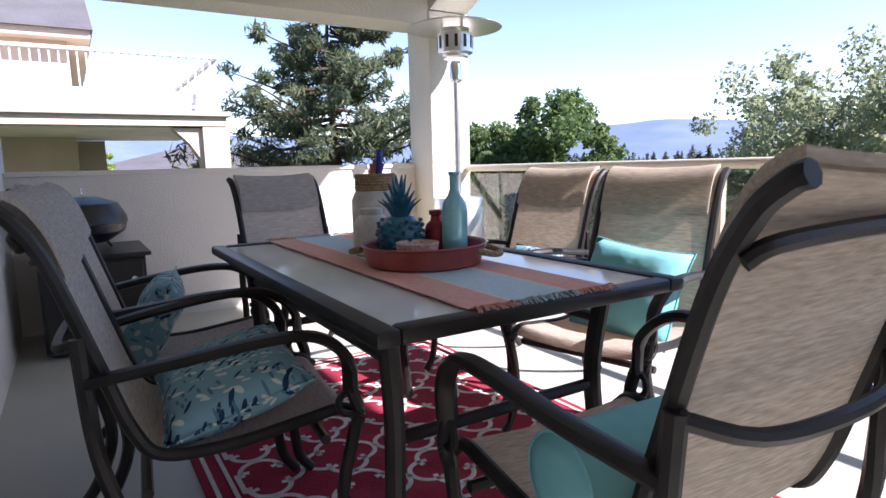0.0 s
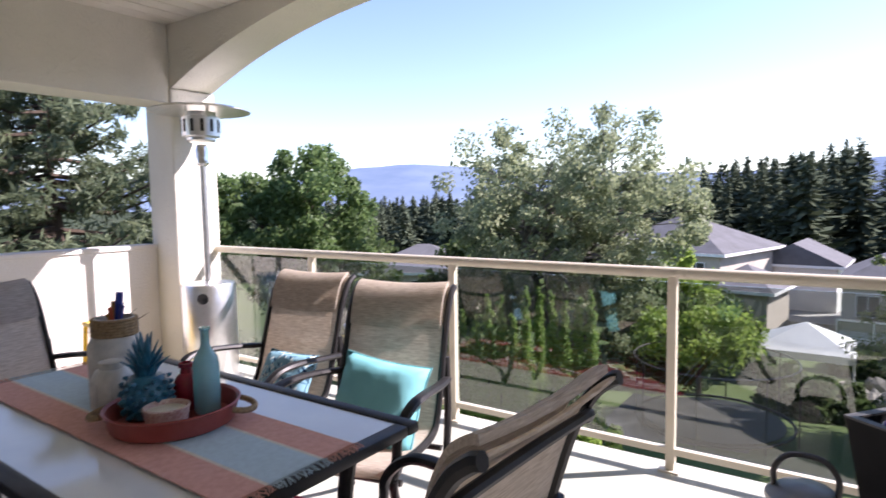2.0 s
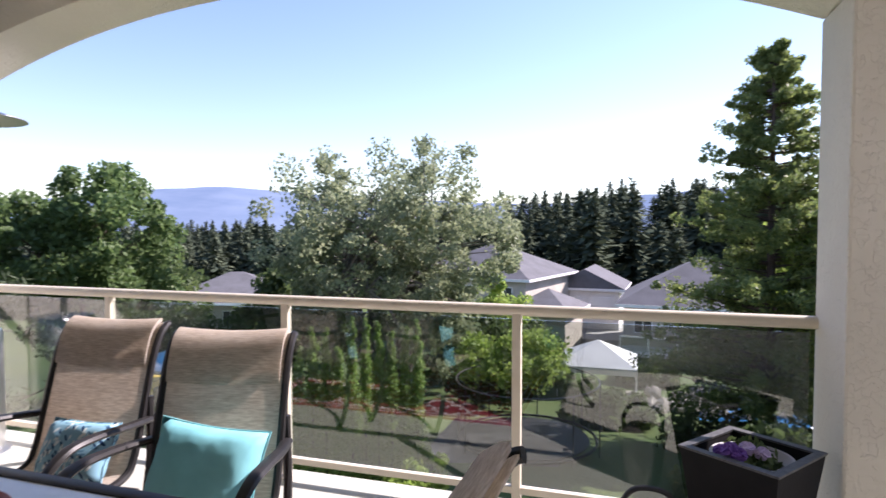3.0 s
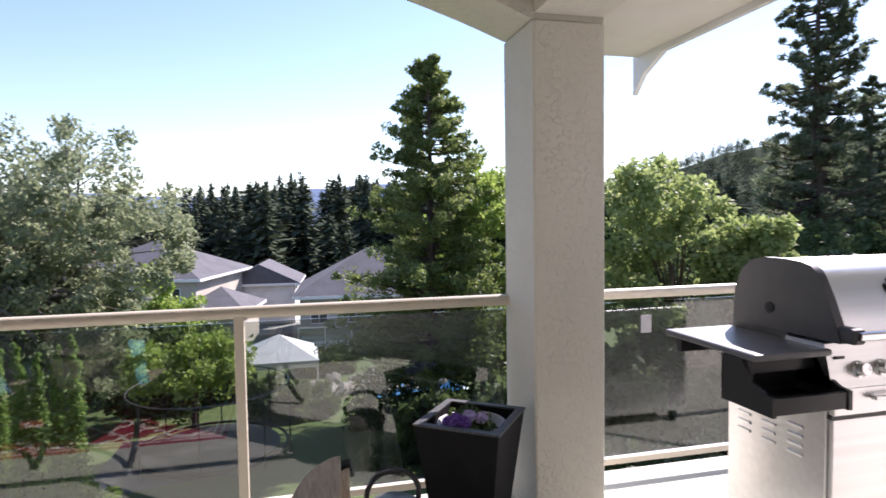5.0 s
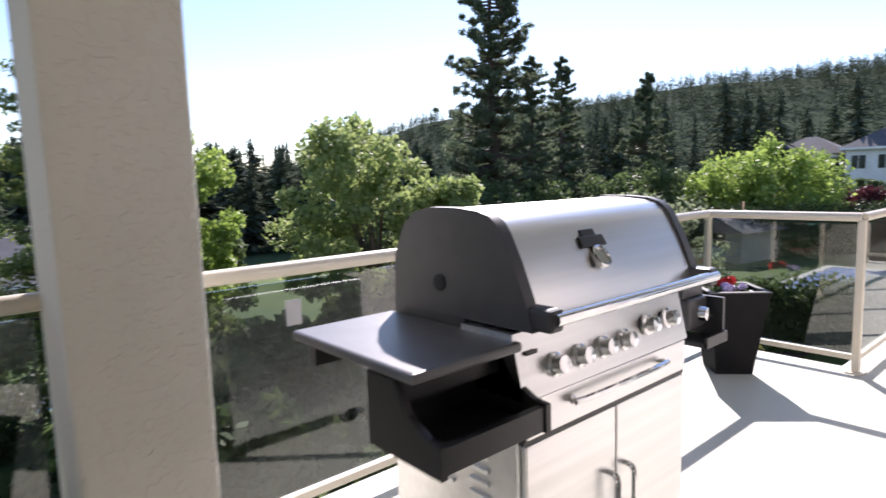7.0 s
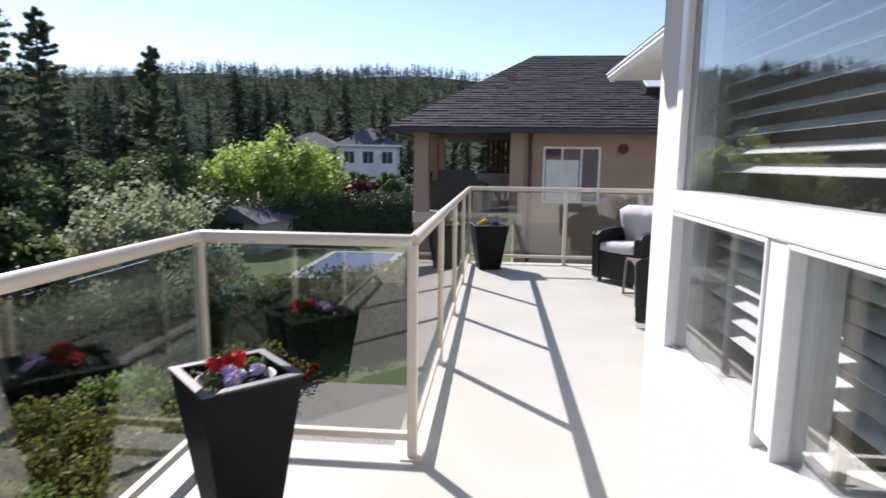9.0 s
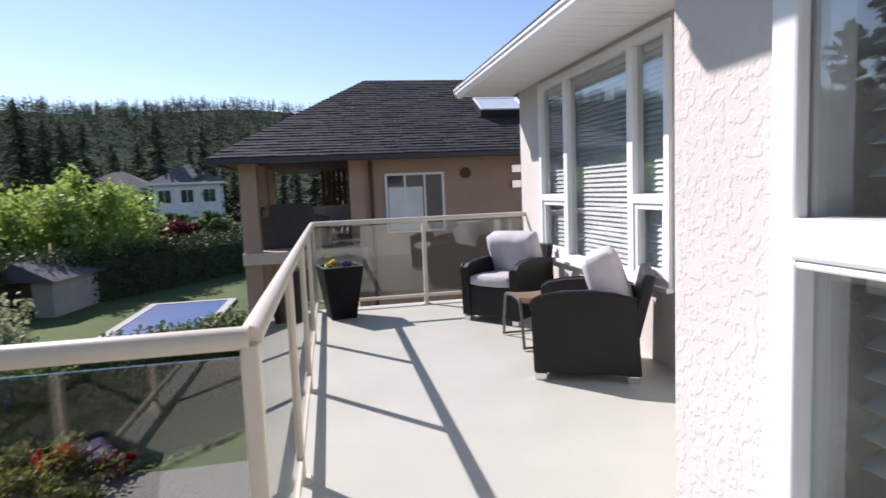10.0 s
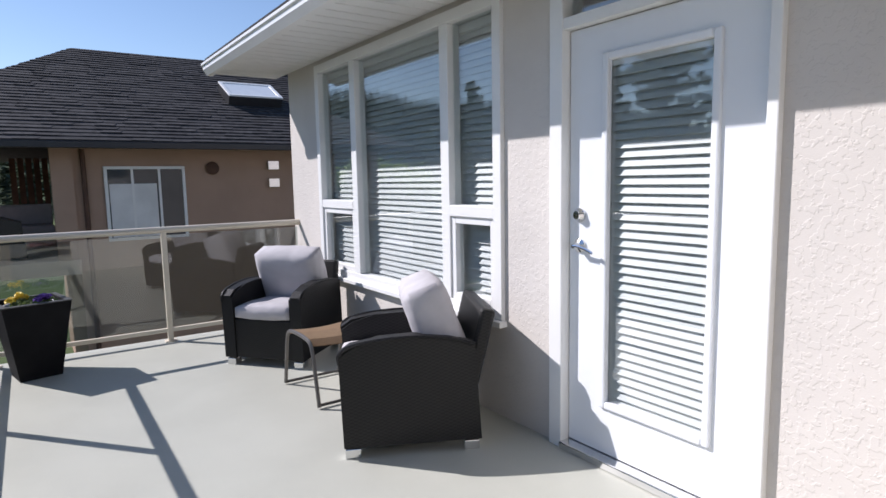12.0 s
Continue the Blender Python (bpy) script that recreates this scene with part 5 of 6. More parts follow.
def cushion(label, m, w, h, t):
    """A boxy stuffed cushion with soft edges and piping."""
    root = thing("cushion", label, "cushion", "armchair cushions", m)
    bm = bmesh.new()
    n = 12
    grid = {}
    for s in (1, -1):
        for i in range(n + 1):
            for j in range(n + 1):
                u, v = 2 * i / n - 1, 2 * j / n - 1
                puff = 0.62 + 0.38 * ((1 - u ** 6) * (1 - v ** 6)) ** 0.5
                k = 1 - 0.04 * (u * u * v * v)
                grid[s, i, j] = bm.verts.new((u * w / 2 * k, v * h / 2 * k, s * t / 2 * puff + 0.006 * noise.noise((u * 3, v * 3, t * 50 + s))))
        for i in range(n):
            for j in range(n):
                bm.faces.new((grid[s, i, j], grid[s, i + 1, j], grid[s, i + 1, j + 1], grid[s, i, j + 1]))
    for i in range(n):
        for a, b in (((i, 0), (i + 1, 0)), ((i, n), (i + 1, n)), ((0, i), (0, i + 1)), ((n, i), (n, i + 1))):
            bm.faces.new((grid[1, *a], grid[1, *b], grid[-1, *b], grid[-1, *a]))
    bmesh.ops.bevel(bm, geom=[e for e in bm.edges if e.calc_face_angle(0) > 0.9], offset=0.02, segments=2, affect="EDGES")
    part("cover", bm, CUSHION, root, smooth=True, angle=100)
    return root


for label, x, y, turn in (("black resin-wicker armchair with grey cushions near the door", 11.64, -2.95, -27), ("black resin-wicker armchair with grey cushions in the corner", 13.49, -2.93, 40)):
    m = pose(x, y, 0, 0, 0, turn)
    wicker_chair(label, m)
    cushion("light grey seat cushion on the wicker armchair", m @ pose(0, 0.06, 0.405, 2), 0.475, 0.6, 0.13)
    cushion("light grey back cushion leaning on the wicker armchair", m @ pose(0, -0.15, 0.63, 70), 0.54, 0.47, 0.25)

stool = thing("footstool", "low bent-metal footstool with tan sling top", "footstool", m=pose(12.5, -2.86, 0))
GREY_METAL = plain("stool_metal", (0.16, 0.15, 0.14), 0.4, 0.6)
for y in (-0.2, 0.2):
    part("leg_hoop", tube(bmesh.new(), smooth_path([(-0.29, y, 0.012), (-0.25, y, 0.2), (-0.21, y, 0.36), (-0.15, y, 0.405), (0.0, y, 0.415), (0.15, y, 0.405), (0.21, y, 0.36), (0.25, y, 0.2), (0.29, y, 0.012)], 4), 0.013, 8), GREY_METAL, stool, smooth=True)
for x in (-0.28, 0.28):
    part("floor_bar", tube(bmesh.new(), [(x, -0.2, 0.02), (x, 0.2, 0.02)], 0.01, 8), GREY_METAL, stool, smooth=True)
TAN_SLING = weave("sling_pale_tan", (0.45, 0.32, 0.2), (0.36, 0.26, 0.17))
part("sling", sling_sheet([(-0.2, 0.375), (-0.15, 0.408), (0.0, 0.418), (0.15, 0.408), (0.2, 0.375)], 0.185), TAN_SLING, stool).rotation_euler = (0, 0, radians(90))

# ---- neighbouring houses ----


def window_part(parent, plane, at, u0, u1, z0, z1, bars=0, name="window", depth=0.05, facing=-1):
    """A framed window lying in a wall whose plane is x = at or y = at."""
    def bx(a, b, c, d, lo, hi):
        lo, hi = sorted((at + facing * lo, at + facing * hi))
        return (lo, hi, a, b, c, d) if plane == "x" else (a, b, lo, hi, c, d)
    w = 0.05
    dims = [bx(u0, u0 + w, z0, z1, 0.0, depth), bx(u1 - w, u1, z0, z1, 0.0, depth), bx(u0 + w, u1 - w, z0, z0 + w, 0.0, depth), bx(u0 + w, u1 - w, z1 - w, z1, 0.0, depth)]
    for k in range(bars):
        c = u0 + (u1 - u0) * (k + 1) / (bars + 1)
        dims.append(bx(c - 0.02, c + 0.02, z0 + w, z1 - w, 0.0, depth * 0.9))
    win = part(name, boxes(*dims), TRIM, parent)
    part("pane", boxes(bx(u0 + w, u1 - w, z0 + w, z1 - w, 0.004, 0.02)), NIGHT, win)
    return win


NIGHT = plain("window_dark", (0.03, 0.035, 0.04), 0.06, second=(0.045, 0.05, 0.055), scale=1)
WOOD = plain("stained_wood", (0.12, 0.06, 0.035), 0.7, second=(0.08, 0.04, 0.025), scale=6, bump=0.2)

house = thing("neighbour_house", "peach stucco house with dark hipped roof and covered deck", "house")
for dims in ((20.5, 20.8, -13.0, -1.93, -3.2, 2.12), (20.8, 29.0, -2.2, -1.95, -3.2, 2.12), (28.8, 29.0, -13.0, -2.2, -3.2, 2.12)):
    part("wall", boxes(dims), PEACH, house, "peach stucco wall")
part("deck_slab", boxes((20.35, 28.5, -1.93, 0.62, -0.06, 0.18)), PEACH_PALE, house)
for x in (20.42, 22.6, 24.8):
    part("pillar", boxes((x, x + 0.34, 0.26, 0.6, -3.2, 2.1), bevel=0.01), PEACH, house)
part("post_wall", boxes((20.42, 20.76, -1.929, -1.62, 0.18, 2.1)), PEACH, house)
part("deck_ceiling", boxes((20.3, 28.6, -1.92, 0.62, 2.1, 2.14)), CEILING, house)
for k in range(6):
    part("screen_slat", boxes((26.3, 26.36, -1.9 + k * 0.16, -1.78 + k * 0.16, 0.19, 2.09)), WOOD, house)
for k in range(22):
    x = 20.8 + k * 0.18
    part("baluster", boxes((x, x + 0.02, 0.4, 0.42, 0.19, 1.05)), BLACK, house)
part("handrail", boxes((20.76, 24.8, 0.38, 0.44, 1.05, 1.1)), BLACK, house)
window_part(house, "x", 20.5, -3.66, -2.37, 0.44, 1.72, 2)
part("window_shade", boxes((20.46, 20.478, -3.18, -2.44, 0.5, 1.42)), BLIND, house, "pale drawn shade")
part("downpipe", tube(bmesh.new(), [(20.44, -2.08, -3.1), (20.44, -2.08, 2.0)], 0.04, 10), WOOD, house, smooth=True)
part("wall_lamp", lathe(bmesh.new(), [(0.0, 0.0), (0.11, 0.0), (0.12, 0.04), (0.06, 0.08), (0.0, 0.08)], 18, Matrix.Translation((20.5, -4.15, 1.68)) @ Matrix.Rotation(radians(-90), 4, "Y")), WOOD, house, smooth=True)
for z in (1.38, 1.72):
    part("vent_hood", boxes((20.4, 20.5, -5.4, -5.18, z - 0.08, z + 0.1), bevel=0.01), CHROME, house)
part("gutter", boxes((19.8, 19.92, -13.2, 1.05, 1.99, 2.1), (19.8, 29.4, 1.0, 1.12, 1.99, 2.1), bevel=0.01), BLACK, house, "dark gutter")
part("soffit", boxes((19.92, 20.5, -13.2, 1.0, 2.05, 2.07), (20.5, 29.3, 0.62, 1.0, 2.05, 2.07)), WOOD, house)


def hip_face(parent, a, b, c, d, courses, material):
    """Courses of shingles from the eave a-b up to the ridge d-c, each a thin overlapping board."""
    a, b, c, d = (Vector(p) for p in (a, b, c, d))
    n = (b - a).cross(d - a).normalized()
    n = n if n.z > 0 else -n
    verts, faces = [], []
    rng = np.random.default_rng(courses)
    for k in range(courses):
        t0, t1 = k / courses, min((k + 1.15) / courses, 1.0)
        p, q, r, s = a.lerp(d, t0), b.lerp(c, t0), b.lerp(c, t1), a.lerp(d, t1)
        tabs = max(1, int((q - p).length / 0.32))
        cuts = np.clip((np.arange(tabs + 1) + (0.5 * (k % 2)) + rng.normal(size=tabs + 1) * 0.12) / tabs, 0, 1)
        cuts[0], cuts[-1] = 0.0, 1.0
        for u, v in zip(cuts, cuts[1:]):
            if v - u < 1e-4:
                continue
            drop = 0.018 + 0.016 * rng.random()
            lo = [p.lerp(q, u), p.lerp(q, v), s.lerp(r, v), s.lerp(r, u)]
            hi = [w + n * h for w, h in zip(lo, (drop, drop, 0.006, 0.006))]
            o = len(verts)
            verts += [tuple(w) for w in lo + hi]
            faces += [(o + 4, o + 5, o + 6, o + 7), (o, o + 1, o + 5, o + 4), (o + 1, o + 2, o + 6, o + 5), (o + 3, o, o + 4, o + 7)]
    me = bpy.data.meshes.new("shingles")
    me.from_pydata(verts, [], faces)
    me.materials.append(material)
    ob = new("shingles", me)
    ob.parent = parent
    tagged(ob, "dark overlapping asphalt shingles", kind="stuff")


roof = part("roof", boxes((20.3, 28.9, -13.0, 0.4, 2.075, 2.1)), ROOF_DARK, house, "dark hipped shingle roof")
hip_face(roof, (19.82, 1.1, 2.1), (19.82, -13.0, 2.1), (24.6, -13.0, 4.42), (24.6, -2.35, 4.42), 34, ROOF_DARK)
hip_face(roof, (19.82, 1.1, 2.1), (29.4, 1.1, 2.1), (24.62, -2.35, 4.42), (24.6, -2.35, 4.42), 32, ROOF_DARK)
hip_face(roof, (29.4, 1.1, 2.1), (29.4, -13.0, 2.1), (24.6, -13.0, 4.42), (24.6, -2.35, 4.42), 30, ROOF_DARK)
hip_face(roof, (22.9, -5.0, 3.5), (22.9, -15.0, 3.5), (27.4, -15.0, 6.3), (27.4, -8.2, 6.3), 20, ROOF_DARK)
hip_face(roof, (22.9, -5.0, 3.5), (31.0, -5.0, 3.5), (27.42, -8.2, 6.3), (27.4, -8.2, 6.3), 18, ROOF_DARK)
sky_m = Matrix.Translation((22.0, -5.4, 3.22)) @ Matrix.Rotation(radians(-26), 4, "Y")
light = part("skylight", boxes((-0.42, 0.42, -0.56, 0.56, -0.06, 0.15), bevel=0.012, m=sky_m), BLACK, house, "raised skylight with dark curb")
part("skylight_frame", boxes((-0.43, -0.36, -0.57, 0.57, 0.15, 0.185), (0.36, 0.43, -0.57, 0.57, 0.15, 0.185), (-0.36, 0.36, -0.57, -0.5, 0.15, 0.185), (-0.36, 0.36, 0.5, 0.57, 0.15, 0.185), bevel=0.006, m=sky_m), TRIM, light, "white frame")
part("skylight_pane", boxes((-0.36, 0.36, -0.5, 0.5, 0.155, 0.17), m=sky_m), TABLE_GLASS, light, "pale domed glass")

cover = thing("covered_barbecue", "barbecue under a black cloth cover on the neighbour's deck", "barbecue", m=pose(21.5, -0.35, 0.18))
bm = bmesh.new()
prism(bm, [(-0.85, 0.0), (0.85, 0.0), (0.8, 0.62), (0.5, 0.72), (0.4, 0.98), (-0.4, 0.98), (-0.5, 0.72), (-0.8, 0.62)], "x", -0.3, 0.3)
part("cloth_cover", bm, BLACK, cover)
sofa = thing("deck_settee", "light grey outdoor settee on the neighbour's deck", "settee", m=pose(24.0, -1.2, 0.18))
part("seat", boxes((-0.4, 0.4, -0.5, 0.5, 0.1, 0.42), bevel=0.04), CUSHION, sofa)
part("backrest", boxes((0.3, 0.45, -0.5, 0.5, 0.42, 0.85), bevel=0.04), CUSHION, sofa)

left = thing("neighbour_balcony_house", "cream stucco house with white railed balcony", "house")
part("wall", boxes((-16.0, -9.6, -12.0, -2.75, -3.0, 3.6), bevel=0.01), PEACH_PALE, left)
part("balcony_slab", boxes((-11.0, -6.5, -8.0, -0.56, 1.80, 1.96)), PEACH_PALE, left)
part("balcony_cap", boxes((-11.05, -6.42, -8.0, -0.48, 1.96, 2.04), bevel=0.01), HOUSE_TAN, left)
part("balcony_soffit", boxes((-10.9, -6.6, -8.0, -0.7, 1.77, 1.80)), CEILING, left)
for y0 in (-0.95, -7.5):
    part("pillar", boxes((-7.0, -6.52, y0, y0 + 0.42, -3.0, 1.8)), PEACH_PALE, left)
part("arch_bracket", prism(bmesh.new(), [(-1.45, 1.8), (-0.95, 1.8), (-0.95, 0.95), (-1.0, 1.25), (-1.15, 1.5)], "x", -6.9, -6.6), PEACH_PALE, left)
part("rear_wall", boxes((-11.2, -11.0, -8.0, -2.2, -3.0, 1.77)), PEACH_PALE, left)
part("top_rail", boxes((-6.62, -6.54, -8.0, -0.6, 2.92, 2.97), (-11.0, -6.62, -0.68, -0.6, 2.92, 2.97), bevel=0.006), TRIM, left, "white top rail")
part("bottom_rail", boxes((-6.6, -6.56, -8.0, -0.62, 2.1, 2.14), (-11.0, -6.6, -0.66, -0.62, 2.1, 2.14)), TRIM, left)
picket = None
for k in range(60):
    for side in (0, 1):
        if side and k > 34:
            continue
        if picket is None:
            picket = part("picket", boxes((-0.011, 0.011, -0.011, 0.011, 2.14, 2.92)), TRIM, left)
            got = picket
        else:
            got = new("picket", picket.data)
            got.parent = left
        got.location = (-6.58, -0.75 - k * 0.12, 0) if not side else (-6.75 - k * 0.12, -0.64, 0)
part("eave", boxes((-16.4, -9.2, -12.0, -2.35, 3.6, 3.75)), PEACH_PALE, left)
part("roof", prism(bmesh.new(), [(-16.5, 3.75), (-9.1, 3.75), (-12.8, 5.6)], "y", -12.0, -2.3), ROOF_GREY, left)


def far_house(label, x, y, z, w, d, h, rise, turn, wall, roof_mat, windows=3, garage=False, deck=False):
    """A house far below: walls, hipped or gabled roof, windows, doors."""
    root = thing("far_house", label, "house", "houses down the slope", pose(x, y, z, 0, 0, turn))
    part("wall", boxes((-w / 2, w / 2, -d / 2, d / 2, -1.5, h)), wall, root)
    o = 0.45
    bm = bmesh.new()
    e = [bm.verts.new(p) for p in ((-w / 2 - o, -d / 2 - o, h), (w / 2 + o, -d / 2 - o, h), (w / 2 + o, d / 2 + o, h), (-w / 2 - o, d / 2 + o, h))]
    g = min(w, d) / 2 if not garage else 0.0
    r = [bm.verts.new(p) for p in (((-w / 2 + g, 0, h + rise), (w / 2 - g, 0, h + rise)) if not garage else ((0, -d / 2 - o, h + rise), (0, d / 2 + o, h + rise)))]
    if garage:
        bm.faces.new((e[0], e[1], r[0])), bm.faces.new((e[2], e[3], r[1]))
        bm.faces.new((e[1], e[2], r[1], r[0])), bm.faces.new((e[3], e[0], r[0], r[1]))
    else:
        bm.faces.new((e[0], e[1], r[1], r[0])), bm.faces.new((e[2], e[3], r[0], r[1]))
        bm.faces.new((e[1], e[2], r[1])), bm.faces.new((e[3], e[0], r[0]))
    bm.faces.new(e)
    part("roof", bm, roof_mat, root)
    part("fascia", boxes((-w / 2 - o, w / 2 + o, -d / 2 - o - 0.03, -d / 2 - o, h - 0.18, h), (w / 2 + o, w / 2 + o + 0.03, -d / 2 - o, d / 2 + o, h - 0.18, h)), TRIM, root)
    for k in range(windows):
        c = -w / 2 + w * (k + 0.5) / windows
        if garage:
            gd = part("garage_door", boxes((c - 0.95, c + 0.95, -d / 2 - 0.05, -d / 2, -1.0, h - 0.7)), TRIM, root)
            for j in range(3):
                part("door_panel", boxes((c - 0.88, c + 0.88, -d / 2 - 0.07, -d / 2 - 0.05, -0.92 + j * 0.62, -0.38 + j * 0.62)), WHITE_PAINT, gd)
        else:
            window_part(root, "y", -d / 2, c - 0.55, c + 0.55, h - 1.8, h - 0.6, 1)
    if deck:
        dk = part("deck", boxes((-w / 2, w / 2, -d / 2 - 2.4, -d / 2, -0.2, 0.0)), WHITE_PAINT, root)
        part("deck_rail", boxes((-w / 2, w / 2, -d / 2 - 2.42, -d / 2 - 2.36, 0.92, 1.0), (-w / 2, w / 2, -d / 2 - 2.42, -d / 2 - 2.36, 0.05, 0.12)), TRIM, dk)
        for k in range(7):
            px = -w / 2 + 0.03 + (w - 0.06) * k / 6
            part("deck_post", boxes((px - 0.04, px + 0.04, -d / 2 - 2.43, -d / 2 - 2.35, -3.0, 1.0)), TRIM, dk)
        part("deck_glass", boxes((-w / 2, w / 2, -d / 2 - 2.4, -d / 2 - 2.385, 0.12, 0.92)), GLASS, dk)
    return root


far_house("tan house with grey hipped roof among trees", -5.6, 42.0, -5.4, 9.0, 9.0, 3.3, 2.3, -14, HOUSE_TAN, ROOF_GREY)
far_house("low tan wing with skylit grey roof", -1.0, 38.0, -6.2, 3.6, 5.0, 2.1, 1.3, -8, HOUSE_TAN, ROOF_GREY, 1)
far_house("white double garage with grey gabled roof", 1.2, 48.0, -5.6, 5.2, 6.0, 2.2, 1.5, -4, WHITE_PAINT, ROOF_GREY, 2, True)
far_house("tan house with grey hipped roof and white deck", 9.0, 40.0, -6.0, 9.5, 9.0, 2.6, 2.8, -4, HOUSE_TAN, ROOF_GREY, 4, False, True)
far_house("grey-roofed house behind the maple", -25.0, 36.5, -7.2, 9.0, 8.0, 3.2, 1.9, 30, HOUSE_TAN, ROOF_GREY)
far_house("white two-storey house with grey roof and balcony", 66.0, 11.3, -1.0, 5.5, 5.0, 3.9, 1.7, -84, WHITE_PAINT, ROOF_GREY, 3)
far_house("grey-roofed house behind the lime-green tree", 70.0, 18.5, -1.0, 7.0, 6.0, 3.4, 1.9, -84, HOUSE_TAN, ROOF_GREY, 3)
far_house("pale house beyond the balcony house", -24.0, 2.0, -3.0, 7.0, 8.0, 4.1, 1.2, 75, WHITE_PAINT, ROOF_GREY, 2)

shed = thing("garden_shed", "small grey garden shed with pitched roof and flue", "shed", m=pose(34.6, 10.4, -3.0, 0, 0, -10))
part("wall", boxes((-1.6, 1.6, -1.2, 1.2, 0, 1.5)), HOUSE_TAN, shed)
part("roof", prism(bmesh.new(), [(-1.5, 1.45), (1.5, 1.45), (0, 2.2)], "x", -1.9, 1.9), ROOF_GREY, shed)
part("flue", tube(bmesh.new(), [(0.3, 0, 1.9), (0.3, 0, 2.8)], 0.1, 10), CHROME, shed, smooth=True)
part("door", boxes((-1.63, -1.6, -0.4, 0.4, 0, 1.4)), WOOD, shed)

tent = thing("canopy_tent", "white garden canopy tent on four posts", "tent", m=pose(3.1, 21.5, -5.6))
bm = bmesh.new()
top = bm.verts.new((0, 0, 2.5))
rim = [bm.verts.new(p) for p in ((-1.5, -1.5, 1.7), (1.5, -1.5, 1.7), (1.5, 1.5, 1.7), (-1.5, 1.5, 1.7))]
low = [bm.verts.new((v.co.x, v.co.y, 1.45)) for v in rim]
for k in range(4):
    bm.faces.new((rim[k], rim[(k + 1) % 4], top))
    bm.faces.new((rim[k], rim[(k + 1) % 4], low[(k + 1) % 4], low[k]))
part("canopy", bm, WHITE_PAINT, tent)
for sx in (-1.45, 1.45):
    for sy in (-1.45, 1.45):
        part("post", tube(bmesh.new(), [(sx, sy, -0.6), (sx, sy, 1.5)], 0.03, 8), TRIM, tent)

NET = plain("trampoline_black", (0.015, 0.015, 0.016), 0.7)
tramp = thing("trampoline", "round black garden trampoline with blue-grey ring", "trampoline", m=pose(2.2, 9.5, -3.75))
part("mat", lathe(bmesh.new(), [(0.0, 0.72), (1.3, 0.72), (1.3, 0.7), (0.0, 0.7)], 32), NET, tramp)
part("ring", tube(bmesh.new(), [(1.45 * math.cos(a), 1.45 * math.sin(a), 0.72) for a in np.linspace(0, math.tau, 33)[:-1]], 0.03, 8, closed=True), NET, tramp, smooth=True)
part("net_ring", tube(bmesh.new(), [(1.5 * math.cos(a), 1.5 * math.sin(a), 1.95) for a in np.linspace(0, math.tau, 33)[:-1]], 0.016, 8, closed=True), GREY_METAL, tramp, smooth=True)
for k in range(8):
    a = k * math.tau / 8
    part("net_pole", tube(bmesh.new(), [(1.5 * math.cos(a), 1.5 * math.sin(a), -0.3), (1.5 * math.cos(a), 1.5 * math.sin(a), 1.95)], 0.014, 8), NET, tramp, smooth=True)

BLUE = plain("blue_plastic", (0.02, 0.2, 0.45), 0.4)
play = thing("play_table", "blue plastic garden play stand with yellow top", "play stand", m=pose(-3.6, 6.0, -3.05))
part("canopy", lathe(bmesh.new(), [(0.6, 1.9), (0.62, 1.95), (0.4, 2.15), (0.0, 2.25)], 20), BLUE, play, smooth=True)
part("post", tube(bmesh.new(), [(0, 0, -0.1), (0, 0, 1.95)], 0.05, 10), BLUE, play, smooth=True)
part("tub", lathe(bmesh.new(), [(0.0, 0.6), (0.5, 0.6), (0.55, 0.95), (0.5, 0.95), (0.45, 0.65), (0.0, 0.64)], 20), BLUE, play, smooth=True)
part("yellow_tray", boxes((-0.9, -0.5, -0.3, 0.3, 1.5, 1.6), (-0.72, -0.68, -0.02, 0.02, -0.1, 1.5)), YELLOW, play)

# ground patches: paving, gravel, tarp, pool, drive
tagged(part("gravel_bed", boxes((10.0, 17.5, -0.6, 2.6, -3.05, -2.95)), GRAVEL), "grey gravel bed under the deck edge", "gravel", kind="structure")
tagged(part("mulch_bed", boxes((10.2, 21.0, 2.62, 6.2, -3.05, -2.955)), SOIL), "dark bark mulch bed under the junipers", "garden bed", kind="structure")
tagged(part("driveway", boxes((-1.5, 4.0, 40.5, 46.0, -7.0, -6.62)), CONCRETE), "pale concrete driveway before the garage", "driveway", kind="structure")
tagged(part("paved_yard", boxes((0.3, 3.0, 6.6, 10.6, -3.6, -3.16)), ASPHALT), "dark paved yard below the hedge", "paving", kind="structure")
pool = thing("swimming_pool", "blue covered swimming pool in the neighbour's garden", "pool", m=pose(30.5, 4.6, -2.95))
part("cover", boxes((-3.0, 3.0, -1.4, 1.4, 0, 0.06), bevel=0.02), plain("pool_blue", (0.012, 0.055, 0.19), 0.45, second=(0.018, 0.08, 0.25), scale=2), pool)
part("coping", boxes((-3.3, 3.3, -1.7, -1.4, 0, 0.08), (-3.3, 3.3, 1.4, 1.7, 0, 0.08), (-3.3, -3.0, -1.4, 1.4, 0, 0.08), (3.0, 3.3, -1.4, 1.4, 0, 0.08)), CONCRETE, pool)
rng = np.random.default_rng(11)


def stone(bm, x, y, z, r, rng):
    got = bmesh.ops.create_icosphere(bm, subdivisions=1, radius=r, matrix=Matrix.Translation((x, y, z)))
    for v in got["verts"]:
        v.co += Vector(rng.normal(size=3)) * r * 0.16


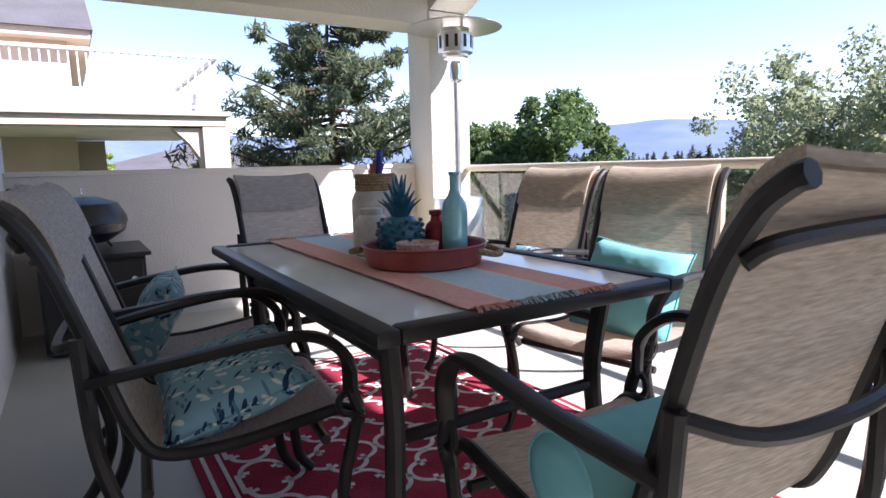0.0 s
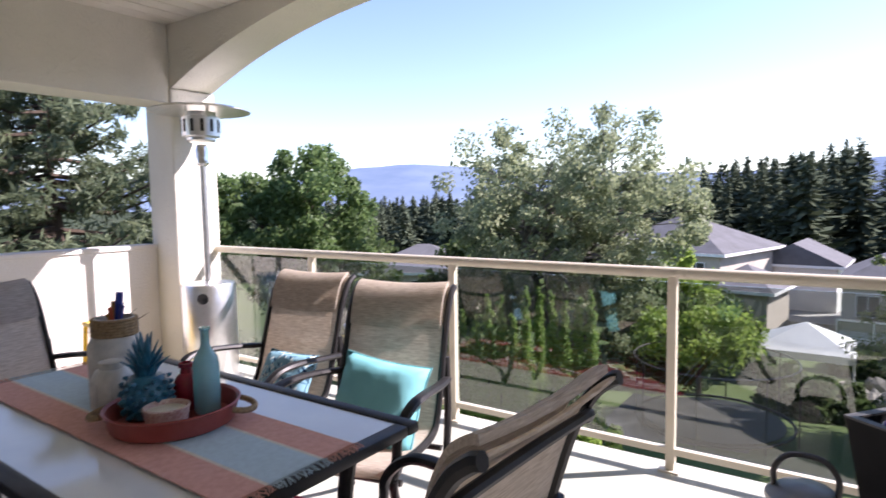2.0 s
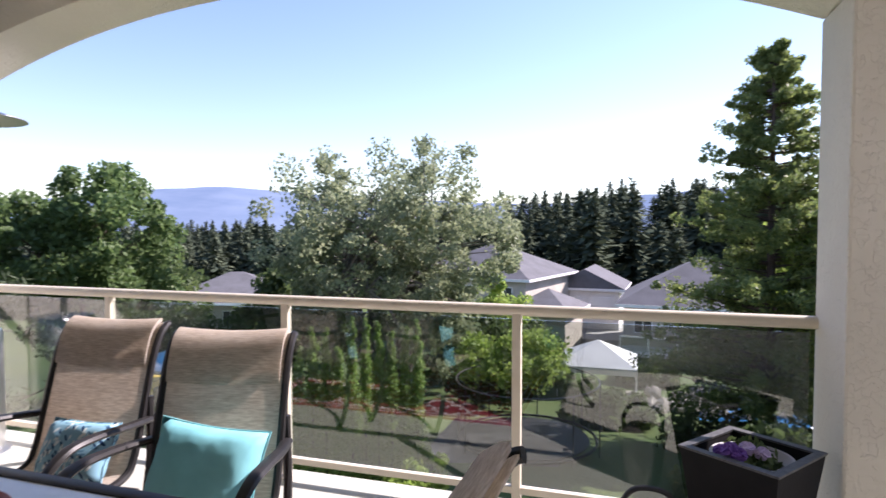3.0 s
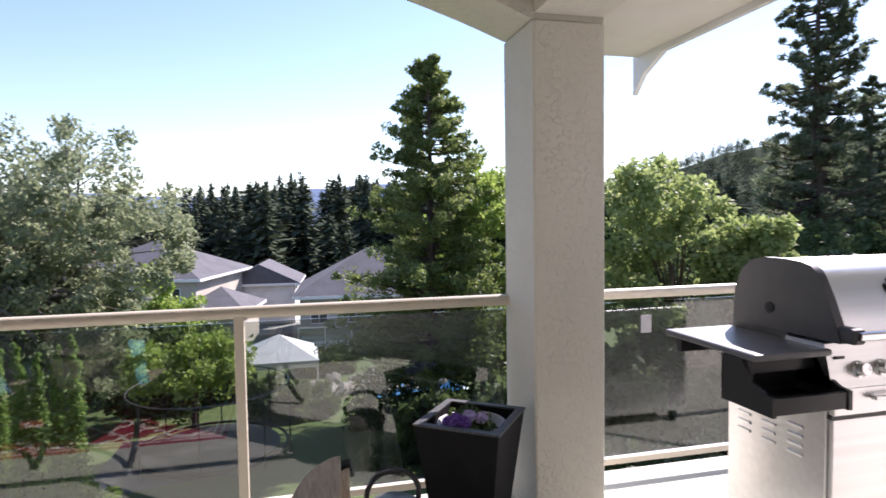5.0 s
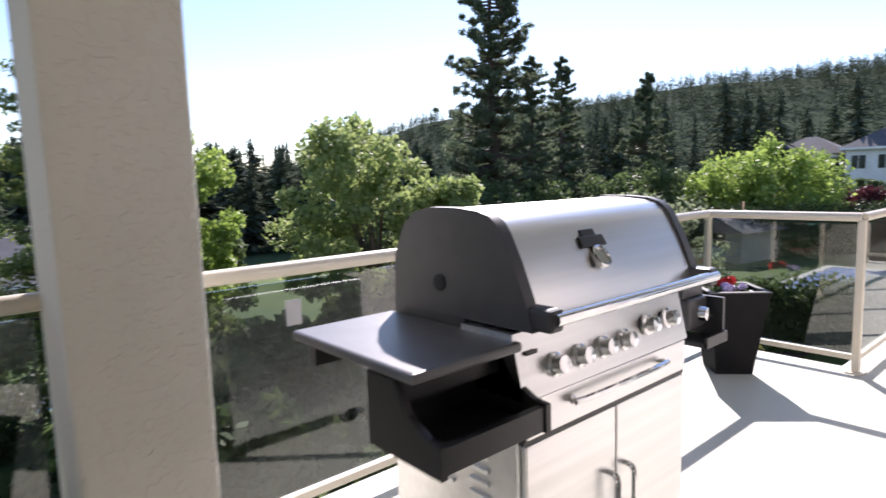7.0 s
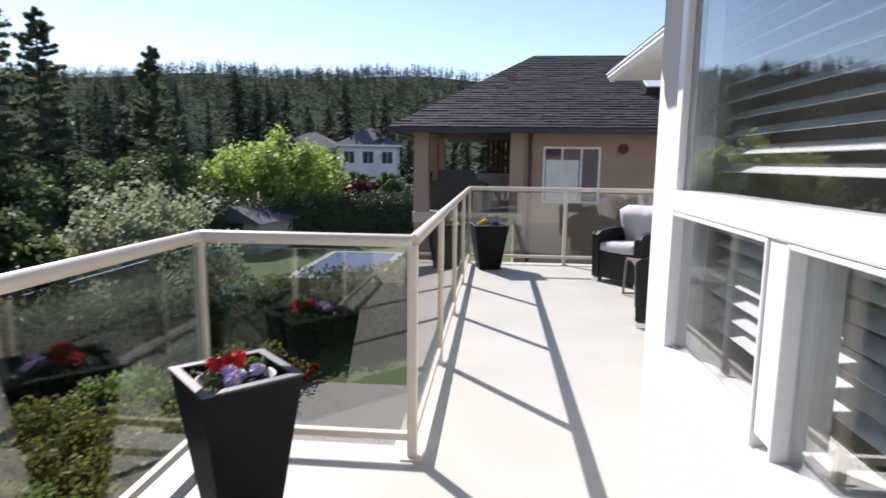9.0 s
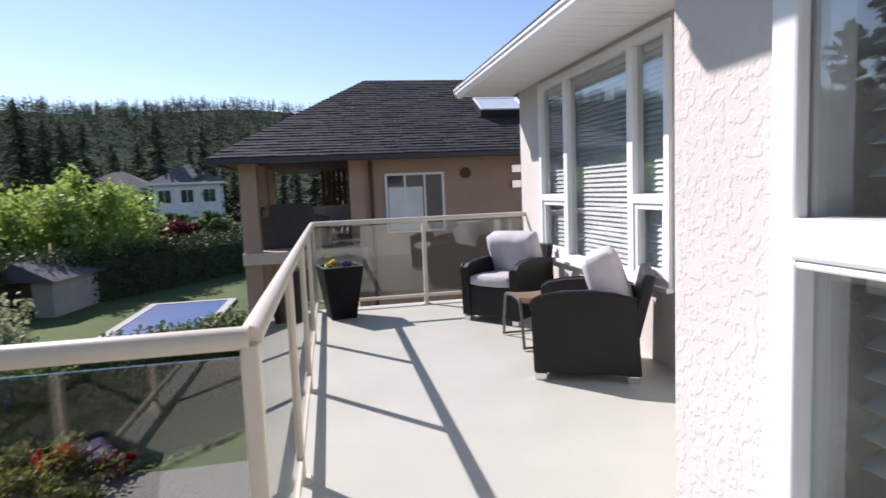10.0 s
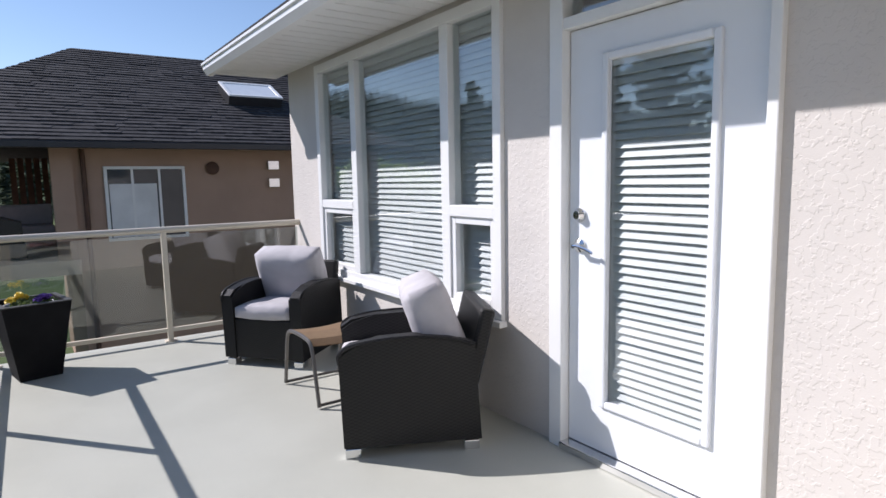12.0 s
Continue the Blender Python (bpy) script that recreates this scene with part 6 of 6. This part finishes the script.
STONE = plain("stone", (0.42, 0.38, 0.33), 0.95, second=(0.3, 0.27, 0.24), scale=9, bump=0.5)
bm = bmesh.new()
for k in range(90):
    x, y = 6.0 + rng.normal() * 1.6, 19.5 + rng.normal() * 0.8
    stone(bm, x, y, ground_height(x, y) + 0.1 + 0.25 * rng.random(), 0.2 + 0.12 * rng.random(), rng)
tagged(part("rock_pile", bm, STONE), "heap of pale garden rocks", "rocks", kind="stuff")
for k in range(9):
    bm = bmesh.new()
    stone(bm, 0, 0, 0.05, 0.2 + 0.1 * rng.random(), rng)
    ob = tagged(part("boulder", bm, STONE), "pale boulder edging the gravel bed", "boulder", "garden boulders")
    ob.location = (11.5 + k * 0.62, 2.65 + rng.normal() * 0.15, -2.98)
tarp = thing("blue_tarp", "crumpled blue tarpaulin lying on the ground", "tarpaulin", m=pose(8.2, 18.5, ground_height(8.2, 18.5)))
bm = bmesh.new()
bmesh.ops.create_grid(bm, x_segments=14, y_segments=8, size=1.0, matrix=Matrix.Diagonal((1.7, 0.7, 1, 1)))
for v in bm.verts:
    v.co.z = 0.28 + 0.22 * noise.noise(v.co * 1.7) - 0.1 * abs(v.co.x) * 0.5
part("sheet", bm, BLUE, tarp)

# ---- trees ----


def pine_tree(label, x, y, top, spread, seed, base=None, bare=0.25, blades=9000, blade=0.3, leaf=PINE_LEAF, limbs=90):
    """A tall pine: straight trunk, whorls of limbs, needle tufts along them, gaps between."""
    rng = np.random.default_rng(seed)
    z = ground_height(x, y) if base is None else base
    root = thing("pine_tree", label, "pine tree", "tall pines", pose(x, y, z))
    h = top - z
    part("trunk", tube(bmesh.new(), [(0.1 * math.sin(k) * (k < 6), 0.08 * math.cos(k * 2) * (k < 6), h * k / 6) for k in range(7)], 0.028 * h * 0.55 + 0.05, 10, taper=0.02), BARK, root, smooth=True)
    bm, tufts, sizes = bmesh.new(), [], []
    for k in range(limbs):
        f = bare + (1 - bare) * (k + rng.random() * 0.8) / limbs
        a = rng.uniform(0, math.tau)
        reach = spread * (1 - f) ** 0.5 * rng.uniform(0.55, 1.1) * min(1.0, (f - bare) / 0.12 + 0.55)
        z0 = h * f
        p = [Vector((0, 0, z0)), Vector((math.cos(a) * reach * 0.5, math.sin(a) * reach * 0.5, z0 - 0.06 * reach)), Vector((math.cos(a) * reach, math.sin(a) * reach, z0 + 0.12 * reach))]
        tube(bm, p, 0.012 * h * (1 - f) + 0.02, 5, taper=0.01)
        for t in np.linspace(0.35, 1.0, 5):
            q = p[1].lerp(p[2], (t - 0.5) * 2) if t > 0.5 else p[0].lerp(p[1], t * 2)
            tufts.append((q.x + rng.normal() * 0.1 * reach, q.y + rng.normal() * 0.1 * reach, q.z + 0.05))
            sizes.append(0.14 * spread * rng.uniform(0.45, 1.3) * (1.05 - 0.8 * f))
    tufts.append((0, 0, h * 0.985)), sizes.append(0.05 * spread)
    part("branchwork", bm, BARK, root)
    leaves("crown", tufts, sizes, blades, blade, leaf, root, rng, 0.75, slim=0.2)
    return root


def broad_tree(label, x, y, centre_z, radius, up, seed, leaf, stems=1, clumps=60, blades=9000, blade=0.14, base=None, hollow=0.35, bark=BARK, category="tree", lobes=None, tuft=0.3, name="broadleaf_tree", droop=0.0):
    """A leafy tree or shrub: stems, limbs that reach the clumps, and a ragged crown of leaves."""
    rng = np.random.default_rng(seed)
    z = ground_height(x, y) if base is None else base
    root = thing(name, label, category, "garden trees and shrubs", pose(x, y, z))
    cz = centre_z - z
    lobes = lobes or [(0, 0, 0, 1.0)]
    pts, sizes = [], []
    for k in range(clumps):
        lx, ly, lz, ls = lobes[k % len(lobes)]
        d = Vector(rng.normal(size=3)).normalized()
        r = (hollow + (1 - hollow) * rng.random() ** 0.5) * ls
        pts.append((lx + d.x * radius * r, ly + d.y * radius * r, max(0.1, cz + lz + d.z * up * r)))
        sizes.append(tuft * radius * ls * rng.uniform(0.5, 1.1))
    bm = bmesh.new()
    for s in range(stems):
        a = s * math.tau / stems + rng.random()
        foot = Vector((0.12 * math.cos(a) * (stems > 1), 0.12 * math.sin(a) * (stems > 1), 0))
        fork = Vector((0.35 * radius * math.cos(a) * (stems > 1), 0.35 * radius * math.sin(a) * (stems > 1), max(0.2, cz - up * 0.55)))
        tube(bm, smooth_path([foot, (foot + fork) / 2 + Vector((0.05, 0.03, 0)), fork], 3), 0.035 * radius + 0.03, 7, taper=0.022 * radius + 0.015)
        for p in pts[s::stems][::3]:
            mid = fork.lerp(Vector(p), 0.5) + Vector((0, 0, 0.08 * radius))
            tube(bm, [fork, mid, p], 0.014 * radius + 0.008, 5, taper=0.004)
    part("trunk", bm, bark, root)
    leaves("crown", pts, sizes, blades, blade, leaf, root, rng, 0.85, droop)
    return root


pine_tree("bushy dark green pine behind the corner pillar", -7.7, 1.9, 4.7, 4.1, 1, bare=0.1, blades=52000, blade=0.2, limbs=130)
pine_tree("very tall sparse pine beyond the garden", 25.7, 18.3, 13.6, 3.1, 2, bare=0.08, blades=60000, blade=0.26, limbs=190)
pine_tree("slender dark pine beside the tall one", 29.0, 18.6, 7.4, 2.1, 3, bare=0.05, blades=26000, blade=0.28, limbs=120)
pine_tree("slender dark pine beyond the garden", 35.6, 21.8, 8.6, 2.3, 4, bare=0.05, blades=26000, blade=0.3, limbs=120)
pine_tree("dark pine by the hill's foot", 40.5, 18.8, 7.6, 2.4, 5, bare=0.05, blades=26000, blade=0.3, limbs=120)
broad_tree("dark green maple beyond the railing", -8.8, 8.5, 0.8, 1.9, 1.9, 6, MAPLE_LEAF, clumps=110, blades=22000, blade=0.16, lobes=[(-0.9, -0.7, 0.0, 0.85), (0.55, 0.5, 0.35, 0.95)], tuft=0.3, hollow=0.3)
broad_tree("wide airy grey-green tree with many stems", -2.5, 13.1, 1.2, 3.9, 2.7, 7, BIRCH_LEAF, stems=6, clumps=390, blades=60000, blade=0.12, bark=BARK_GREY, hollow=0.25, tuft=0.16, lobes=[(0, 0, 0.25, 0.95), (-1.5, 0.4, -0.1, 0.7), (1.9, -0.2, -0.3, 0.65), (0.6, 0, 0.6, 0.8), (1.3, -0.3, -2.3, 0.55), (-0.9, -0.2, -2.3, 0.55)])
broad_tree("yellow-green leafy shrub below the railing", 1.55, 11.2, -1.75, 1.3, 0.6, 8, LIME_LEAF, clumps=50, blades=7000, blade=0.11, name="shrub", category="shrub")
broad_tree("bright green climbing shrub among houses", -1.8, 24.0, -2.6, 1.6, 2.2, 28, LIME_LEAF, clumps=50, blades=7000, blade=0.17, name="shrub", category="shrub")
broad_tree("pale-leaved round linden tree", 12.3, 9.0, 0.1, 1.75, 2.4, 9, LINDEN_LEAF, clumps=150, blades=34000, blade=0.14, lobes=[(-0.3, 0.0, 0.25, 1.0), (1.3, -0.9, -0.35, 0.7)], tuft=0.28)
broad_tree("lime-green weeping tree behind the shed", 41.0, 11.4, 0.5, 4.3, 2.7, 10, LIME_LEAF, clumps=120, blades=20000, blade=0.26, tuft=0.2, droop=1.2)
broad_tree("large grey-green rounded shrub by the railing", 22.8, 8.6, -1.6, 2.4, 2.0, 12, BIRCH_LEAF, clumps=70, blades=12000, blade=0.17, name="shrub", category="shrub")
broad_tree("purple-leaved shrub by the hedge", 47.0, 8.0, -1.4, 1.7, 1.7, 13, leaf_material("plum_leaves", (0.05, 0.015, 0.02), (0.1, 0.03, 0.035), (0.07, 0.02, 0.025)), clumps=40, blades=6000, blade=0.2, name="shrub", category="shrub")
for k, (x, y, cz, r, u) in enumerate(((31.0, 24.0, -0.4, 3.2, 2.4), (36.5, 16.0, -0.6, 3.0, 2.3), (16.5, 14.5, -1.2, 2.4, 2.0), (19.5, 11.5, -1.6, 2.2, 1.8), (23.5, 15.0, -0.9, 2.6, 2.2), (-13.5, 14.5, -1.3, 3.0, 2.6), (-6.5, 15.5, -1.8, 2.4, 2.0), (10.0, 15.5, -1.8, 2.0, 2.2), (3.6, 14.6, -4.0, 1.3, 0.9), (-0.6, 17.0, -3.2, 1.8, 1.5), (0.6, 20.0, -4.0, 1.5, 1.2), (5.0, 24.0, -5.2, 1.4, 0.9), (-3.0, 21.0, -3.0, 2.0, 1.8), (9.5, 30.0, -5.5, 2.4, 1.8), (-2.5, 33.0, -5.0, 2.2, 1.8), (11.2, 7.9, -2.1, 1.2, 1.1), (12.8, 8.0, -1.9, 1.3, 1.3), (13.9, 6.9, -2.2, 1.0, 1.0), (51.0, 9.6, -1.1, 1.9, 1.7), (53.0, 12.6, -1.0, 2.4, 2.0), (49.0, 6.4, -1.2, 1.7, 1.6), (7.6, 6.0, -2.4, 1.3, 1.0), (9.0, 7.4, -2.2, 1.4, 1.2), (6.6, 8.0, -3.0, 1.3, 1.0), (33.5, 16.5, -0.9, 2.6, 2.2), (30.5, 19.5, -0.7, 2.8, 2.4))):
    broad_tree("dense dark green garden shrub", x, y, cz, r, u, 40 + k, HEDGE_LEAF, clumps=50, blades=8000, blade=0.22, name="shrub", category="shrub")

# the tall bright conifer-shaped tree past the planter
rng = np.random.default_rng(21)
TX2, TY2 = 7.25, 12.0
base = ground_height(TX2, TY2)
root = thing("pyramidal_tree", "tall bright green pyramidal tree", "tree", "", pose(TX2, TY2, base))
height = 5.5 - base
part("trunk", tube(bmesh.new(), [(0, 0, 0), (0.03, 0, height * 0.5), (0, 0, height)], 0.16, 8, taper=0.02), BARK, root, smooth=True)
bm, tufts, sizes = bmesh.new(), [], []
for k in range(320):
    f = 0.12 + 0.87 * ((k + rng.random()) / 320) ** 1.25
    a = rng.uniform(0, math.tau)
    reach = (2.7 * (1 - f) ** 0.75 + 0.12) * rng.uniform(0.5, 1.2)
    tip = Vector((math.cos(a) * reach, math.sin(a) * reach, height * f + 0.18 * reach))
    tube(bm, [(0, 0, height * f), tip * 0.5 + Vector((0, 0, height * f * 0.5 - 0.05)), tip], 0.022, 5, taper=0.006)
    for t in (0.4, 0.6, 0.8, 1.0):
        tufts.append((tip.x * t, tip.y * t, height * f + 0.18 * reach * t))
        sizes.append(0.24 * rng.uniform(0.45, 1.4) * (1.1 - 0.6 * f))
part("branchwork", bm, BARK, root)
leaves("crown", tufts, sizes, 90000, 0.1, FIR_LEAF, root, rng, 0.85, slim=0.5)
broad_tree("yellow-green leafy tree beside the pyramidal one", 8.8, 12.7, 0.3, 1.7, 3.0, 22, LIME_LEAF, clumps=110, blades=22000, blade=0.13, tuft=0.25)

# clipped thujas in a row
rng = np.random.default_rng(31)
for k in range(12):
    az = radians(-33.5 + k * 1.25)
    d = 9.7 + rng.normal() * 0.1
    x, y = 4.2 + d * math.sin(az), -2.9 + d * math.cos(az)
    z = ground_height(x, y)
    hh = rng.uniform(2.4, 2.95)
    root = thing("thuja", "slim upright green thuja in a row", "thuja", "thuja row", pose(x, y, z))
    part("trunk", tube(bmesh.new(), [(0, 0, 0), (0, 0, hh * 0.8)], 0.03, 6, taper=0.01), BARK, root)
    pts = [(rng.normal() * 0.02, rng.normal() * 0.02, hh * (0.02 + 0.97 * j / 44)) for j in range(45)]
    leaves("crown", pts, [(0.17 * (1 - (j / 45) ** 2.2) + 0.015) * rng.uniform(0.85, 1.1) for j in range(45)], 6000, 0.06, THUJA_LEAF, root, rng, 1.0, slim=0.4)
for k in range(3):
    root = thing("thuja", "small upright thuja beyond the balcony pillar", "thuja", "thuja row", pose(-13.0 - k * 0.3, -3.5 + k * 0.75, -3.0))
    part("trunk", tube(bmesh.new(), [(0, 0, 0), (0, 0, 3.4)], 0.04, 6, taper=0.01), BARK, root)
    pts = [(0, 0, 4.6 * (0.05 + 0.93 * j / 16)) for j in range(17)]
    leaves("crown", pts, [0.34 * (1 - (j / 17) ** 1.8) + 0.04 for j in range(17)], 1800, 0.13, THUJA_LEAF, root, rng, 1.0, slim=0.4)


def hedge(label, a, b, width, z0, z1, seed, blades, mat=HEDGE_LEAF):
    """A clipped hedge: a dense box of leaves with an uneven face."""
    rng = np.random.default_rng(seed)
    a, b = Vector(a), Vector(b)
    root = thing("hedge", label, "hedge", "", pose(0, 0, 0))
    n = int((b - a).length / 0.35)
    pts, sizes = [], []
    for i in range(n + 1):
        p = a.lerp(b, i / n)
        for z in np.arange(z0 + 0.2, z1, 0.4):
            pts.append((p.x + rng.normal() * 0.04, p.y + rng.normal() * 0.04, min(z, z1 - 0.25)))
            sizes.append(width / 2 * rng.uniform(0.9, 1.15))
    d = (b - a).normalized()
    s = Vector((-d.y, d.x)) * (width * 0.22)
    bm = bmesh.new()
    lo = [bm.verts.new((*q, z0)) for q in (a + s, b + s, b - s, a - s)]
    hi = [bm.verts.new((*q, z1 - 0.42)) for q in (a + s, b + s, b - s, a - s)]
    bm.faces.new(lo), bm.faces.new(hi)
    for i in range(4):
        bm.faces.new((lo[i], lo[(i + 1) % 4], hi[(i + 1) % 4], hi[i]))
    part("core", bm, mat, root)
    leaves("leaf_face", pts, sizes, blades, 0.13, mat, root, rng)
    return root


hedge("long clipped dark green garden hedge", (14.0, 9.4), (21.8, 1.0), 0.9, -3.0, -1.35, 51, 30000)
hedge("tall dark hedge behind the shed", (30.0, 13.5), (44.0, 3.6), 1.5, -3.0, -0.75, 52, 36000, DARK_HEDGE)
hedge("leafy green hedge behind the lawn", (5.2, 11.2), (12.5, 10.4), 1.0, -4.4, -2.75, 55, 16000)
hedge("low dark hedge along the slope", (-10.5, 11.5), (-4.0, 10.2), 1.0, -3.9, -1.2, 54, 14000)

# low garden shrubs and flowers
GOLD_LEAF = leaf_material("golden_juniper", (0.2, 0.19, 0.05), (0.36, 0.32, 0.08), (0.14, 0.17, 0.05))
rng = np.random.default_rng(61)
for x, y, r, mat, what in ((-0.4, 6.6, 0.8, LIME_LEAF, "low yellow-green spreading shrub"), (0.8, 6.2, 0.6, LIME_LEAF, "low yellow-green spreading shrub"), (-1.6, 7.0, 0.7, THUJA_LEAF, "low green spreading shrub"), (14.5, 3.6, 1.3, GOLD_LEAF, "low golden juniper in the rockery"), (15.8, 3.4, 1.2, GOLD_LEAF, "low golden juniper in the rockery"), (13.2, 3.7, 1.3, GOLD_LEAF, "low golden juniper in the rockery"), (12.0, 3.9, 0.9, THUJA_LEAF, "low green juniper in the rockery"), (16.9, 3.3, 1.1, GOLD_LEAF, "low golden juniper in the rockery"), (13.9, 4.6, 1.3, GOLD_LEAF, "low golden juniper in the rockery"), (15.3, 4.4, 1.0, THUJA_LEAF, "low green juniper in the rockery"), (8.5, 6.5, 0.9, HEDGE_LEAF, "low dark green shrub by the lawn"), (10.4, 5.2, 0.9, BIRCH_LEAF, "low grey-green shrub below the deck"), (9.2, 4.4, 0.7, HEDGE_LEAF, "low dark green shrub below the deck"), (11.6, 6.6, 0.9, HEDGE_LEAF, "low dark green shrub below the deck"), (6.4, 8.8, 0.7, THUJA_LEAF, "low green shrub by the lawn")):
    z = ground_height(x, y)
    broad_tree(what, x, y, z + 0.35, r, 0.45, int(rng.integers(1000)), mat, stems=3, clumps=26, blades=3200, blade=0.09, name="shrub", category="shrub", hollow=0.5)
GERANIUM = leaf_material("red_foliage", (0.25, 0.02, 0.015), (0.4, 0.05, 0.02), (0.3, 0.03, 0.02))
for x, y in ((17.6, 2.4),):
    broad_tree("small red-leaved shrub in the rockery", x, y, -2.8, 0.28, 0.2, int(rng.integers(1000)), GERANIUM, stems=2, clumps=14, blades=900, blade=0.08, name="shrub", category="shrub")

# ---- woods ----


def woods(name, label, spots, blades, seed):
    """Many conifers as one body of drooping blades round bare stems."""
    rng = np.random.default_rng(seed)
    spots = np.asarray(spots, float)
    n = len(spots)
    count = n * blades
    who = np.repeat(np.arange(n), blades)
    f = np.tile((np.arange(blades) + 0.5) / blades, n)
    h, w = spots[who, 3], spots[who, 4]
    a = rng.random(count) * math.tau
    lean = rng.uniform(0.2, 1.3, count) * (0.75 + 0.5 * rng.random(n))[who]
    r = w * (1 - f) ** rng.uniform(0.4, 0.85, n)[who] * np.minimum(1.0, 0.45 + 2.2 * f) * lean * (1 + 0.25 * np.sin(f * 40 + 6 * rng.random(n)[who])) + 0.05 * w
    root = np.stack([spots[who, 0], spots[who, 1], spots[who, 2] + h * (0.1 + 0.9 * f)], 1)
    out = np.stack([np.cos(a) * r, np.sin(a) * r, rng.normal(-0.08, 0.3, count) * r + rng.normal(size=count) * 0.08 * w], 1)
    side = np.stack([-np.sin(a), np.cos(a), rng.normal(size=count) * 0.25], 1) * (0.1 * r + 0.035 * w)[:, None]
    lift = np.zeros_like(out)
    lift[:, 2] = 0.02 * h
    verts = np.stack([root + lift * 0.6, root + out * 0.7 + side, root + out, root + out * 0.7 - side], 1).reshape(-1, 3)
    me = bpy.data.meshes.new(name)
    me.vertices.add(len(verts))
    me.vertices.foreach_set("co", verts.ravel())
    me.loops.add(len(verts))
    me.loops.foreach_set("vertex_index", np.arange(len(verts), dtype=np.int32))
    me.polygons.add(count)
    me.polygons.foreach_set("loop_start", np.arange(0, 4 * count, 4, dtype=np.int32))
    me.update(calc_edges=True)
    me.materials.append(HAZED_FOREST_LEAF)
    return tagged(new(name, me), label, "forest", kind="stuff")


rng = np.random.default_rng(71)
spots = []
for k in range(420):
    az = rng.uniform(-62, 40)
    d = rng.uniform(75, 150)
    x, y = 4.2 + d * math.sin(radians(az)), -2.9 + d * math.cos(radians(az))
    z = ground_height(x, y)
    el = float(np.interp(az, [-62, -38, -30, -12, 0, 12, 25, 40], [0.6, 0.9, 1.0, 2.6, 4.3, 4.2, 4.0, 3.5]))
    top = 1.4 + d * math.tan(radians(el)) - (0 if rng.random() < 0.4 else rng.uniform(0, 5))
    h = max(7.0, top - z) * rng.uniform(0.9, 1.05)
    spots.append((x, y, z - 0.5, h, h * rng.uniform(0.13, 0.24) + 0.6))
woods("valley_woods", "dark conifer wood across the valley floor", spots, 620, 72)
spots = []
for k in range(5200):
    az, d = rng.uniform(22, 112), 90 + 480 * rng.random() ** 0.7
    x, y = 4.2 + d * math.sin(radians(az)), -2.9 + d * math.cos(radians(az))
    if noise.noise((x * 0.011, y * 0.011, 4.0)) < -0.42:
        continue
    h = rng.uniform(5, 10.5)
    spots.append((x, y, ground_height(x, y) - 0.5, h, h * rng.uniform(0.2, 0.34)))
woods("hill_woods", "conifers scattered over the hillside", spots, 70, 73)
spots = []
for k in range(70):
    az, d = rng.uniform(47, 92), rng.uniform(62, 110)
    x, y = 4.2 + d * math.sin(radians(az)), -2.9 + d * math.cos(radians(az))
    h = rng.uniform(8, 14) * (1.0 if az < 75 else 0.8)
    spots.append((x, y, ground_height(x, y) - 0.5, h, 0.16 * h))
woods("near_woods", "dark conifers behind the gardens", spots, 700, 74)
